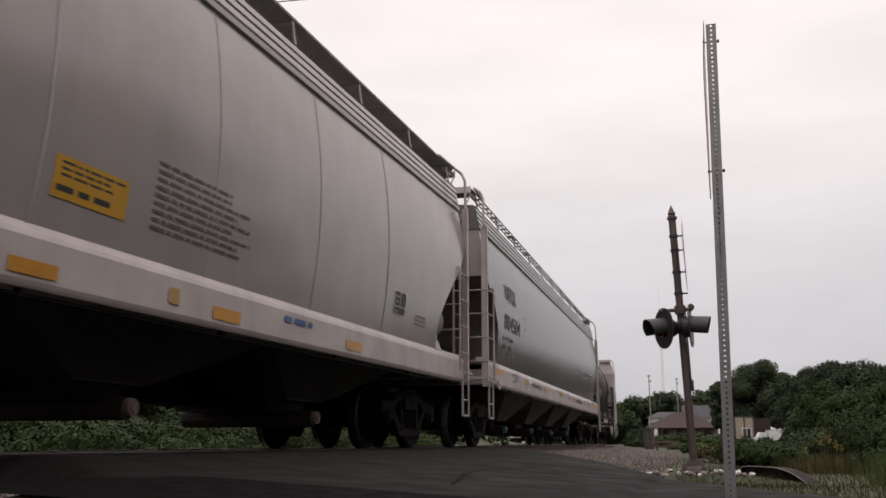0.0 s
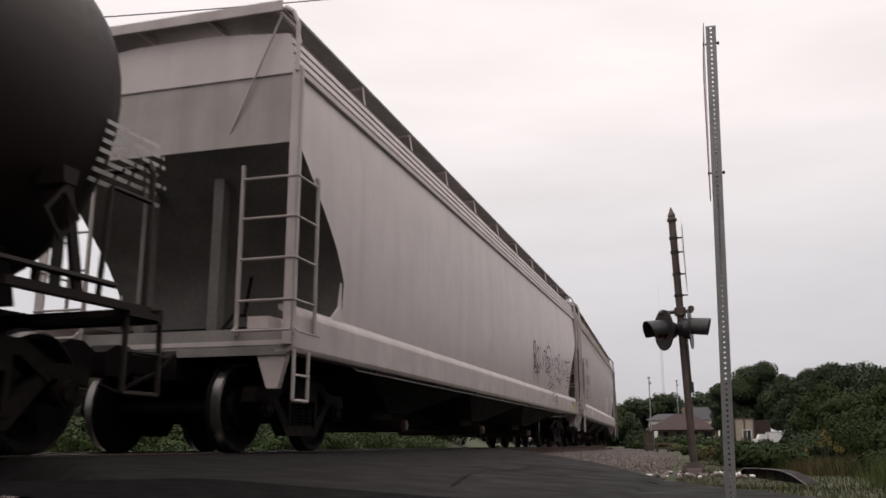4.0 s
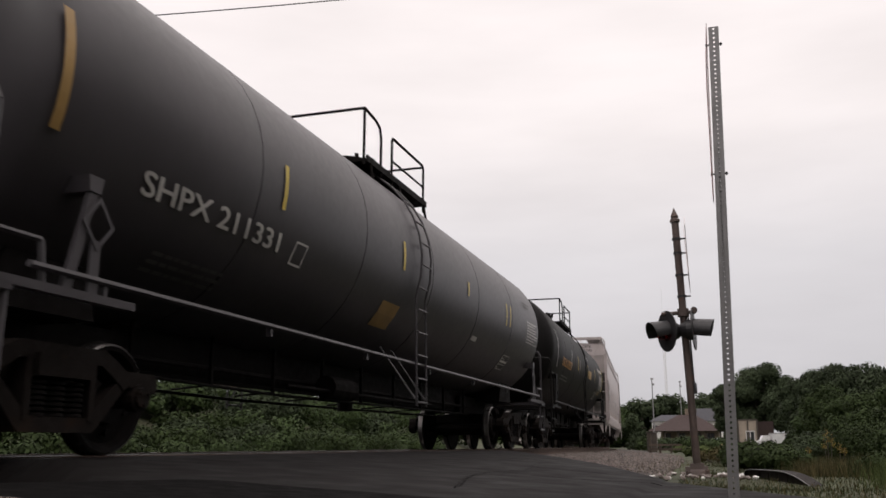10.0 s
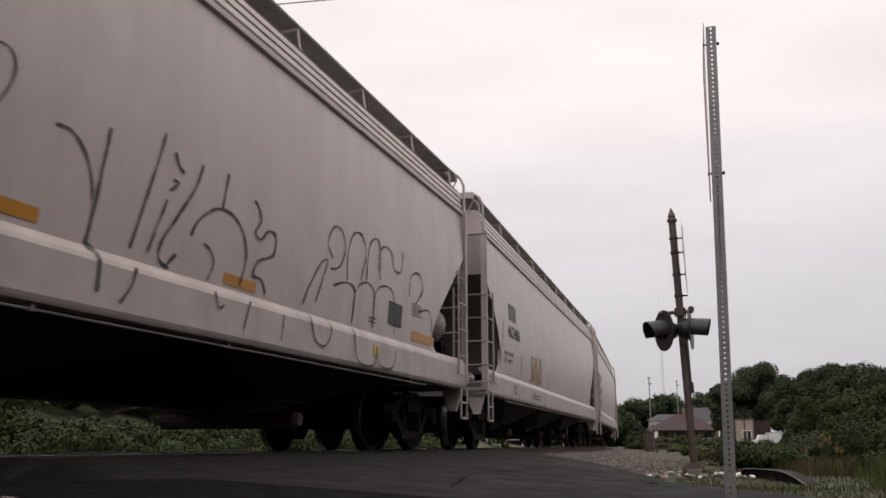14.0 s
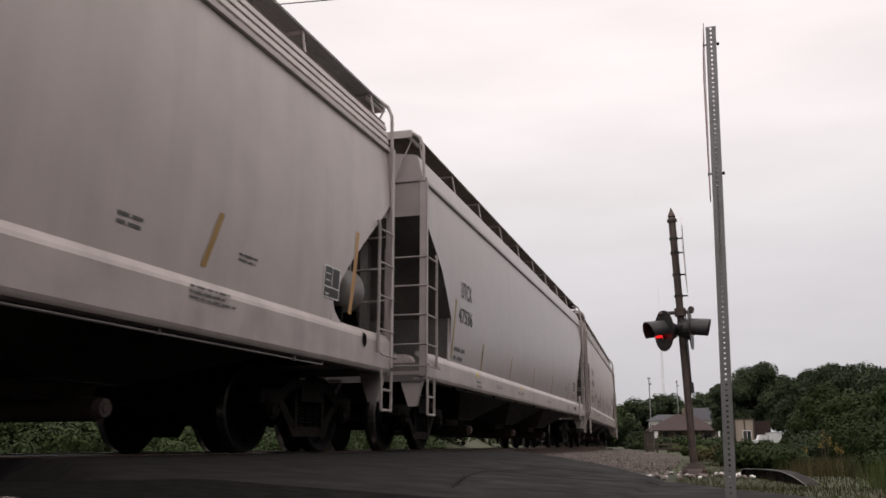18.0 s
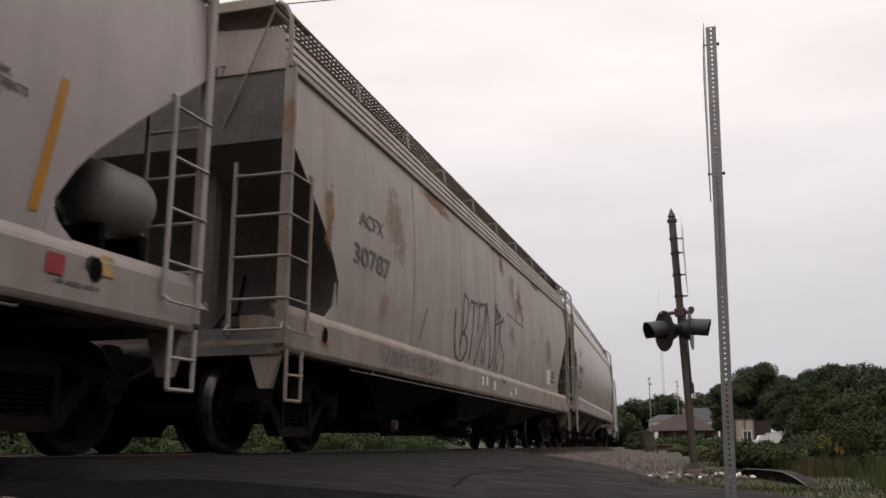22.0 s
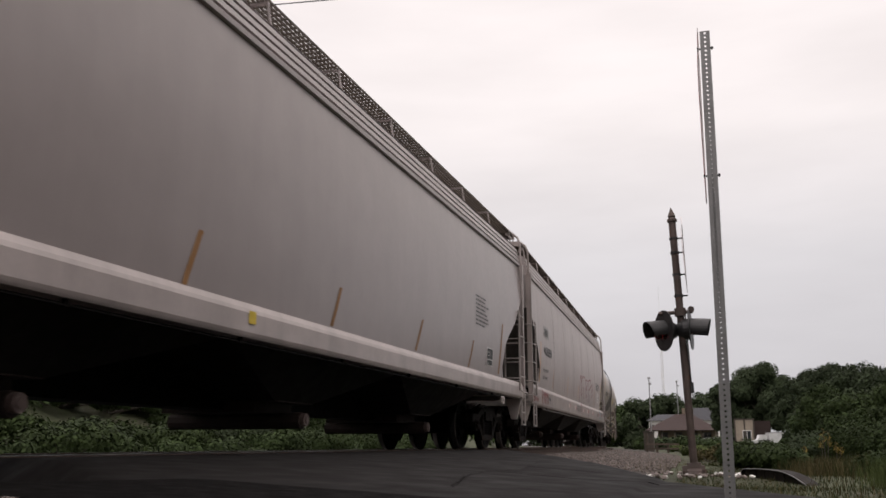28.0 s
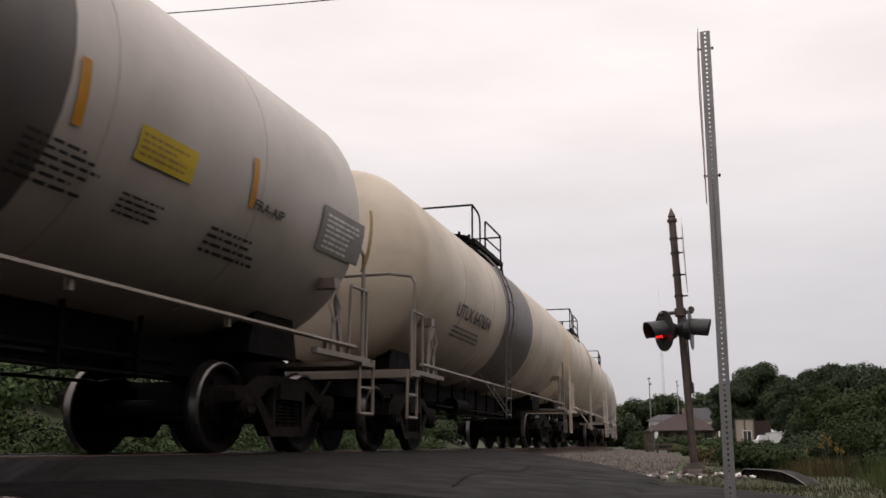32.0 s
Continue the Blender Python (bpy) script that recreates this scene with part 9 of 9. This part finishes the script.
blades("dry_grass", spots[26000:], 0.085, leaf_olive, "dry brown grass stalks on the verge")

for k in range(26):
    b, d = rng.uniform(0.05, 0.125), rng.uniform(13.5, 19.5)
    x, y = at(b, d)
    stalk = (leaf_olive, leaf_olive, leaf_vine)[k % 3]
    blades("tall_weeds", [(x + rng.gauss(0, 0.22), y + rng.gauss(0, 0.3), ground_z(x, y)) for q in range(170)], rng.uniform(0.17, 0.29), stalk, "tall dry olive-brown weeds on the verge" if stalk is leaf_olive else "tall green weeds on the verge")
# tall bright grass clumps at the verge, dry tufts on the ballast edge
for k in range(7):
    x, y = at(rng.uniform(0.128, 0.165), rng.uniform(10.5, 13.0))
    blades("tall_grass", [(x + rng.gauss(0, 0.12), y + rng.gauss(0, 0.12), ground_z(x, y)) for q in range(110)], 0.27, leaf_bright, "tall bright green grass clump on the verge")
spots = [(rng.uniform(-2.6, -1.0), rng.uniform(14.5, 27.0)) for k in range(420)]
blades("ballast_edge_grass", [(x, y, -0.40) for x, y in spots], 0.13, leaf_olive, "dry brown grass along the ballast edge")

# dark timber guard fence along the top of the bank
fence = tagged(new("guard_fence"), "dark timber guard fence along the vine bank", "fence")
for k in range(26):
    s = 6.0 + k * 1.7
    p = on_track(s, -13.4)
    bm = bmesh.new()
    box(bm, p.x - 0.09, p.x + 0.09, p.y - 0.09, p.y + 0.09, 1.2, 2.62)
    part("post", bm, timber, fence)
    if k:
        for z in (1.98, 2.45):
            bm = bmesh.new()
            q = on_track(s - 1.7, -13.4)
            beam(bm, (p.x + 0.1, p.y, z), (q.x + 0.1, q.y, z), 0.07, 4)
            part("rail_beam", bm, timber, fence)

# woods behind the camera, mirrored in the glossy cars
for k in range(20):
    a = radians(62 - 13.5 * k)
    d = 19 + 2.5 * math.sin(k * 2.1)
    x, y = d * math.cos(a) + 1.0, d * math.sin(a) + 4.0
    if x - track_x(y) > 9:
        tree(x, y, 12.0 + 1.5 * math.sin(k * 1.3), 5.0, leaf_dark, "tall leafy tree behind the road", 6500, 0.5, 0.3, 0.0)
# low woods far along the bank
for k in range(14):
    p = on_track(62 + k * 7.0, -rng.uniform(9, 17))
    tree(p.x, p.y, rng.uniform(2.4, 3.6), 2.6, leaf_mid, "low leafy tree along the railway bank", 1800, 0.22, 0.1, 0.0)

# dark sheet-metal culvert hood, arched, its thin rim catching the light
hood = tagged(new("culvert_hood"), "low arched dark metal culvert hood half sunk in weeds", "culvert")
arch = smooth_line([(-0.01, -0.42), (0.0, -0.267), (0.17, -0.241), (0.37, -0.237), (0.59, -0.245), (0.755, -0.288), (0.88, -0.35), (1.0, -0.421)], 4)
across, inward = Vector((0.76, -2.1, 0)), Vector((0.94, 0.34, 0))
brim = [Vector((-0.04, 13.4, z)) + across * u for u, z in arch]
bm = bmesh.new()
pipe(bm, brim, 0.006, 6)
part("rim", bm, galvanised, hood)
verts = [tuple(p + inward * (0.09 * q)) for q in range(3) for p in brim]
m = len(brim)
raw("shell", verts, [(r * m + k, r * m + k + 1, r * m + m + 1 + k, r * m + m + k) for r in range(2) for k in range(m - 1)], underbody, hood)
verts = [tuple(p + inward * 0.05) for p in brim] + [(p.x + inward.x * 0.05, p.y + inward.y * 0.05, -0.5) for p in brim]
raw("grille_plate", verts, [(k, k + 1, m + 1 + k, m + k) for k in range(m - 1)], underbody, hood)
for u in (0.22, 0.36, 0.5, 0.64):
    p = Vector((-0.04, 13.4, 0)) + across * u + inward * 0.02
    bm = bmesh.new()
    beam(bm, (p.x, p.y, -0.45), (p.x, p.y, -0.27), 0.008, 5)
    part("bar", bm, steel_brown, hood)


# ---- far buildings and vehicles ----
def wall_box(parent, name, x0, x1, y0, y1, z0, z1, material):
    bm = bmesh.new()
    box(bm, x0, x1, y0, y1, z0, z1)
    return part(name, bm, material, parent)


def window_in(parent, x, y, z, w, h, trim):
    bm = bmesh.new()
    for a in ((x - w / 2 - 0.08, x + w / 2 + 0.08, z - h / 2 - 0.08, z - h / 2), (x - w / 2 - 0.08, x + w / 2 + 0.08, z + h / 2, z + h / 2 + 0.08), (x - w / 2 - 0.08, x - w / 2, z - h / 2, z + h / 2), (x + w / 2, x + w / 2 + 0.08, z - h / 2, z + h / 2), (x - 0.03, x + 0.03, z - h / 2, z + h / 2)):
        box(bm, a[0], a[1], y - 0.10, y - 0.02, a[2], a[3])
    win = part("window", bm, trim, parent)
    bm = bmesh.new()
    box(bm, x - w / 2, x + w / 2, y - 0.05, y - 0.03, z - h / 2, z + h / 2)
    part("pane", bm, glass_dark, win)


def hip_roof(bm, x0, x1, y0, y1, z0, z1, inset):
    a = [bm.verts.new(c) for c in ((x0, y0, z0), (x1, y0, z0), (x1, y1, z0), (x0, y1, z0))]
    ym = (y0 + y1) / 2
    r = [bm.verts.new((x0 + inset, ym, z1)), bm.verts.new((x1 - inset, ym, z1))]
    bm.faces.new((a[0], a[1], r[1], r[0]))
    bm.faces.new((a[2], a[3], r[0], r[1]))
    bm.faces.new((a[1], a[2], r[1]))
    bm.faces.new((a[3], a[0], r[0]))
    bm.faces.new(a[::-1])


depot = tagged(new("railway_depot"), "low tan depot with a wide brown hipped roof and dark posts", "building")
depot.location = (-9.3, 146, -0.4)
wall_box(depot, "wall", -3.4, 5.4, 0, 7, 0, 2.75, wall_tan)
bm = bmesh.new()
hip_roof(bm, -5.2, 6.3, -2.4, 8.6, 2.72, 5.35, 4.5)
part("roof", bm, roof_tile, depot)
for x in (-4.6, -2.6, -0.6, 1.4, 3.6, 5.7):
    wall_box(depot, "porch_post", x - 0.12, x + 0.12, -2.0, -1.76, 0, 2.75, bark)
for x in (-2.4, -0.2, 2.2, 4.2):
    window_in(depot, x, 0, 1.7, 1.0, 1.3, bark)
wall_box(depot, "chimney", 0.3, 1.0, 3.2, 3.9, 4.8, 6.3, wall_tan)

house = tagged(new("white_house"), "white two-storey house with grey gabled roof behind the depot", "building")
house.location = (-10.5, 178, -0.4)
wall_box(house, "wall", -6.6, 6.4, 0, 8, 0, 5.2, wall_white)
bm = bmesh.new()
prism(bm, [(-0.6, 5.1), (8.6, 5.1), (4.0, 7.6)], 0.2, 7.0)
part("roof", bm, roof_grey, house)
bm = bmesh.new()
hip_roof(bm, -7.1, 0.15, -0.6, 8.6, 5.1, 6.4, 2.0)
part("roof", bm, roof_grey, house)
for x in (-6, -4, 1.5, 3.2):
    window_in(house, x, 0, 3.7, 0.9, 1.2, wall_white)

shop = tagged(new("brick_shop"), "flat-roofed tan and brick shop half hidden by trees", "building")
shop.location = (0.75, 105, -0.4)
wall_box(shop, "wall", -1.4, 0.6, 0, 6, 0, 3.2, wall_pale)
wall_box(shop, "side_wall", 0.62, 2.3, 0.3, 6, 0, 3.1, wall_brick)
wall_box(shop, "parapet", -1.5, 0.65, -0.05, 6.05, 3.2, 3.34, bark)
for x in (-1.45, -0.42, 0.55):
    wall_box(shop, "pilaster", x - 0.08, x + 0.08, -0.08, -0.005, 0, 3.2, bark)
window_in(shop, -0.2, 0, 1.4, 0.8, 1.2, wall_white)


def parked(x, y, turn, body, label, name="parked_car", length=4.3, high=1.45, wide=1.75, cab=0.6):
    ob = tagged(new(name), label, "car" if name == "parked_car" else "truck", "vehicles parked by the depot")
    ob.matrix_basis = pose(x, y, -0.4, 0, 0, turn)
    h = length / 2
    bm = bmesh.new()
    prism(bm, [(-h, 0.3), (h, 0.3), (h, 0.72), (h - 0.9, 0.85), (h - 1.5, high), (-h + 0.9, high), (-h + 0.3, 0.9), (-h, 0.8)], -wide / 2, wide / 2)
    part("body", bm, body, ob)
    for s in (1, -1):
        bm = bmesh.new()
        prism(bm, [(h - 1.05, 0.88), (h - 1.5, high - 0.1), (-h + 1.0, high - 0.1), (-h + 0.5, 0.92)], *sorted((s * wide / 2, s * (wide / 2 + 0.01))))
        part("side_window", bm, glass_dark, ob)
        for y in (-h + 0.8, h - 0.8):
            bm = bmesh.new()
            disc(bm, (s * (wide / 2 - 0.08), y, 0.32), (1, 0, 0), 0.32, 0.2, 14)
            part("wheel", bm, rubber, ob)
    return ob


parked(-3.9, 128, 80, car_white, "white car parked in front of the depot")
parked(-7.6, 132, 95, car_dark, "dark car parked beside the depot")
parked(-5.6, 135, 92, car_white, "white car parked near the depot porch")
parked(-1.7, 118, 75, car_dark, "dark green car parked by bushes")

trailer = tagged(new("box_trailer"), "white box trailer parked between the trees", "trailer")
trailer.matrix_basis = pose(3.4, 84, -0.4, 0, 0, 96)
bm = bmesh.new()
box(bm, -1.1, 1.1, -1.6, 1.3, 0.45, 1.5)
part("box", bm, car_white, trailer)
bm = bmesh.new()
box(bm, -1.12, 1.12, -1.62, 1.32, 1.5, 1.56)
part("top_rail", bm, grating, trailer)
bm = bmesh.new()
prism(bm, [(1.4, 0.45), (2.6, 0.45), (2.6, 0.85), (2.2, 0.95), (2.0, 1.35), (1.45, 1.35)], -0.9, 0.9)
part("cab", bm, car_white, trailer)
for y in (-0.9, 0.8, 2.1):
    for s in (1, -1):
        bm = bmesh.new()
        disc(bm, (s * 0.95, y, 0.3), (1, 0, 0), 0.3, 0.22, 14)
        part("wheel", bm, rubber, trailer)

# poles and masts in the distance
for x, y, h in ((-11.2, 119.5, 9.0), (-9.6, 150, 10.6), (-8.4, 170, 10.5)):
    lp = tagged(new("street_lamp"), "slim grey street lamp pole near the depot", "street lamp", "lamp poles by the depot")
    lp.location = (x, y, -0.4)
    bm = bmesh.new()
    stem(bm, (0, 0, 0), (0, 0, h), 0.10, 0.06, 8)
    part("pole", bm, galvanised, lp)
    bm = bmesh.new()
    box(bm, -0.16, 0.2, -0.15, 0.15, h, h + 0.2)
    part("lamp_head", bm, grating, lp)
    bm = bmesh.new()
    box(bm, 0.05, 0.3, -0.1, 0.1, h - 0.75, h - 0.5)
    part("floodlight", bm, grating, lp)
mast = tagged(new("radio_mast"), "pale thin lattice radio mast far behind the depot", "radio mast")
mast.location = (-19.6, 250, -0.4)
bm = bmesh.new()
for x, y in ((-0.3, -0.2), (0.3, -0.2), (0, 0.35)):
    beam(bm, (x, y, 0), (x, y, 36), 0.05, 5)
for k in range(36):
    z = k
    beam(bm, (-0.3, -0.2, z), (0.3, -0.2, z + 1), 0.025, 4)
    beam(bm, (0.3, -0.2, z), (0, 0.35, z + 1), 0.025, 4)
part("lattice", bm, wall_white, mast)
bm = bmesh.new()
beam(bm, (0, 0, 36), (0, 0, 44), 0.03, 5)
part("aerial", bm, wall_white, mast)

# fence and bench by the path
bench = tagged(new("timber_barrier"), "dark weathered timber barrier beside the track", "barrier")
bench.location = (-4.6, 52, -0.35)
for x in (-0.55, 0.0, 0.6):
    wall_box(bench, "post", x - 0.06, x + 0.06, -0.05, 0.05, 0, 0.55 if x > -0.5 else 1.1, timber)
for z in (0.18, 0.42):
    wall_box(bench, "rail_board", -0.6, 1.2, -0.08, -0.05, z, z + 0.1, timber)
cabinet = tagged(new("signal_cabinet"), "dark brown trackside cabinet", "cabinet")
cabinet.location = (-5.6, 58, -0.35)
wall_box(cabinet, "body", -0.3, 0.3, -0.3, 0.3, 0, 1.2, bark)
wall_box(cabinet, "lid", -0.34, 0.34, -0.34, 0.34, 1.2, 1.26, bark)

# overhead wire
bm = bmesh.new()
a, b = Vector((-36.2, 5.6, 6.6)), Vector((11.4, 37.8, 20.4))
pts = [a.lerp(b, k / 24) - Vector((0, 0, 1.6 * 4 * (k / 24) * (1 - k / 24) - 1.35)) for k in range(25)]
along = (b - a).normalized()
side = along.cross(Vector((0, 0, 1))).normalized()
over = side.cross(along)
rings = [[bm.verts.new(p + (side * math.cos(k * math.tau / 5) + over * math.sin(k * math.tau / 5)) * 0.018) for k in range(5)] for p in pts]
for p, q in zip(rings, rings[1:]):
    for k in range(5):
        bm.faces.new((p[k], p[(k + 1) % 5], q[(k + 1) % 5], q[k]))
wire = tagged(link("overhead_wire", bm, rubber), "thin black overhead utility wire", "wire")
for q in (a, b):
    up = tagged(new("utility_pole"), "brown timber utility pole carrying the wire", "utility pole", "utility poles")
    up.location = (q.x, q.y, -0.4)
    bm = bmesh.new()
    stem(bm, (0, 0, 0), (0, 0, q.z + 2.4), 0.16, 0.10, 10)
    part("pole", bm, bark, up)


# ---- motion of the train, the sign post and the signal ----
def motions():
    def car_pose(mid, length, t):
        s = mid - travelled(t)
        a, b = on_track(s - length * 0.36), on_track(s + length * 0.36)
        d = b - a
        c = (a + b) / 2
        return pose(c.x, c.y, 0, 0, 0, math.degrees(math.atan2(-d.x, d.y)))

    times = [k * 0.5 for k in range(65)]
    for ob, mid, length in cars:
        walk(ob, [(t, car_pose(mid, length, t)) for t in times])
    mids = {ob: mid for ob, mid, length in cars}
    for k, (w, car, y) in enumerate(wheelsets):
        # rolls while the axle is between the far bend and the camera
        rows, place = [], mids[car] + y
        base = Matrix(w.matrix_basis)
        t_near = [i / 30 for i in range(961) if -6 < place - travelled(i / 30) < 40]
        for t in sorted({0.0, 32.0, *t_near}):
            u = min(max(t, t_near[0]), t_near[-1]) if t_near else 0.0
            rows.append((t, base @ Matrix.Rotation((travelled(u)) / WHEEL_R, 4, "X")))
        walk(w, rows)

    # the post leans as the wind of the train catches it
    def post_pose(side, back):
        return pose(*POST_AT, back, side, 0)

    a, b = post_pose(1.45, 0.0), post_pose(0.75, -1.0)
    walk(post, [(0, a), (24.5, a), (24.8, post_pose(1.27, -0.25)), (25.2, post_pose(1.0, -0.65)), (25.6, post_pose(0.8, -0.95)), (27.5, b), (30.0, post_pose(0.72, -0.95)), (32, b)])
    # flashing lamps: the lit half of each drum turns to the lens and away
    for drum, place, off in drums:
        rows = [(0.0, pose(*place, 0, 0, off + 180))]
        for k in (-1, 0, 1, 3, 4, 5, 8, 9, 10, 12, 13, 14, 17, 18, 19, 22, 23):
            t = 2.85 + 1.252 * k
            for dt, turn in ((-0.067, 180), (-0.033, 120), (0.0, 60), (0.034, 0), (0.5, 0), (0.533, -60), (0.567, -120), (0.6, -180)):
                if 0.02 < t + dt < 31.99:
                    rows.append((t + dt, pose(*place, 0, 0, off + turn)))
        walk(drum, rows + ([(32.0, rows[-1][1])] if rows[-1][0] < 31.97 else []))


motions()
